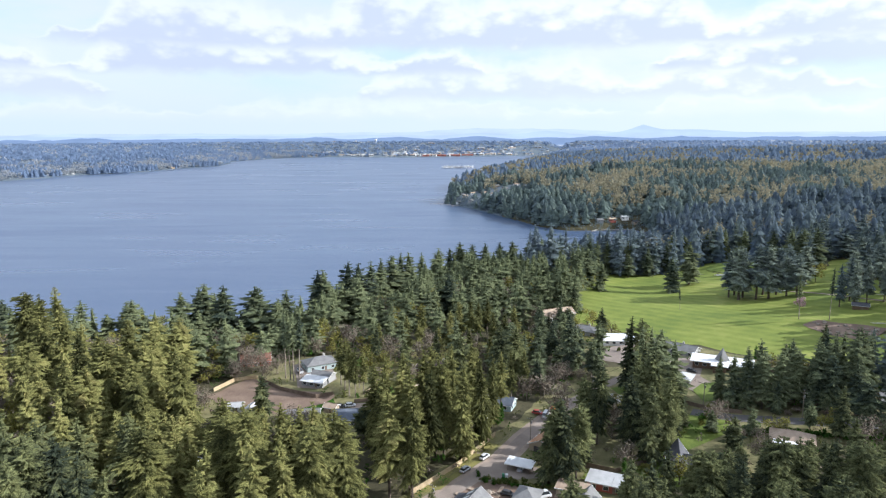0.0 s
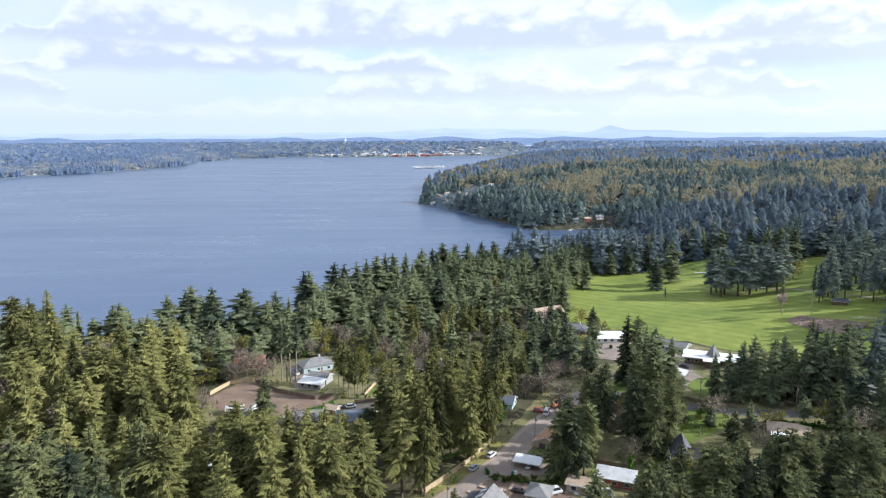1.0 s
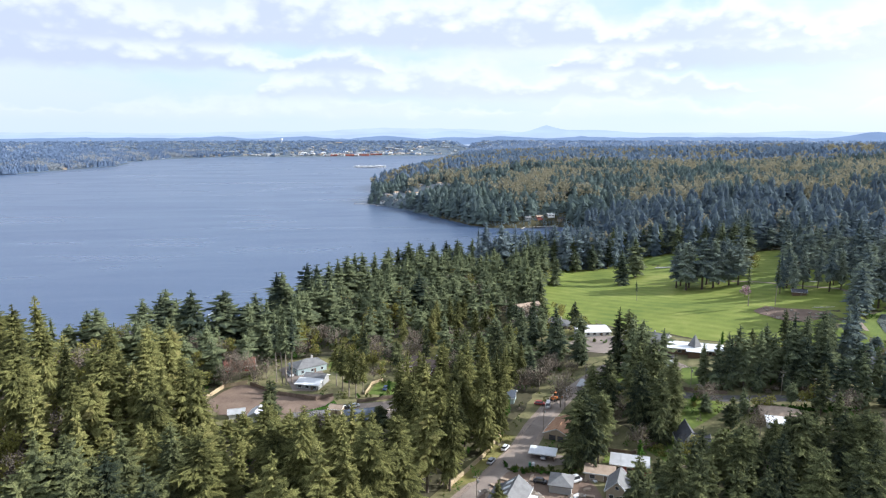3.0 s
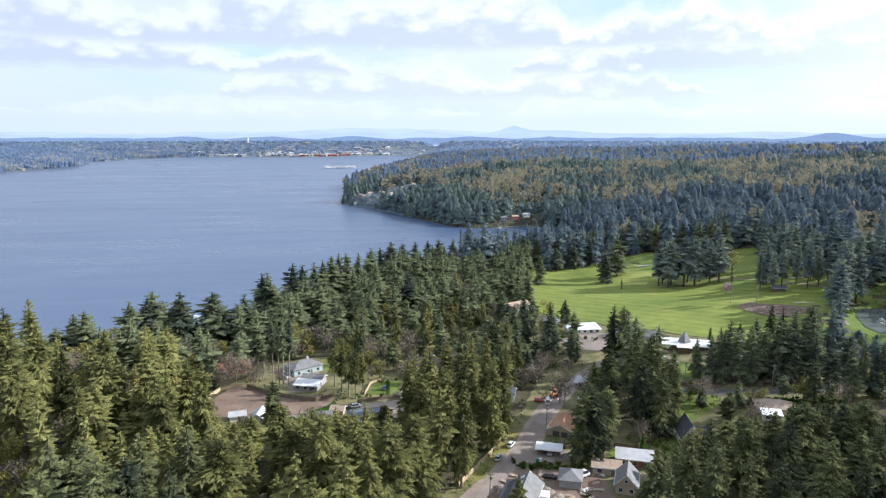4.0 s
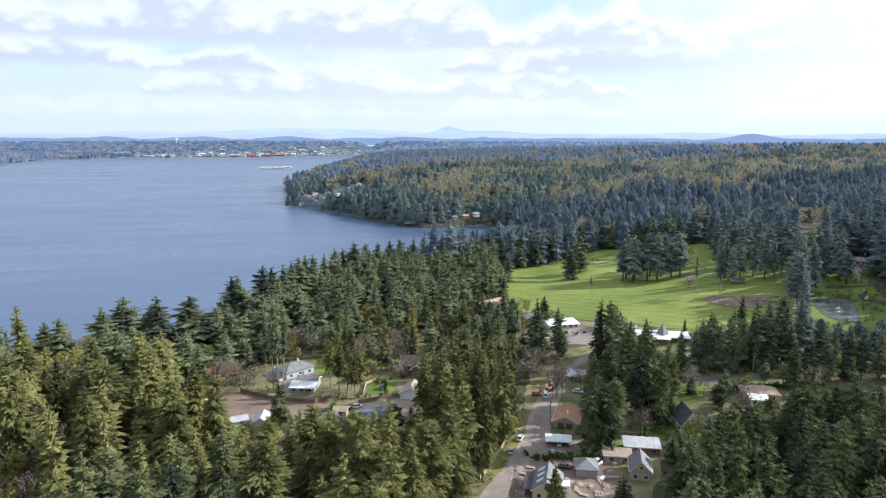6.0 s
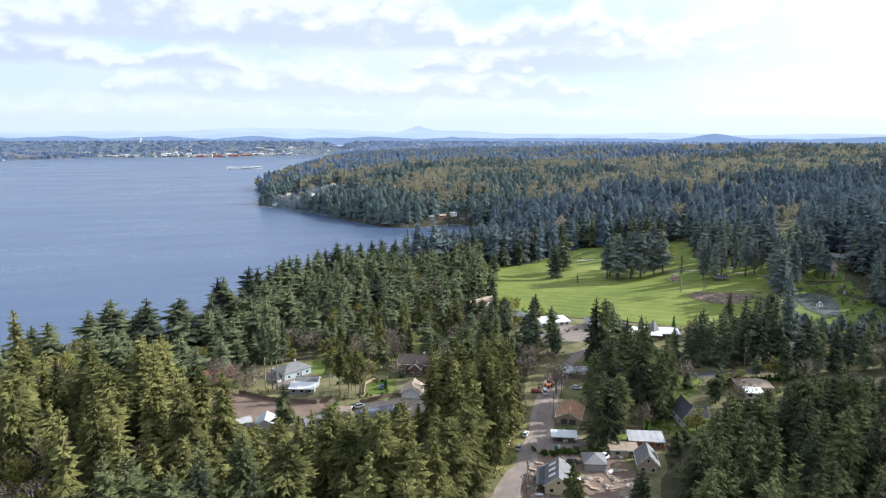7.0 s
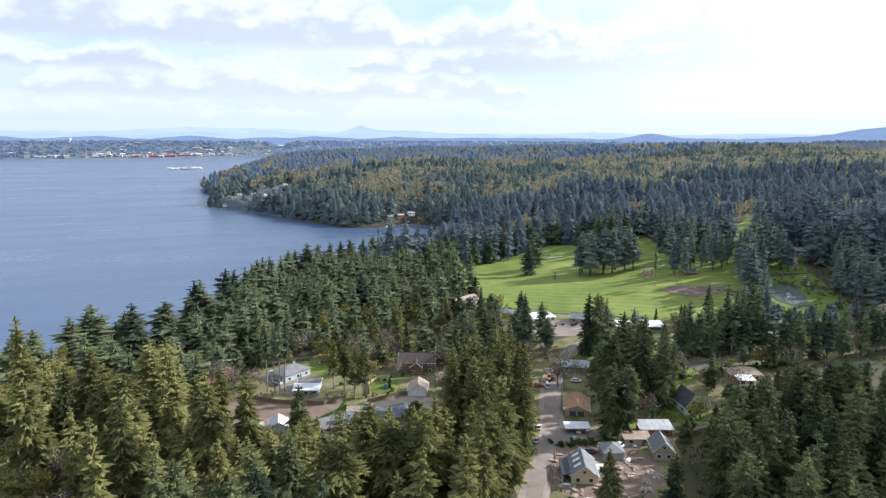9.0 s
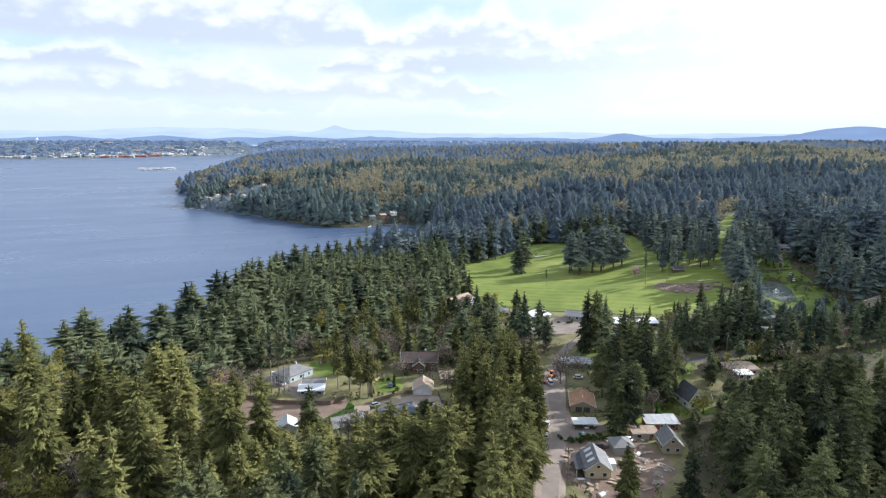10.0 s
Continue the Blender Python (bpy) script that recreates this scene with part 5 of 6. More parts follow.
def house(name, x, y, yaw, L, W, wall_h, roof_h, wall, roof, label, hip=False, chimney=False, garage=0, doors=True, eave=0.5, group="", windows=True, category="house", flat_front=""):
    """A house: its ridge runs along its own x, L long and W wide."""
    z = min(gz(x + dx, y + dy) for dx in (-W / 2, 0, W / 2) for dy in (-W / 2, 0, W / 2))
    h = thing(name, label, category, group, at=pose(x, y, z, 0, 0, yaw))
    a, b, e = L / 2, W / 2, eave
    if hip:
        part("wall", boxed(0, 0, -1.0, L, W, wall_h + 1.0), M[wall], h)
        bm = bmesh.new()
        k = max(0.3, a - b)
        E = [(-a - e, -b - e), (a + e, -b - e), (a + e, b + e), (-a - e, b + e)]
        z0, z1 = wall_h - 0.05, wall_h + roof_h
        vs = [bm.verts.new((*p, z0)) for p in E] + [bm.verts.new((-k, 0, z1)), bm.verts.new((k, 0, z1))] + [bm.verts.new((*p, z0 - 0.22)) for p in E]
        for f in ((0, 1, 5, 4), (1, 2, 5), (2, 3, 4, 5), (3, 0, 4), (6, 9, 8, 7), (0, 6, 7, 1), (1, 7, 8, 2), (2, 8, 9, 3), (3, 9, 6, 0)):
            bm.faces.new([vs[i] for i in f])
        rf = part("roof", bm, M[roof], h)
        part("ridge_cap", rod(bmesh.new(), (-k, 0, z1), (k, 0, z1), 0.14, 0.14, 5), M[roof], rf)
    else:
        P = [(-a, -b, -1), (-a, b, -1), (-a, b, wall_h), (-a, 0, wall_h + roof_h - 0.1), (-a, -b, wall_h), (a, -b, -1), (a, b, -1), (a, b, wall_h), (a, 0, wall_h + roof_h - 0.1), (a, -b, wall_h)]
        part("wall", prism(P, [(0, 1, 2, 3, 4), (9, 8, 7, 6, 5), (0, 4, 9, 5), (1, 6, 7, 2), (2, 7, 8, 3), (4, 3, 8, 9), (0, 5, 6, 1)]), M[wall], h)
        s = roof_h / b
        lowz = wall_h - e * s + 0.12
        for sg in (-1, 1):
            bm = bmesh.new()
            slab(bm, [(-a - e, 0, wall_h + roof_h + 0.12), (a + e, 0, wall_h + roof_h + 0.12), (a + e, sg * (b + e), lowz), (-a - e, sg * (b + e), lowz)])
            bmesh.ops.recalc_face_normals(bm, faces=bm.faces)
            rf = part("roof", bm, M[roof], h)
            part("gutter", boxed(0, sg * (b + e + 0.06), lowz - 0.2, L + 2 * e, 0.14, 0.14), M["trim"], rf)
        part("ridge_cap", rod(bmesh.new(), (-a - e, 0, wall_h + roof_h + 0.14), (a + e, 0, wall_h + roof_h + 0.14), 0.13, 0.13, 5), M[roof], rf)
        for sg in (-1, 1):
            for q in (-1, 1):
                bm = bmesh.new()
                slab(bm, [(sg * (a + e + 0.03), 0, wall_h + roof_h + 0.1), (sg * (a + e + 0.03), q * (b + e), lowz), (sg * (a + e + 0.09), q * (b + e), lowz), (sg * (a + e + 0.09), 0, wall_h + roof_h + 0.1)], 0.28)
                bmesh.ops.recalc_face_normals(bm, faces=bm.faces)
                part("barge_board", bm, M["trim"], h, "white barge board")
    if windows:
        floors = [1.5] if wall_h < 4.6 else [1.5, 4.3]
        for zc in floors:
            n = max(2, int(L / 4))
            for i in range(n):
                xx = -a + L * (i + 0.5) / n
                window(h, xx, -b - 0.02, zc, 1.3, 1.25, 0)
                window(h, xx, b + 0.02, zc, 1.3, 1.25, 180)
            for yy in ((-W / 4, W / 4) if not garage else ()):
                window(h, -a - 0.02, yy, zc, 1.2, 1.2, -90)
                window(h, a + 0.02, yy, zc, 1.2, 1.2, 90)
        if not hip and roof_h > 2.4:
            window(h, -a - 0.02, 0, wall_h + roof_h * 0.3, 1.0, 0.9, -90)
            window(h, a + 0.02, 0, wall_h + roof_h * 0.3, 1.0, 0.9, 90)
    for i in range(garage):
        yy = (i - (garage - 1) / 2) * 3.2
        g = part("garage_door", boxed(-a - 0.06, yy, 0.05, 0.1, 2.6, 2.2, bevel=0.03), M["trim" if wall == "wall_white" else "old_wood"], h, "panelled garage door")
        for k in range(3):
            part("panel", boxed(-a - 0.12, yy, 0.2 + 0.66 * k, 0.05, 2.3, 0.52), M["trim" if wall == "wall_white" else "dark_roof"], g)
    if doors:
        d = part("door", boxed(L * 0.1, -b - 0.05, 0.1, 1.0, 0.1, 2.05, bevel=0.02), M["old_wood"], h, "dark wooden door")
        part("handle", boxed(L * 0.1 + 0.38, -b - 0.13, 1.05, 0.06, 0.06, 0.14), M["metal"], d)
    if chimney:
        c = part("chimney", boxed(a * 0.35, b * 0.15, wall_h * 0.7, 0.9, 0.9, roof_h + 0.3 * wall_h + 0.9, bevel=0.04), M["concrete"], h, "pale masonry chimney")
        part("flue", rod(bmesh.new(), (a * 0.35, b * 0.15, wall_h + roof_h + 0.85), (a * 0.35, b * 0.15, wall_h + roof_h + 1.3), 0.16, 0.14, 8), M["metal"], c)
    return h


def low_block(name, x, y, yaw, L, W, hgt, wall, roof, label, slope=0.4, category="house", group="", over=0.6, open_sides=False):
    """A low building under one gently sloping slab roof."""
    z = gz(x, y)
    h = thing(name, label, category, group, at=pose(x, y, z, 0, 0, yaw))
    if open_sides:
        for sx in (-1, 0, 1):
            for sy in (-1, 1):
                part("post", boxed(sx * (L / 2 - 0.3), sy * (W / 2 - 0.3), -0.3, 0.16, 0.16, hgt + 0.3), M["old_wood"], h)
        part("back_wall", boxed(0, W / 2 - 0.1, -0.3, L - 0.6, 0.15, hgt), M[wall], h)
    else:
        part("wall", boxed(0, 0, -0.8, L, W, hgt + 0.8), M[wall], h)
        n = max(2, int(L / 3.5))
        for i in range(n):
            window(h, -L / 2 + L * (i + 0.5) / n, -W / 2 - 0.02, 1.5, 1.6, 1.3, 0)
        part("door", boxed(L * 0.22, -W / 2 - 0.06, 0.05, 1.0, 0.1, 2.05), M["old_wood"], h, "dark wooden door")
    bm = bmesh.new()
    a, b = L / 2 + over, W / 2 + over
    slab(bm, [(-a, -b, hgt + 0.1), (a, -b, hgt + 0.1), (a, b, hgt + 0.1 + slope), (-a, b, hgt + 0.1 + slope)], 0.22)
    bmesh.ops.recalc_face_normals(bm, faces=bm.faces)
    r = part("roof", bm, M[roof], h)
    part("fascia", boxed(0, -b - 0.05, hgt - 0.22, 2 * a, 0.1, 0.32), M["trim"], r)
    for k in range(int(L / 2.4)):
        part("roof_seam", prism([(-a + 1.2 + 2.4 * k + o, s * b, hgt + 0.12 + (slope if s > 0 else 0) + q) for s in (-1, 1) for o in (0, 0.07) for q in (0, 0.06)],
                                [(0, 1, 3, 2), (4, 6, 7, 5), (0, 4, 5, 1), (2, 3, 7, 6), (1, 5, 7, 3), (0, 2, 6, 4)]), M[roof], r)
    return h


def trailer_boat(x, y, yaw, label):
    """A sport boat under its cover on a two-wheeled trailer."""
    b = thing("trailer_boat", label, "boat", at=pose(x, y, gz(x, y) + 0.2, 0, 0, yaw))
    part("hull", prism([(-2.9, -0.8, 0.6), (-2.9, 0.8, 0.6), (1.6, 0.8, 0.6), (3.0, 0, 1.0), (1.6, -0.8, 0.6), (-3.0, -1.1, 1.5), (-3.0, 1.1, 1.5), (1.8, 1.1, 1.6), (3.6, 0, 1.8), (1.8, -1.1, 1.6)],
                       [(5, 6, 7, 8, 9), (0, 5, 9, 4), (4, 9, 8, 3), (3, 8, 7, 2), (2, 7, 6, 1), (1, 6, 5, 0), (0, 4, 3, 2, 1)]), M["paint_white"], b)
    part("cover", prism([(-2.8, -1.0, 1.55), (-2.8, 1.0, 1.55), (1.8, 1.0, 1.65), (3.2, 0, 1.85), (1.8, -1.0, 1.65), (-2.2, 0, 2.2), (1.0, 0, 2.25)], [(0, 5, 1), (0, 4, 6, 5), (1, 5, 6, 2), (4, 3, 6), (3, 2, 6), (0, 1, 2, 3, 4)]), M["dark_roof"], b, "dark canvas cover")
    f = part("trailer", boxed(0.2, 0, 0.45, 6.4, 1.2, 0.14), M["metal"], b)
    for sy in (-1, 1):
        part("wheel", rod(bmesh.new(), (-0.8, sy * 0.85, 0.32), (-0.8, sy * 1.05, 0.32), 0.32, 0.32, 10), M["tyre"], f)
    return b


trailer_boat(-71.5, 311, 118, "white sport boat with a dark cover beside a blue house")
# the building site at the end of the lane
site = house("house", 9.4, 188.6, 63, 12.7, 8.4, 3.3, 3.1, "wall_cream", "grey_roof", "cream gabled house with grey roof under repair", chimney=False)
for k, q in enumerate((-3.6, 0.2, 3.8)):
    part("skylight", prism([(q - 0.8, 1.0, 5.9), (q + 0.8, 1.0, 5.9), (q + 0.8, 3.2, 4.45), (q - 0.8, 3.2, 4.45), (q - 0.8, 1.0, 6.1), (q + 0.8, 1.0, 6.1), (q + 0.8, 3.2, 4.65), (q - 0.8, 3.2, 4.65)],
                           [(0, 1, 2, 3), (4, 5, 6, 7), (0, 1, 5, 4), (1, 2, 6, 5), (2, 3, 7, 6), (3, 0, 4, 7)]), M["white_roof"], site, "white sheeted roof patch")
porch = part("porch_roof", prism([(-6, 4.4, 3.3), (6, 4.4, 3.3), (6, 7.2, 2.6), (-6, 7.2, 2.6), (-6, 4.4, 3.5), (6, 4.4, 3.5), (6, 7.2, 2.8), (-6, 7.2, 2.8)], [(0, 1, 2, 3), (4, 5, 6, 7), (0, 1, 5, 4), (1, 2, 6, 5), (2, 3, 7, 6), (3, 0, 4, 7)]), M["dark_roof"], site, "dark porch roof")
for q in (-5.7, -2, 2, 5.7):
    part("post", boxed(q, 7.0, -0.2, 0.16, 0.16, 3.0), M["trim"], site)
part("annex", boxed(1.5, -5.6, -0.3, 4.0, 3.0, 2.8, bevel=0.03), M["white_roof"], site, "white boxy annex")
house("garage", 27.0, 196.8, 68, 8, 7, 2.9, 2.0, "wall_grey", "grey_roof", "grey hipped garage behind the building site", hip=True, windows=False)
house("house", 43.8, 190.8, 63, 9.5, 6.6, 3.6, 3.3, "wall_tan", "grey_roof", "tan gabled cottage with steep grey roof")
low_block("shed", 41.5, 201.8, -23, 9, 5, 2.8, "wall_tan", "tan_roof", "flat-roofed tan garden shed", category="shed")
low_block("shed", 53.5, 206.3, -23, 12.0, 6.5, 2.9, "wall_red", "pale_roof", "long shed with pale metal roof", category="shed", slope=0.7)
low_block("carport", 26.3, 217.5, -23, 8.4, 4.2, 2.7, "old_wood", "white_roof", "open carport with white metal roof", category="carport", open_sides=True)
house("house", 38.5, 236, 57, 14, 9.5, 2.8, 2.2, "wall_tan", "brown_roof", "tan house with rusty brown roof and double garage", garage=2, windows=False)
house("house", 79.0, 217, 76, 11, 7.0, 3.8, 4.8, "wall_white", "dark_roof", "tall white house with steep dark roof")
house("dormer_wing", 81.5, 213.5, -14, 6.5, 4.6, 3.8, 3.0, "wall_white", "dark_roof", "white gabled side wing with dark roof", doors=False, category="house wing")
house("house", 66, 277.5, -30, 15, 9, 2.8, 2.0, "wall_grey", "pale_roof", "low grey house with pale grey roof", hip=True)
# round the bare lot
blue = house("house", -63.8, 319.5, 30, 15, 10.5, 3.3, 2.4, "wall_blue", "grey_roof", "pale blue house with grey hipped roof", hip=True, chimney=True)
low_block("garage", -61, 295.3, -19, 10.5, 5.0, 2.5, "wall_grey", "white_roof", "garage with white metal roof", slope=1.0, category="garage")
house("garage", -58.3, 301.5, -19, 9.5, 6.5, 3.2, 1.3, "wall_grey", "grey_roof", "grey-roofed workshop beside a white garage", windows=False, category="garage")
house("house", -5.5, 306.5, -24, 17, 9.5, 5.2, 3.2, "wall_brown", "umber_roof", "large brown two-storey house with dark roof", chimney=True)
house("porch", -8.0, 301.2, 66, 4.5, 5.0, 4.2, 2.2, "wall_brown", "umber_roof", "gabled brown entrance wing with white trim", windows=True, category="house wing")
house("garage", -15.5, 278.6, 65, 10, 8, 2.8, 2.4, "wall_white", "tan_roof", "white garage with tan shingle roof", garage=2, windows=False, category="garage")
house("shed", -78.5, 262.5, 80, 8, 6.5, 2.8, 1.8, "wall_white", "pale_roof", "small white shed with pale roof", windows=False, category="shed")
house("shed", -87.5, 266, 10, 6, 4.5, 2.4, 1.0, "wall_white", "pale_roof", "low white garden outbuilding", windows=False, category="shed")
house("house", -57.5, 256.5, 8, 14, 8.5, 2.8, 2.0, "wall_grey", "grey_roof", "single-storey grey house with grey roof")
house("house", -37, 256, 6, 14, 10, 2.9, 2.4, "wall_grey", "blue_roof", "single-storey house with blue-grey roof")
house("shed", -47.5, 266, -20, 5, 4, 2.4, 1.0, "wall_tan", "tan_roof", "small tan wooden garden shed", windows=False, category="shed")
house("house", -97, 325, 18, 14, 8, 3.0, 2.6, "wall_red", "red_roof", "red house with red-brown roof at the bluff", windows=True)
house("house", -86, 214, -22, 12, 9, 3.0, 2.0, "wall_white", "white_roof", "white house half hidden under firs")
house("shed", 16, 259, 20, 5, 4, 2.4, 1.4, "wall_white", "pale_roof", "small white shed by the lane", windows=False, category="shed")
house("house", 2, 285, -20, 11, 8, 2.8, 2.0, "wall_tan", "tan_roof", "tan house among trees beside the lane")
house("house", 23, 272, -20, 10, 8, 2.8, 2.0, "wall_blue", "blue_roof", "blue-grey house among trees beside the lane")
# beside the fairway
condo = house("house", 62, 403, 27, 22, 9, 5.6, 3.0, "wall_white", "tan_roof", "long white two-storey house with several gables")
for q in (-6.5, 0, 6.5):
    house("dormer_wing", 62 + q * math.cos(radians(27)) + 5.2 * math.sin(radians(27)), 403 + q * math.sin(radians(27)) - 5.2 * math.cos(radians(27)), 117, 4, 4.6, 5.4, 2.4, "wall_white", "tan_roof", "white gabled wing of a long house", doors=False, category="house wing", group="gabled wings")
house("house", 75, 377, -32, 16, 10, 2.9, 2.2, "wall_grey", "grey_roof", "low house with grey roof", hip=True, chimney=True)
low_block("house", 90, 356, -2, 18, 10, 2.5, "wall_white", "white_roof", "low modern house with white flat roof", slope=0.9)
house("house", 114, 337, -39, 22, 9, 2.8, 2.0, "wall_grey", "grey_roof", "long grey house with dark grey roof", chimney=True)
fan = low_block("house", 127.5, 310.5, -24, 25, 8.5, 3.0, "wall_brown", "white_roof", "white flat-roofed house with a glazed pyramid", slope=0.5, over=1.2)
part("pyramid", prism([(0, -3.4, 3.4), (3.4, 0, 3.4), (0, 3.4, 3.4), (-3.4, 0, 3.4), (0, 0, 9.4)], [(0, 1, 4), (1, 2, 4), (2, 3, 4), (3, 0, 4), (0, 3, 2, 1)]), M["grey_roof"], fan, "grey pyramid roof light")
part("front_wing", boxed(-0.5, -6.4, -0.6, 5.5, 5.0, 3.6, bevel=0.05), M["wall_brown"], fan)
part("wing_roof", boxed(-0.5, -6.9, 3.02, 7.5, 6.0, 0.25, bevel=0.05), M["white_roof"], fan, "white flat wing roof")
house("house", 102, 298, -30, 15, 9.5, 2.7, 2.2, "wall_grey", "pale_roof", "small house with pale grey roof", hip=True)
house("house", 123, 231, -25, 14, 9, 2.9, 2.2, "wall_tan", "tan_roof", "house with tan hipped roof", hip=True)
low_block("garage", 117.5, 224.5, -25, 6.5, 5, 2.7, "wall_white", "white_roof", "white garage with bright flat roof", category="garage")
house("house", 152, 269, -10, 13, 8, 2.8, 1.8, "wall_grey", "grey_roof", "grey house behind a screen of firs")
house("house", 176, 258, -14, 13, 8, 2.8, 1.8, "wall_tan", "grey_roof", "tan house behind a screen of firs")
house("house", 196, 268, -20, 14, 8, 2.8, 1.8, "wall_grey", "grey_roof", "low grey house near the pond")
house("house", 256, 255, 20, 15, 10, 3.0, 2.4, "wall_tan", "tan_roof", "tan house with tan roof beside a lawn")
house("shed", 233, 387, -28, 8, 5, 2.8, 1.2, "wall_brown", "dark_roof", "small dark shelter on the golf course", windows=False, category="shelter")
low_block("clubhouse", 322, 368, -55, 18, 9, 3.2, "wall_grey", "grey_roof", "long low grey building beside the pond", slope=0.8, category="clubhouse")

# ---- vehicles, fences, poles and clutter ----


def car(x, y, yaw, paint, label, van=False, group="parked cars", kind_name="car"):
    c = thing(kind_name, label, "van" if van else "car", group, at=pose(x, y, gz(x, y) + 0.2, 0, 0, yaw))
    L, w, hb = (5.4, 1.95, 1.05) if van else (4.5, 1.8, 0.72)
    part("body", boxed(0, 0, 0.28, L, w, hb, bevel=0.16), M[paint], c)
    top = 1.0 if van else 0.62
    f, r = (1.5, -2.5) if van else (0.75, -1.75)
    cab = part("cabin", prism([(f + 0.65, -w / 2 + 0.1, 0.28 + hb), (f + 0.65, w / 2 - 0.1, 0.28 + hb), (r - 0.1, w / 2 - 0.1, 0.28 + hb), (r - 0.1, -w / 2 + 0.1, 0.28 + hb),
                               (f, -w / 2 + 0.28, 0.28 + hb + top), (f, w / 2 - 0.28, 0.28 + hb + top), (r + 0.3, w / 2 - 0.28, 0.28 + hb + top), (r + 0.3, -w / 2 + 0.28, 0.28 + hb + top)],
                              [(0, 1, 5, 4), (1, 2, 6, 5), (2, 3, 7, 6), (3, 0, 4, 7), (4, 5, 6, 7), (0, 3, 2, 1)]), M["glass"], c, "dark tinted glass")
    part("roof", boxed((f + r + 0.3) / 2, 0, 0.28 + hb + top - 0.02, f - r - 0.2, w - 0.5, 0.08, bevel=0.03), M[paint], cab)
    for sx in (-1, 1):
        for sy in (-1, 1):
            wh = part("wheel", rod(bmesh.new(), (sx * L * 0.31, sy * (w / 2 - 0.2), 0.33), (sx * L * 0.31, sy * (w / 2 + 0.02), 0.33), 0.33, 0.33, 12), M["tyre"], c)
            part("rim", rod(bmesh.new(), (sx * L * 0.31, sy * (w / 2 + 0.0), 0.33), (sx * L * 0.31, sy * (w / 2 + 0.05), 0.33), 0.19, 0.17, 8), M["metal"], wh)
    for sy in (-1, 1):
        part("headlight", boxed(L / 2 + 0.01, sy * 0.62, 0.62, 0.06, 0.34, 0.16), M["trim"], c)
        part("tail_light", boxed(-L / 2 - 0.01, sy * 0.66, 0.68, 0.06, 0.26, 0.16), M["paint_red"], c)
    return c


for x, y, yaw, p, lab, v in [(7.6, 216, 55, "paint_silver", "silver car parked on the dry verge", False), (14.4, 225.4, 55, "paint_white", "white car parked beside the lane", False), (37, 264.5, -20, "paint_red", "red pickup-sized car by the lane", False),
                             (40, 262, 70, "paint_white", "white van by the lane", True), (47, 270, 60, "paint_black", "dark car on the lane edge", False), (56, 263, -30, "paint_white", "white car in a front yard", False),
                             (-40.5, 270.5, 15, "paint_white", "white car in the gravel court", False), (-44.5, 269, 10, "paint_black", "black car in the gravel court", False), (-30.5, 263, 80, "paint_silver", "silver car in the gravel court", False),
                             (26.5, 217.2, 67, "paint_silver", "silver car under the carport", False), (138.7, 268.4, 10, "paint_blue", "blue car beside the shaded street", False), (157, 262, -12, "paint_white", "white car beside the shaded street", False),
                             (80, 266, 40, "paint_silver", "silver car on a driveway", False), (112, 306, -40, "paint_black", "black car on the golf-side drive", False), (176, 249, -12, "paint_white", "white car at the street edge", False),
                             (21, 200.6, -25, "paint_black", "dark car on the building site", False), (32, 199.5, 20, "paint_white", "white pickup on the building site", True), (126, 243, 60, "paint_black", "black car on a drive", False),
                             (272, 322, 35, "paint_white", "white car beside the pond", False), (276, 328, 35, "paint_silver", "silver car beside the pond", False), (-27, 289, 70, "paint_blue", "blue car on a fenced drive", False)]:
    car(x, y, yaw, p, lab, v)

# a motor boat on its trailer beside the blue house
boat = thing("motor_boat", "white motor boat on a trailer beside the blue house", "boat", at=pose(-71, 321, gz(-71, 321) + 0.2, 0, 0, -75))
part("hull", prism([(-4, -1.2, 0.8), (-4, 1.2, 0.8), (2, 1.3, 0.9), (4.4, 0, 1.2), (2, -1.3, 0.9), (-4, -1.2, 2.0), (-4, 1.2, 2.0), (2, 1.3, 2.2), (4.6, 0, 2.6), (2, -1.3, 2.2), (-4, 0, 0.45), (3, 0, 0.6)],
                   [(5, 6, 7, 8, 9), (0, 5, 9, 4), (4, 9, 8, 3), (3, 8, 7, 2), (2, 7, 6, 1), (1, 6, 5, 0), (10, 0, 4, 11), (11, 4, 3), (11, 3, 2), (11, 2, 1, 10), (10, 1, 0)]), M["paint_white"], boat)
part("cabin", boxed(0.2, 0, 2.1, 2.6, 1.7, 0.9, bevel=0.2), M["paint_white"], boat)
part("windscreen", boxed(1.5, 0, 2.3, 0.3, 1.6, 0.6, bevel=0.1), M["glass"], boat, "dark windscreen")
trailer = part("trailer", boxed(-0.5, 0, 0.35, 7.5, 0.4, 0.16), M["metal"], boat)
for s in (-1, 1):
    part("wheel", rod(bmesh.new(), (-1.6, s * 1.0, 0.3), (-1.6, s * 1.25, 0.3), 0.32, 0.32, 10), M["tyre"], trailer)

# an orange loader by the lane
ex = thing("loader", "orange wheel loader parked by the lane", "loader", at=pose(45, 268.5, gz(45, 268.5) + 0.2, 0, 0, 35))
part("body", boxed(-0.8, 0, 0.9, 3.0, 1.7, 1.1, bevel=0.12), M["paint_orange"], ex)
part("cab", boxed(0.3, 0, 1.8, 1.4, 1.4, 1.5, bevel=0.1), M["glass"], ex, "glazed cab")
part("cab_roof", boxed(0.3, 0, 3.3, 1.6, 1.6, 0.15, bevel=0.04), M["paint_orange"], ex)
arm = part("arm", rod(bmesh.new(), (0.9, 0, 1.4), (3.0, 0, 0.9), 0.2, 0.16, 6), M["paint_orange"], ex)
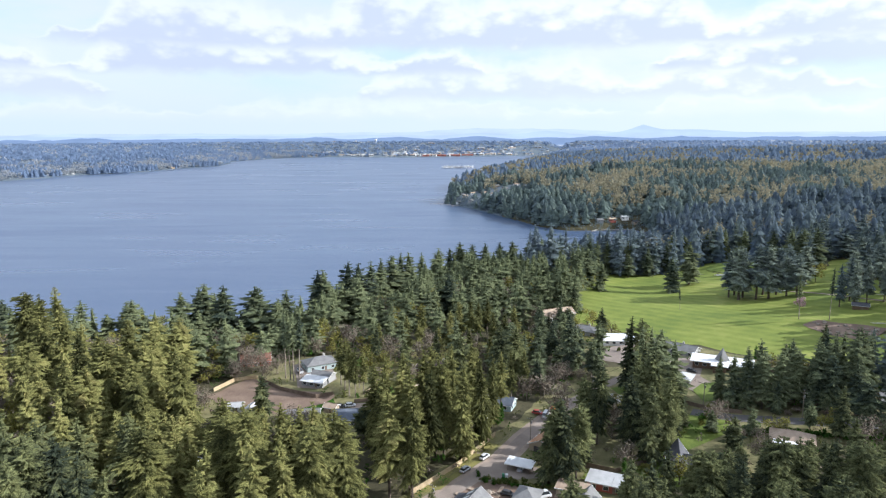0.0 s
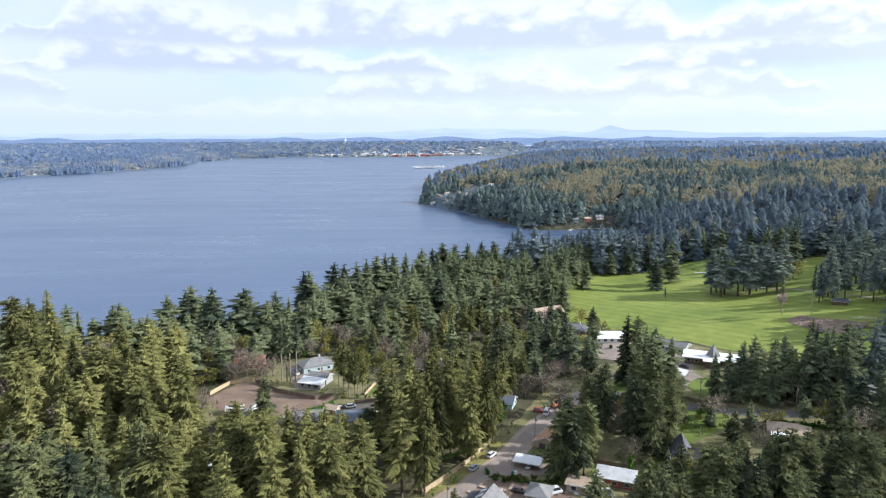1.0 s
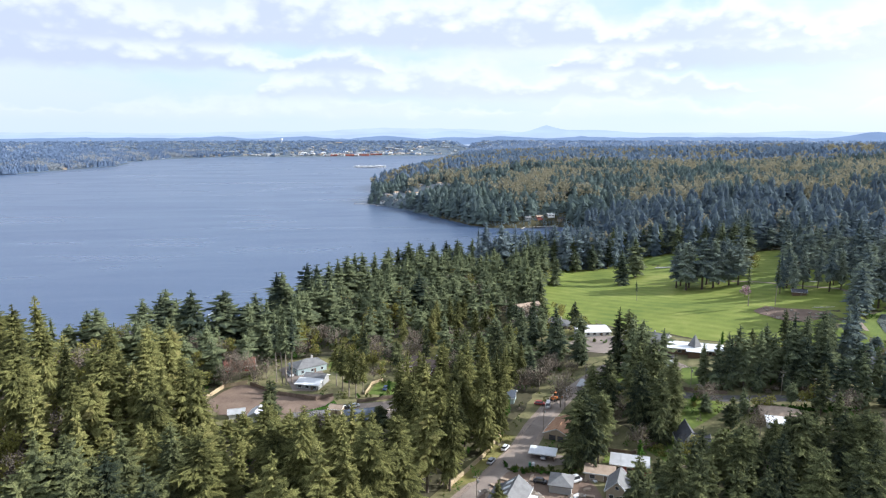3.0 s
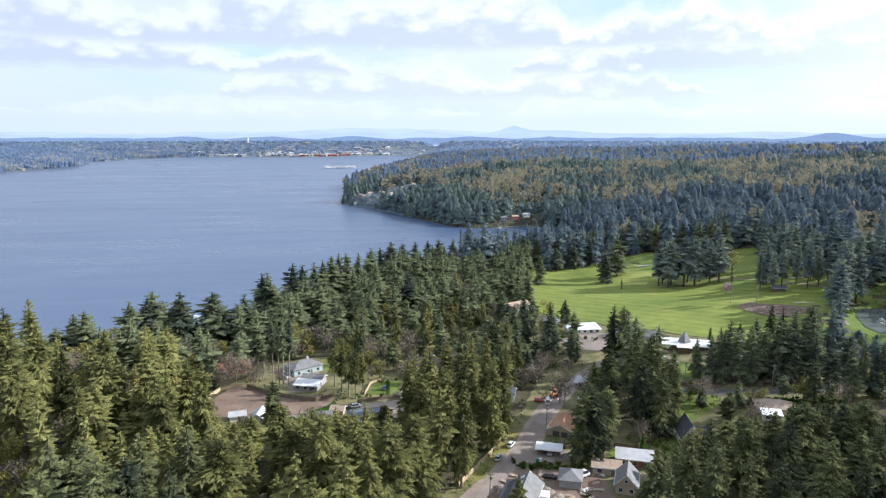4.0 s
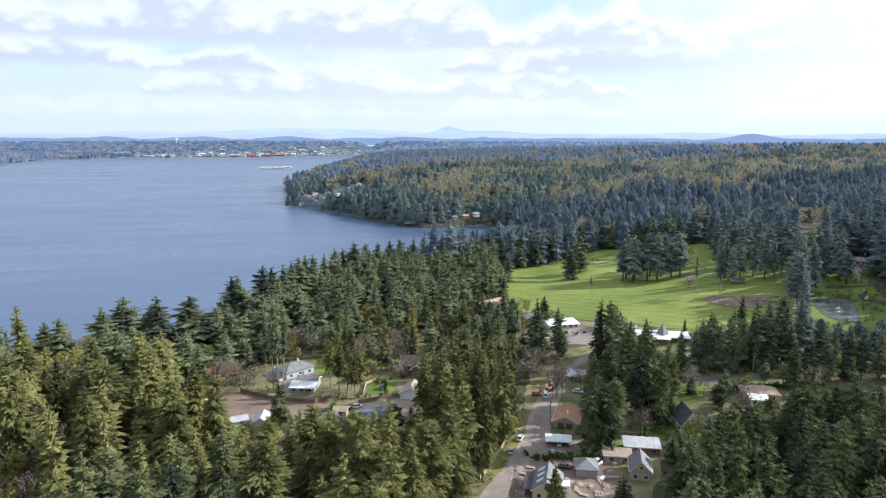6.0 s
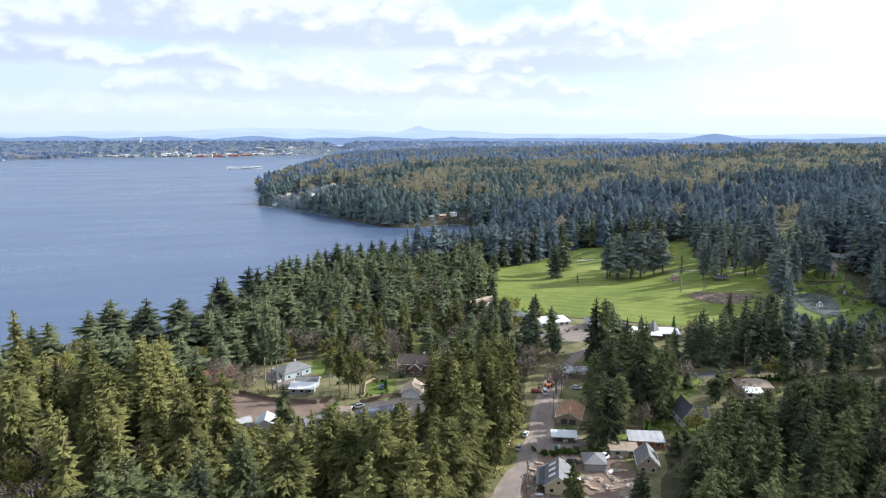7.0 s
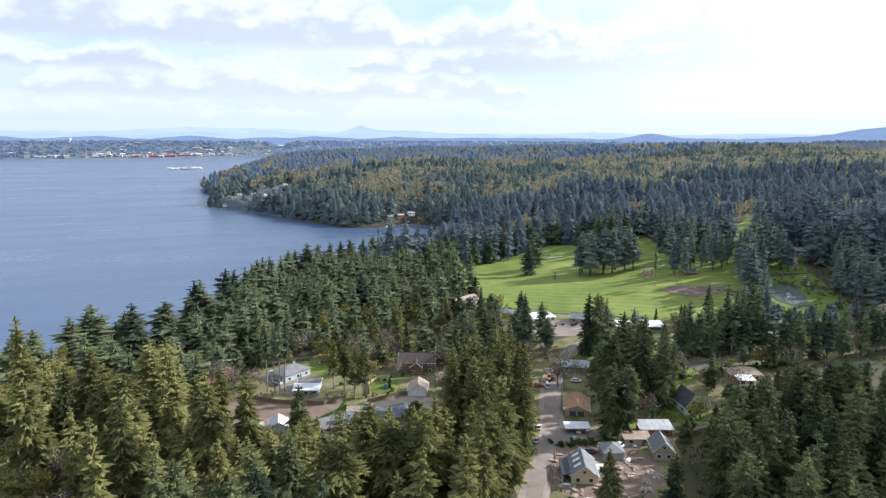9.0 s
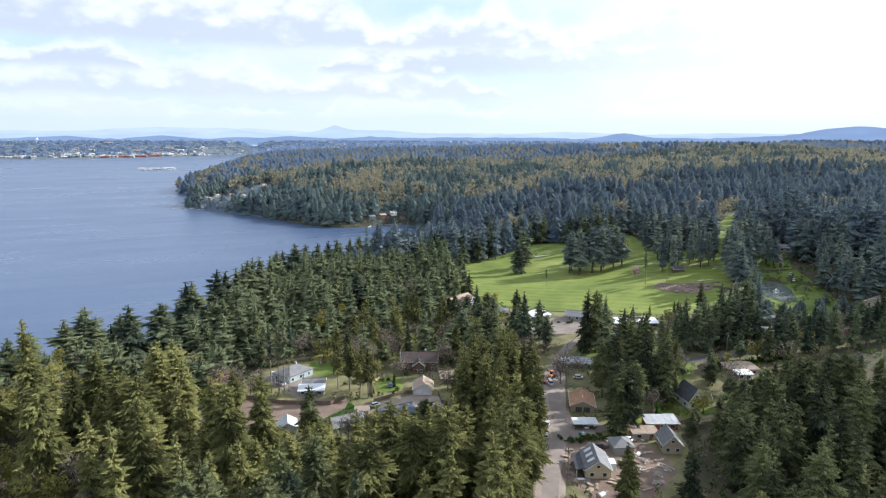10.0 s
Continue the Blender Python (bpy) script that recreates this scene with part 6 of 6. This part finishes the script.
part("bucket", boxed(3.3, 0, 0.3, 0.9, 2.2, 0.8, bevel=0.1), M["paint_orange"], arm)
for sx in (-1.6, 1.0):
    for sy in (-1, 1):
        part("wheel", rod(bmesh.new(), (sx, sy * 0.75, 0.6), (sx, sy * 1.15, 0.6), 0.6, 0.6, 12), M["tyre"], ex)


def fence(line, height, wood, label, gap=2.4, group=""):
    """Posts with board panels between them."""
    f = thing("fence", label, "fence", group)
    pts = []
    for a, b in zip(line, line[1:]):
        n = max(1, round(math.dist(a, b) / gap))
        pts += [(a[0] + (b[0] - a[0]) * k / n, a[1] + (b[1] - a[1]) * k / n) for k in range(n)]
    pts.append(line[-1])
    for i, (x, y) in enumerate(pts):
        part("post", boxed(x, y, gz(x, y) - 0.3, 0.14, 0.14, height + 0.4), M[wood], f)
        if i:
            ax, ay = pts[i - 1]
            d, w = math.dist((ax, ay), (x, y)), math.atan2(y - ay, x - ax)
            m = Matrix.Translation(((ax + x) / 2, (ay + y) / 2, min(gz(ax, ay), gz(x, y)))) @ pose(0, 0, 0, 0, 0, math.degrees(w))
            p = part("panel", boxed(0, 0, 0.05, d - 0.15, 0.05, height), M[wood], f, at=m)
            part("rail", boxed(0, 0.06, height * 0.82, d - 0.15, 0.06, 0.1), M[wood], p)
    return f


fence([(-9.5, 200), (-1.5, 210.5), (6.2, 221), (15.5, 237.5), (19, 244)], 1.9, "fence_wood", "new yellow board fence along the lane")
fence([(-104, 286), (-99, 299), (-89.5, 303)], 1.8, "fence_wood", "pale board fence round the bare lot")
fence([(-88, 301), (-75, 288.5), (-57, 279.5), (-50, 283)], 1.8, "old_wood", "dark board fence behind the bare lot")
fence([(-39.5, 275), (-24, 278.5), (-21, 278)], 1.6, "old_wood", "brown board fence round a lawn")
fence([(-36, 284), (-33, 296), (-28, 300)], 1.4, "fence_wood", "pale slatted garden fence")
fence([(20, 305), (25, 311), (24, 300), (17, 290)], 1.9, "fence_wood", "yellow board fence among trees")
fence([(46, 221), (58, 216), (70, 222)], 1.8, "old_wood", "dark fence behind the long shed")
fence([(98, 270), (106, 262), (116, 257.5)], 1.7, "old_wood", "dark fence along the shaded street")
fence([(-9, 252), (-14, 262), (-11, 272)], 1.7, "old_wood", "dark board fence beside the gravel court")


def pole(x, y, h=11.0):
    p = thing("utility_pole", "weathered grey wooden utility pole with crossarm", "utility pole", "utility poles", at=pose(x, y, gz(x, y) - 0.2, 0, 0, -30))
    part("mast", rod(bmesh.new(), (0, 0, 0), (0, 0, h), 0.17, 0.11, 8), M["bark_pale"], p)
    c = part("crossarm", boxed(0, 0, h - 0.9, 2.4, 0.12, 0.14), M["bark_pale"], p)
    for q in (-1.05, -0.4, 0.4, 1.05):
        part("insulator", rod(bmesh.new(), (q, 0, h - 0.76), (q, 0, h - 0.55), 0.06, 0.05, 6), M["trim"], c)
    part("transformer", rod(bmesh.new(), (0.35, 0.1, h - 2.6), (0.35, 0.1, h - 1.6), 0.26, 0.26, 10), M["metal"], p)
    return (x, y, gz(x, y) - 0.2 + h - 0.55)


tops = [pole(*q) for q in [(-22, 158), (-2, 188), (31.5, 237), (46, 258), (62, 281), (86, 300), (104, 266), (136, 251)]]


def wires(chain):
    w = thing("power_lines", "sagging dark power lines between the poles", "power line")
    for a, b in zip(chain, chain[1:]):
        for q in (-1.0, 0.0, 1.0):
            bm = bmesh.new()
            pts = [Vector(a).lerp(Vector(b), k / 8) + Vector((0.85 * q, 0.5 * q, -4 * 1.0 * (k / 8) * (1 - k / 8))) for k in range(9)]
            rings = [[bm.verts.new(p + Vector((0, 0.025 * math.cos(2.094 * i), 0.025 * math.sin(2.094 * i)))) for i in range(3)] for p in pts]
            for u, v in zip(rings, rings[1:]):
                for i in range(3):
                    bm.faces.new((u[i], u[(i + 1) % 3], v[(i + 1) % 3], v[i]))
            part("wire", bm, M["tyre"], w)


wires(tops[:6])
wires([tops[5], tops[6], tops[7]])


def lump(seed, r, squash=0.6):
    """A rough stone or heap."""
    bm = bmesh.new()
    bmesh.ops.create_icosphere(bm, subdivisions=2, radius=r)
    for v in bm.verts:
        n = noise.noise(v.co * (1.3 / r) + Vector((seed * 3.1, 0, 0)))
        v.co *= 1 + 0.45 * n
        v.co.z *= squash
    return bm


# rubble, timber and sheets on the building site
site_rng = np.random.default_rng(31)
SITE = [(-2, 190), (2, 202), (12, 206), (26, 206), (42, 203), (44, 196), (38, 186), (33, 175), (18, 168), (-2, 174)]
for k in range(66):
    while True:
        x, y = site_rng.uniform(-2, 44), site_rng.uniform(168, 206)
        if inland(SITE, np.array([x]), np.array([y]))[0] > 0.5 and not (math.hypot(x - 9.4, y - 188.6) < 8.5 or math.hypot(x - 24.5, y - 196.5) < 6.5 or math.hypot(x - 42, y - 192) < 6):
            break
    if k % 3 == 0:
        t = thing("rubble_pile", "pile of broken concrete and earth", "rubble", "rubble piles", at=pose(x, y, gz(x, y) + 0.15, 0, 0, k * 37))
        part("mound", lump(k, site_rng.uniform(0.8, 1.7), 0.5), M["rubble"], t)
        for q in range(4):
            part("block", lump(k * 7 + q, 0.35, 0.7), M["concrete"], t, at=Matrix.Translation((site_rng.uniform(-1.8, 1.8), site_rng.uniform(-1.8, 1.8), 0.15)))
    elif k % 3 == 1:
        t = thing("timber_pile", "pile of weathered sawn timber", "timber", "timber piles", at=pose(x, y, gz(x, y) + 0.12, 0, 0, site_rng.uniform(0, 180)))
        for q in range(7):
            part("plank", boxed(site_rng.uniform(-0.3, 0.3), 0.28 * (q % 4) - 0.4, 0.16 * (q // 4), 4.2, 0.22, 0.12), M["tan_roof"], t)
    else:
        t = thing("sheet_pile", "stack of pale building boards", "boards", "building boards", at=pose(x, y, gz(x, y) + 0.12, 0, 0, site_rng.uniform(0, 180)))
        for q in range(3):
            part("board", boxed(0.15 * q, 0.1 * q, 0.16 * q, 2.4, 1.2, 0.13, bevel=0.02), M["white_roof" if k % 5 == 0 else "tan_roof"], t)


def shrub(name, x, y, w, h, mat, label, category="shrub", group="garden shrubs", n=110):
    s = thing(name, label, category, group, at=pose(x, y, gz(x, y) + 0.05, 0, 0, (x * 37) % 360))
    a = new("stems", array_mesh("stems", *limbs(int(abs(x * 13 + y * 7)) % 900, h * 0.8, w * 0.4, 5, 2), [M["bark"]]))
    b = new("leaves", array_mesh("leaves", *leaf_cloud(int(abs(x * 11 + y * 5)) % 997, n, w * 0.62, h, 0.1, 0.32 * w ** 0.5, 5), [M[mat]]))
    a.parent = b.parent = s
    return s


bed = np.random.default_rng(8)
for k in range(26):
    u = k / 25
    shrub("garden_shrub", 12.5 + 22 * u + bed.uniform(-1, 1), 210.5 - 5.5 * u + bed.uniform(-2, 2.5), bed.uniform(1.2, 2.4), bed.uniform(0.9, 2.0), "shrub" if k % 3 else "hedge", "rounded olive shrub in a garden bed")
for k in range(16):
    a = k / 15
    shrub("lawn_shrub", 80 + 26 * a + bed.uniform(-2, 2), 238 + 22 * a + bed.uniform(-3, 3), bed.uniform(1.6, 3.2), bed.uniform(1.5, 3.6), "buds" if k % 2 else "hedge", "bright yellow-green shrub beside the lawn", group="lawn shrubs")
for k in range(16):
    shrub("hedge_shrub", 110 + 2.9 * k + bed.uniform(-0.4, 0.4), 241.5 - 0.75 * k + bed.uniform(-0.4, 0.4), 3.4, 2.4, "hedge", "clipped dark green hedge plant", category="hedge", group="hedge along the street", n=160)
for k in range(12):
    shrub("reddish_shrub", 128 + 4.2 * k + bed.uniform(-1, 1), 256 - 0.9 * k + bed.uniform(-1.2, 1.2), 3.0, 2.2, "twigs", "red-brown leafless shrub along the street", group="street shrubs")
for k in range(18):
    shrub("foundation_shrub", 70 + 4.2 * k + bed.uniform(-2, 2), 352 - 2.6 * k + bed.uniform(-3, 3), bed.uniform(1.4, 2.6), bed.uniform(1.0, 2.6), "hedge" if k % 2 else "shrub", "dark garden shrub beside a golf-side house", group="golf-side shrubs")
for k in range(14):
    shrub("yard_shrub", -45 + 5 * (k % 7) + bed.uniform(-1.5, 1.5), 282 + 16 * (k // 7) + bed.uniform(-3, 3), bed.uniform(1.2, 2.4), bed.uniform(1.0, 2.4), "hedge" if k % 2 else "shrub", "green shrub in a back garden", group="back garden shrubs")


for x, y in [(68, 214), (70, 219), (72, 210), (84, 213), (86, 218), (66, 218)]:
    shrub("lawn_shrub", x, y, bed.uniform(1.8, 3.0), bed.uniform(1.6, 3.2), "buds", "bright yellow-green shrub beside the lawn", group="lawn shrubs")


def cone_bush(x, y, h):
    c = thing("cypress", "narrow dark green cypress beside the lane", "cypress", "cypresses", at=pose(x, y, gz(x, y)))
    a, b = new("trunk", array_mesh("trunk", *stem(h, 0.14, 5), [M["bark"]])), new("crown", array_mesh("crown", *fir_crown(int(x * 3 + y), 130, 1, R=h * 0.16, H=h, start=0.04, droop=0.1, tiers=16), [M["hedge"]]))
    a.parent = b.parent = c


for x, y, h in [(20.5, 255, 9), (22, 258, 8), (-25.5, 288, 5), (146, 318, 7), (158, 311, 9), (61, 216, 6)]:
    cone_bush(x, y, h)

for x, y, m, lab in [(20.3, 212.0, "paint_green", "green wheeled bin beside the lane"), (21.4, 211.7, "paint_white", "white wheeled bin beside the lane")]:
    b = thing("wheeled_bin", lab, "bin", "wheeled bins", at=pose(x, y, gz(x, y) + 0.2))
    part("body", boxed(0, 0, 0.1, 0.8, 0.8, 1.2, bevel=0.06), M[m], b)
    part("lid", boxed(0, 0, 1.3, 0.86, 0.86, 0.1, bevel=0.03), M[m], b)
    for s in (-1, 1):
        part("wheel", rod(bmesh.new(), (s * 0.3, -0.4, 0.14), (s * 0.38, -0.4, 0.14), 0.14, 0.14, 8), M["tyre"], b)

# the pond's fountain
fx, fy = 236, 306
ft = thing("fountain", "white spraying fountain in the golf pond", "fountain", at=pose(fx, fy, pz - 0.2))
part("float", rod(bmesh.new(), (0, 0, 0), (0, 0, 0.4), 0.8, 0.7, 12), M["trim"], ft)
spray_rng = np.random.default_rng(2)
V, F = [], []
for k in range(260):
    a, q = spray_rng.uniform(0, 6.28), spray_rng.uniform(0, 1)
    c = np.array([math.cos(a) * 2.2 * q, math.sin(a) * 2.2 * q, 0.4 + 2.6 * (1 - q * q) * spray_rng.uniform(0.6, 1.0)])
    e = spray_rng.normal(0, 0.12, (3, 3))
    F.append((len(V), len(V) + 1, len(V) + 2))
    V += [c + e[0], c + e[1], c + e[2]]
sp = new("spray", array_mesh("spray", np.array(V), np.array(F), [M["trim"]]))
sp.parent = ft
for k in range(46):
    a = np.random.default_rng(500 + k)
    x, y = a.uniform(192, 222), a.uniform(336, 370)
    if inland([(190, 366), (202, 372), (218, 356), (224, 346), (214, 335), (202, 338), (194, 348)], np.array([x]), np.array([y]))[0] > 1:
        s = new("boulder", bpy.data.meshes.new("boulder"))
        bm = lump(k, a.uniform(0.5, 1.3), 0.6)
        bm.to_mesh(s.data)
        bm.free()
        s.data.materials.append(M["rubble"])
        s.matrix_basis = pose(x, y, gz(x, y) + 0.6, 0, 0, k * 50)
        tagged(s, "grey-brown boulder on a stony mound", "boulder", "boulders of the mound")

# ---- across the water ----
town = np.random.default_rng(77)


def plain_house(x, y, yaw, L, W, wh, rh, wall, roof, name, label, group, category="house"):
    z = gz(x, y)
    h = thing(name, label, category, group, at=pose(x, y, z, 0, 0, yaw))
    a, b = L / 2, W / 2
    part("wall", boxed(0, 0, -2, L, W, wh + 2), M[wall], h)
    e = 0.5
    part("roof", prism([(-a - e, -b - e, wh), (a + e, -b - e, wh), (a + e, b + e, wh), (-a - e, b + e, wh), (-a - e, 0, wh + rh), (a + e, 0, wh + rh)], [(0, 1, 5, 4), (2, 3, 4, 5), (1, 2, 5), (3, 0, 4), (0, 3, 2, 1)]), M[roof], h)
    for i in range(2):
        part("window", boxed((i - 0.5) * L * 0.5, -b - 0.05, wh * 0.35, L * 0.22, 0.1, wh * 0.4), M["glass"], h)
    return h


# houses of the headland
for x, y, yw, L, w, rf in HEAD_HOMES:
    plain_house(x, y, yw, L * 0.8, 7, 3.0, 1.9, w, rf, "shore_house", "small house among trees on the headland", "headland houses")


def dock(x, y, yaw, L, W=2.5, label="weathered wooden dock over the water", group="docks"):
    d = thing("dock", label, "dock", group, at=pose(x, y, 0, 0, 0, yaw))
    part("deck", boxed(0, 0, 0.9, L, W, 0.3), M["concrete"], d)
    for k in range(max(2, int(L / 12) + 1)):
        for s in (-1, 1):
            part("pile", rod(bmesh.new(), (-L / 2 + L * k / max(1, int(L / 12)), s * W / 2, -3), (-L / 2 + L * k / max(1, int(L / 12)), s * W / 2, 2.0), 0.25, 0.22, 6), M["old_wood"], d)
    return d


dock(-46, 1340, 15, 30)
dock(-30, 1318, 20, 22)
dock(-10, 1300, 20, 18)
dock(222, 972, 0, 44, 4)
dock(190, 962, 60, 22)
# the marina on the far side of the headland
for k in range(5):
    dock(-30 + 18 * (k % 2), 2800 + 40 * k, 4, 120 - 12 * k, 4, "long pale marina dock", "marina docks")
for k in range(4):
    x, y, h = -66 + 46 * (k % 3), 2790 + 80 * (k // 2), 14 + 4 * (k % 2)
    bh = thing("boathouse", "pale-roofed covered mooring in the marina", "boathouse", "marina boathouses", at=pose(x, y, 0, 0, 0, 4))
    part("roof", prism([(-h, -6, 3.4), (h, -6, 3.4), (h, 6, 3.4), (-h, 6, 3.4), (-h, 0, 5.2), (h, 0, 5.2)], [(0, 1, 5, 4), (2, 3, 4, 5), (1, 2, 5), (3, 0, 4), (0, 3, 2, 1)]), M["pale_roof" if k % 2 else "white_roof"], bh)
    part("back_wall", boxed(0, 5.2, 0.6, 2 * h - 1, 0.3, 2.9), M["wall_grey"], bh)
    for q in range(4):
        part("post", boxed((q / 1.5 - 1) * (h - 1), -5.2, -2, 0.5, 0.5, 5.5), M["old_wood"], bh)
for k in range(44):
    x, y = -90 + 130 * town.uniform(), 2795 + 42 * (k % 5) + town.uniform(-9, 9)
    bt = thing("moored_boat", "white boat moored in the marina", "boat", "marina boats", at=pose(x, y, 0, 0, 0, 90 + town.uniform(-8, 8)))
    L = town.uniform(9, 16)
    part("hull", prism([(-L / 2, -1.8, 0), (-L / 2, 1.8, 0), (L * 0.25, 1.8, 0), (L / 2, 0, 0.4), (L * 0.25, -1.8, 0), (-L / 2, -2, 1.8), (-L / 2, 2, 1.8), (L * 0.25, 2, 2), (L / 2 + 0.8, 0, 2.6), (L * 0.25, -2, 2)],
                       [(5, 6, 7, 8, 9), (0, 5, 9, 4), (4, 9, 8, 3), (3, 8, 7, 2), (2, 7, 6, 1), (1, 6, 5, 0), (0, 4, 3, 2, 1)]), M["paint_white"], bt)
    part("cabin", boxed(-0.5, 0, 1.8, L * 0.4, 2.6, 1.6, bevel=0.2), M["trim"], bt)
bt = thing("motor_boat", "small white motor boat moored off the bluff", "boat", at=pose(-152, 516, 0, 0, 0, 12))
part("hull", prism([(-3.2, -1.1, -0.2), (-3.2, 1.1, -0.2), (1.6, 1.1, -0.2), (3.4, 0, 0.1), (1.6, -1.1, -0.2), (-3.3, -1.3, 0.9), (-3.3, 1.3, 0.9), (1.8, 1.3, 1.0), (4.0, 0, 1.3), (1.8, -1.3, 1.0)],
                   [(5, 6, 7, 8, 9), (0, 5, 9, 4), (4, 9, 8, 3), (3, 8, 7, 2), (2, 7, 6, 1), (1, 6, 5, 0), (0, 4, 3, 2, 1)]), M["paint_white"], bt)
cab = part("cabin", boxed(0.3, 0, 0.9, 2.6, 1.9, 1.1, bevel=0.2), M["trim"], bt)
part("windscreen", boxed(1.5, 0, 1.25, 0.3, 1.7, 0.5, bevel=0.05), M["glass"], cab, "dark glass windscreen")
# the town along the head of the inlet
walls, roofs = ["wall_white", "wall_tan", "wall_grey", "wall_white", "wall_grey"], ["white_roof", "grey_roof", "tan_roof", "pale_roof", "pale_roof", "pale_roof"]


def far_shore_y(x):
    ys = np.arange(3900, 4850, 10.0)
    d = inland(FAR_COAST, np.full(ys.shape, x), ys)
    return float(ys[np.argmax(d > 6)])


for k in range(165):
    x = town.uniform(-1000, 560) if k % 3 else town.uniform(-500, 330)
    y = far_shore_y(x) + abs(town.normal(0, 1)) * (70 if k < 150 else 230) + 8
    big = k % 4 == 0
    plain_house(x, y, town.uniform(-25, 25), town.uniform(26, 60) if big else town.uniform(12, 24), 12 if not big else 18, town.uniform(5, 11), town.uniform(1.5, 3.5), walls[k % 5], roofs[k % 6], "town_building", "small pale building of the distant town", "town buildings", "building")
plain_house(92, far_shore_y(92) + 20, 2, 62, 22, 13, 4, "wall_white", "white_roof", "warehouse", "large white waterfront warehouse", "", "warehouse")
for x in (-60, -150, 20, -250):
    plain_house(x, far_shore_y(x) + 16, 4, 70, 20, 8, 3, "wall_red", "red_roof", "warehouse", "long rust-red waterfront warehouse", "waterfront warehouses", "warehouse")
for x0, x1, y0, y1, n in [(-1290, -1100, 3560, 3990, 16), (-1420, -1120, 2300, 3050, 10), (-1000, -830, 4080, 4330, 12)]:
    for k in range(n):
        for _ in range(60):
            x, y = town.uniform(x0, x1), town.uniform(y0, y1)
            d = inland(FAR_COAST, np.array([x]), np.array([y]))[0]
            if 8 < d < 60:
                plain_house(x, y, town.uniform(0, 180), town.uniform(9, 15), 9, 3.6, 2.2, ["wall_grey", "wall_tan", "wall_white"][k % 3], ["grey_roof", "tan_roof", "pale_roof"][k % 3], "shore_house", "pale house on the far shore", "far shore houses")
                break
tank = thing("water_tower", "white water tower above the distant town", "water tower", at=pose(-590, 4600, gz(-590, 4600)))
part("tank", rod(bmesh.new(), (0, 0, 24), (0, 0, 36), 9, 9, 14), M["trim"], tank)
part("legs", rod(bmesh.new(), (0, 0, -1), (0, 0, 24), 3.0, 2.4, 10), M["trim"], tank)
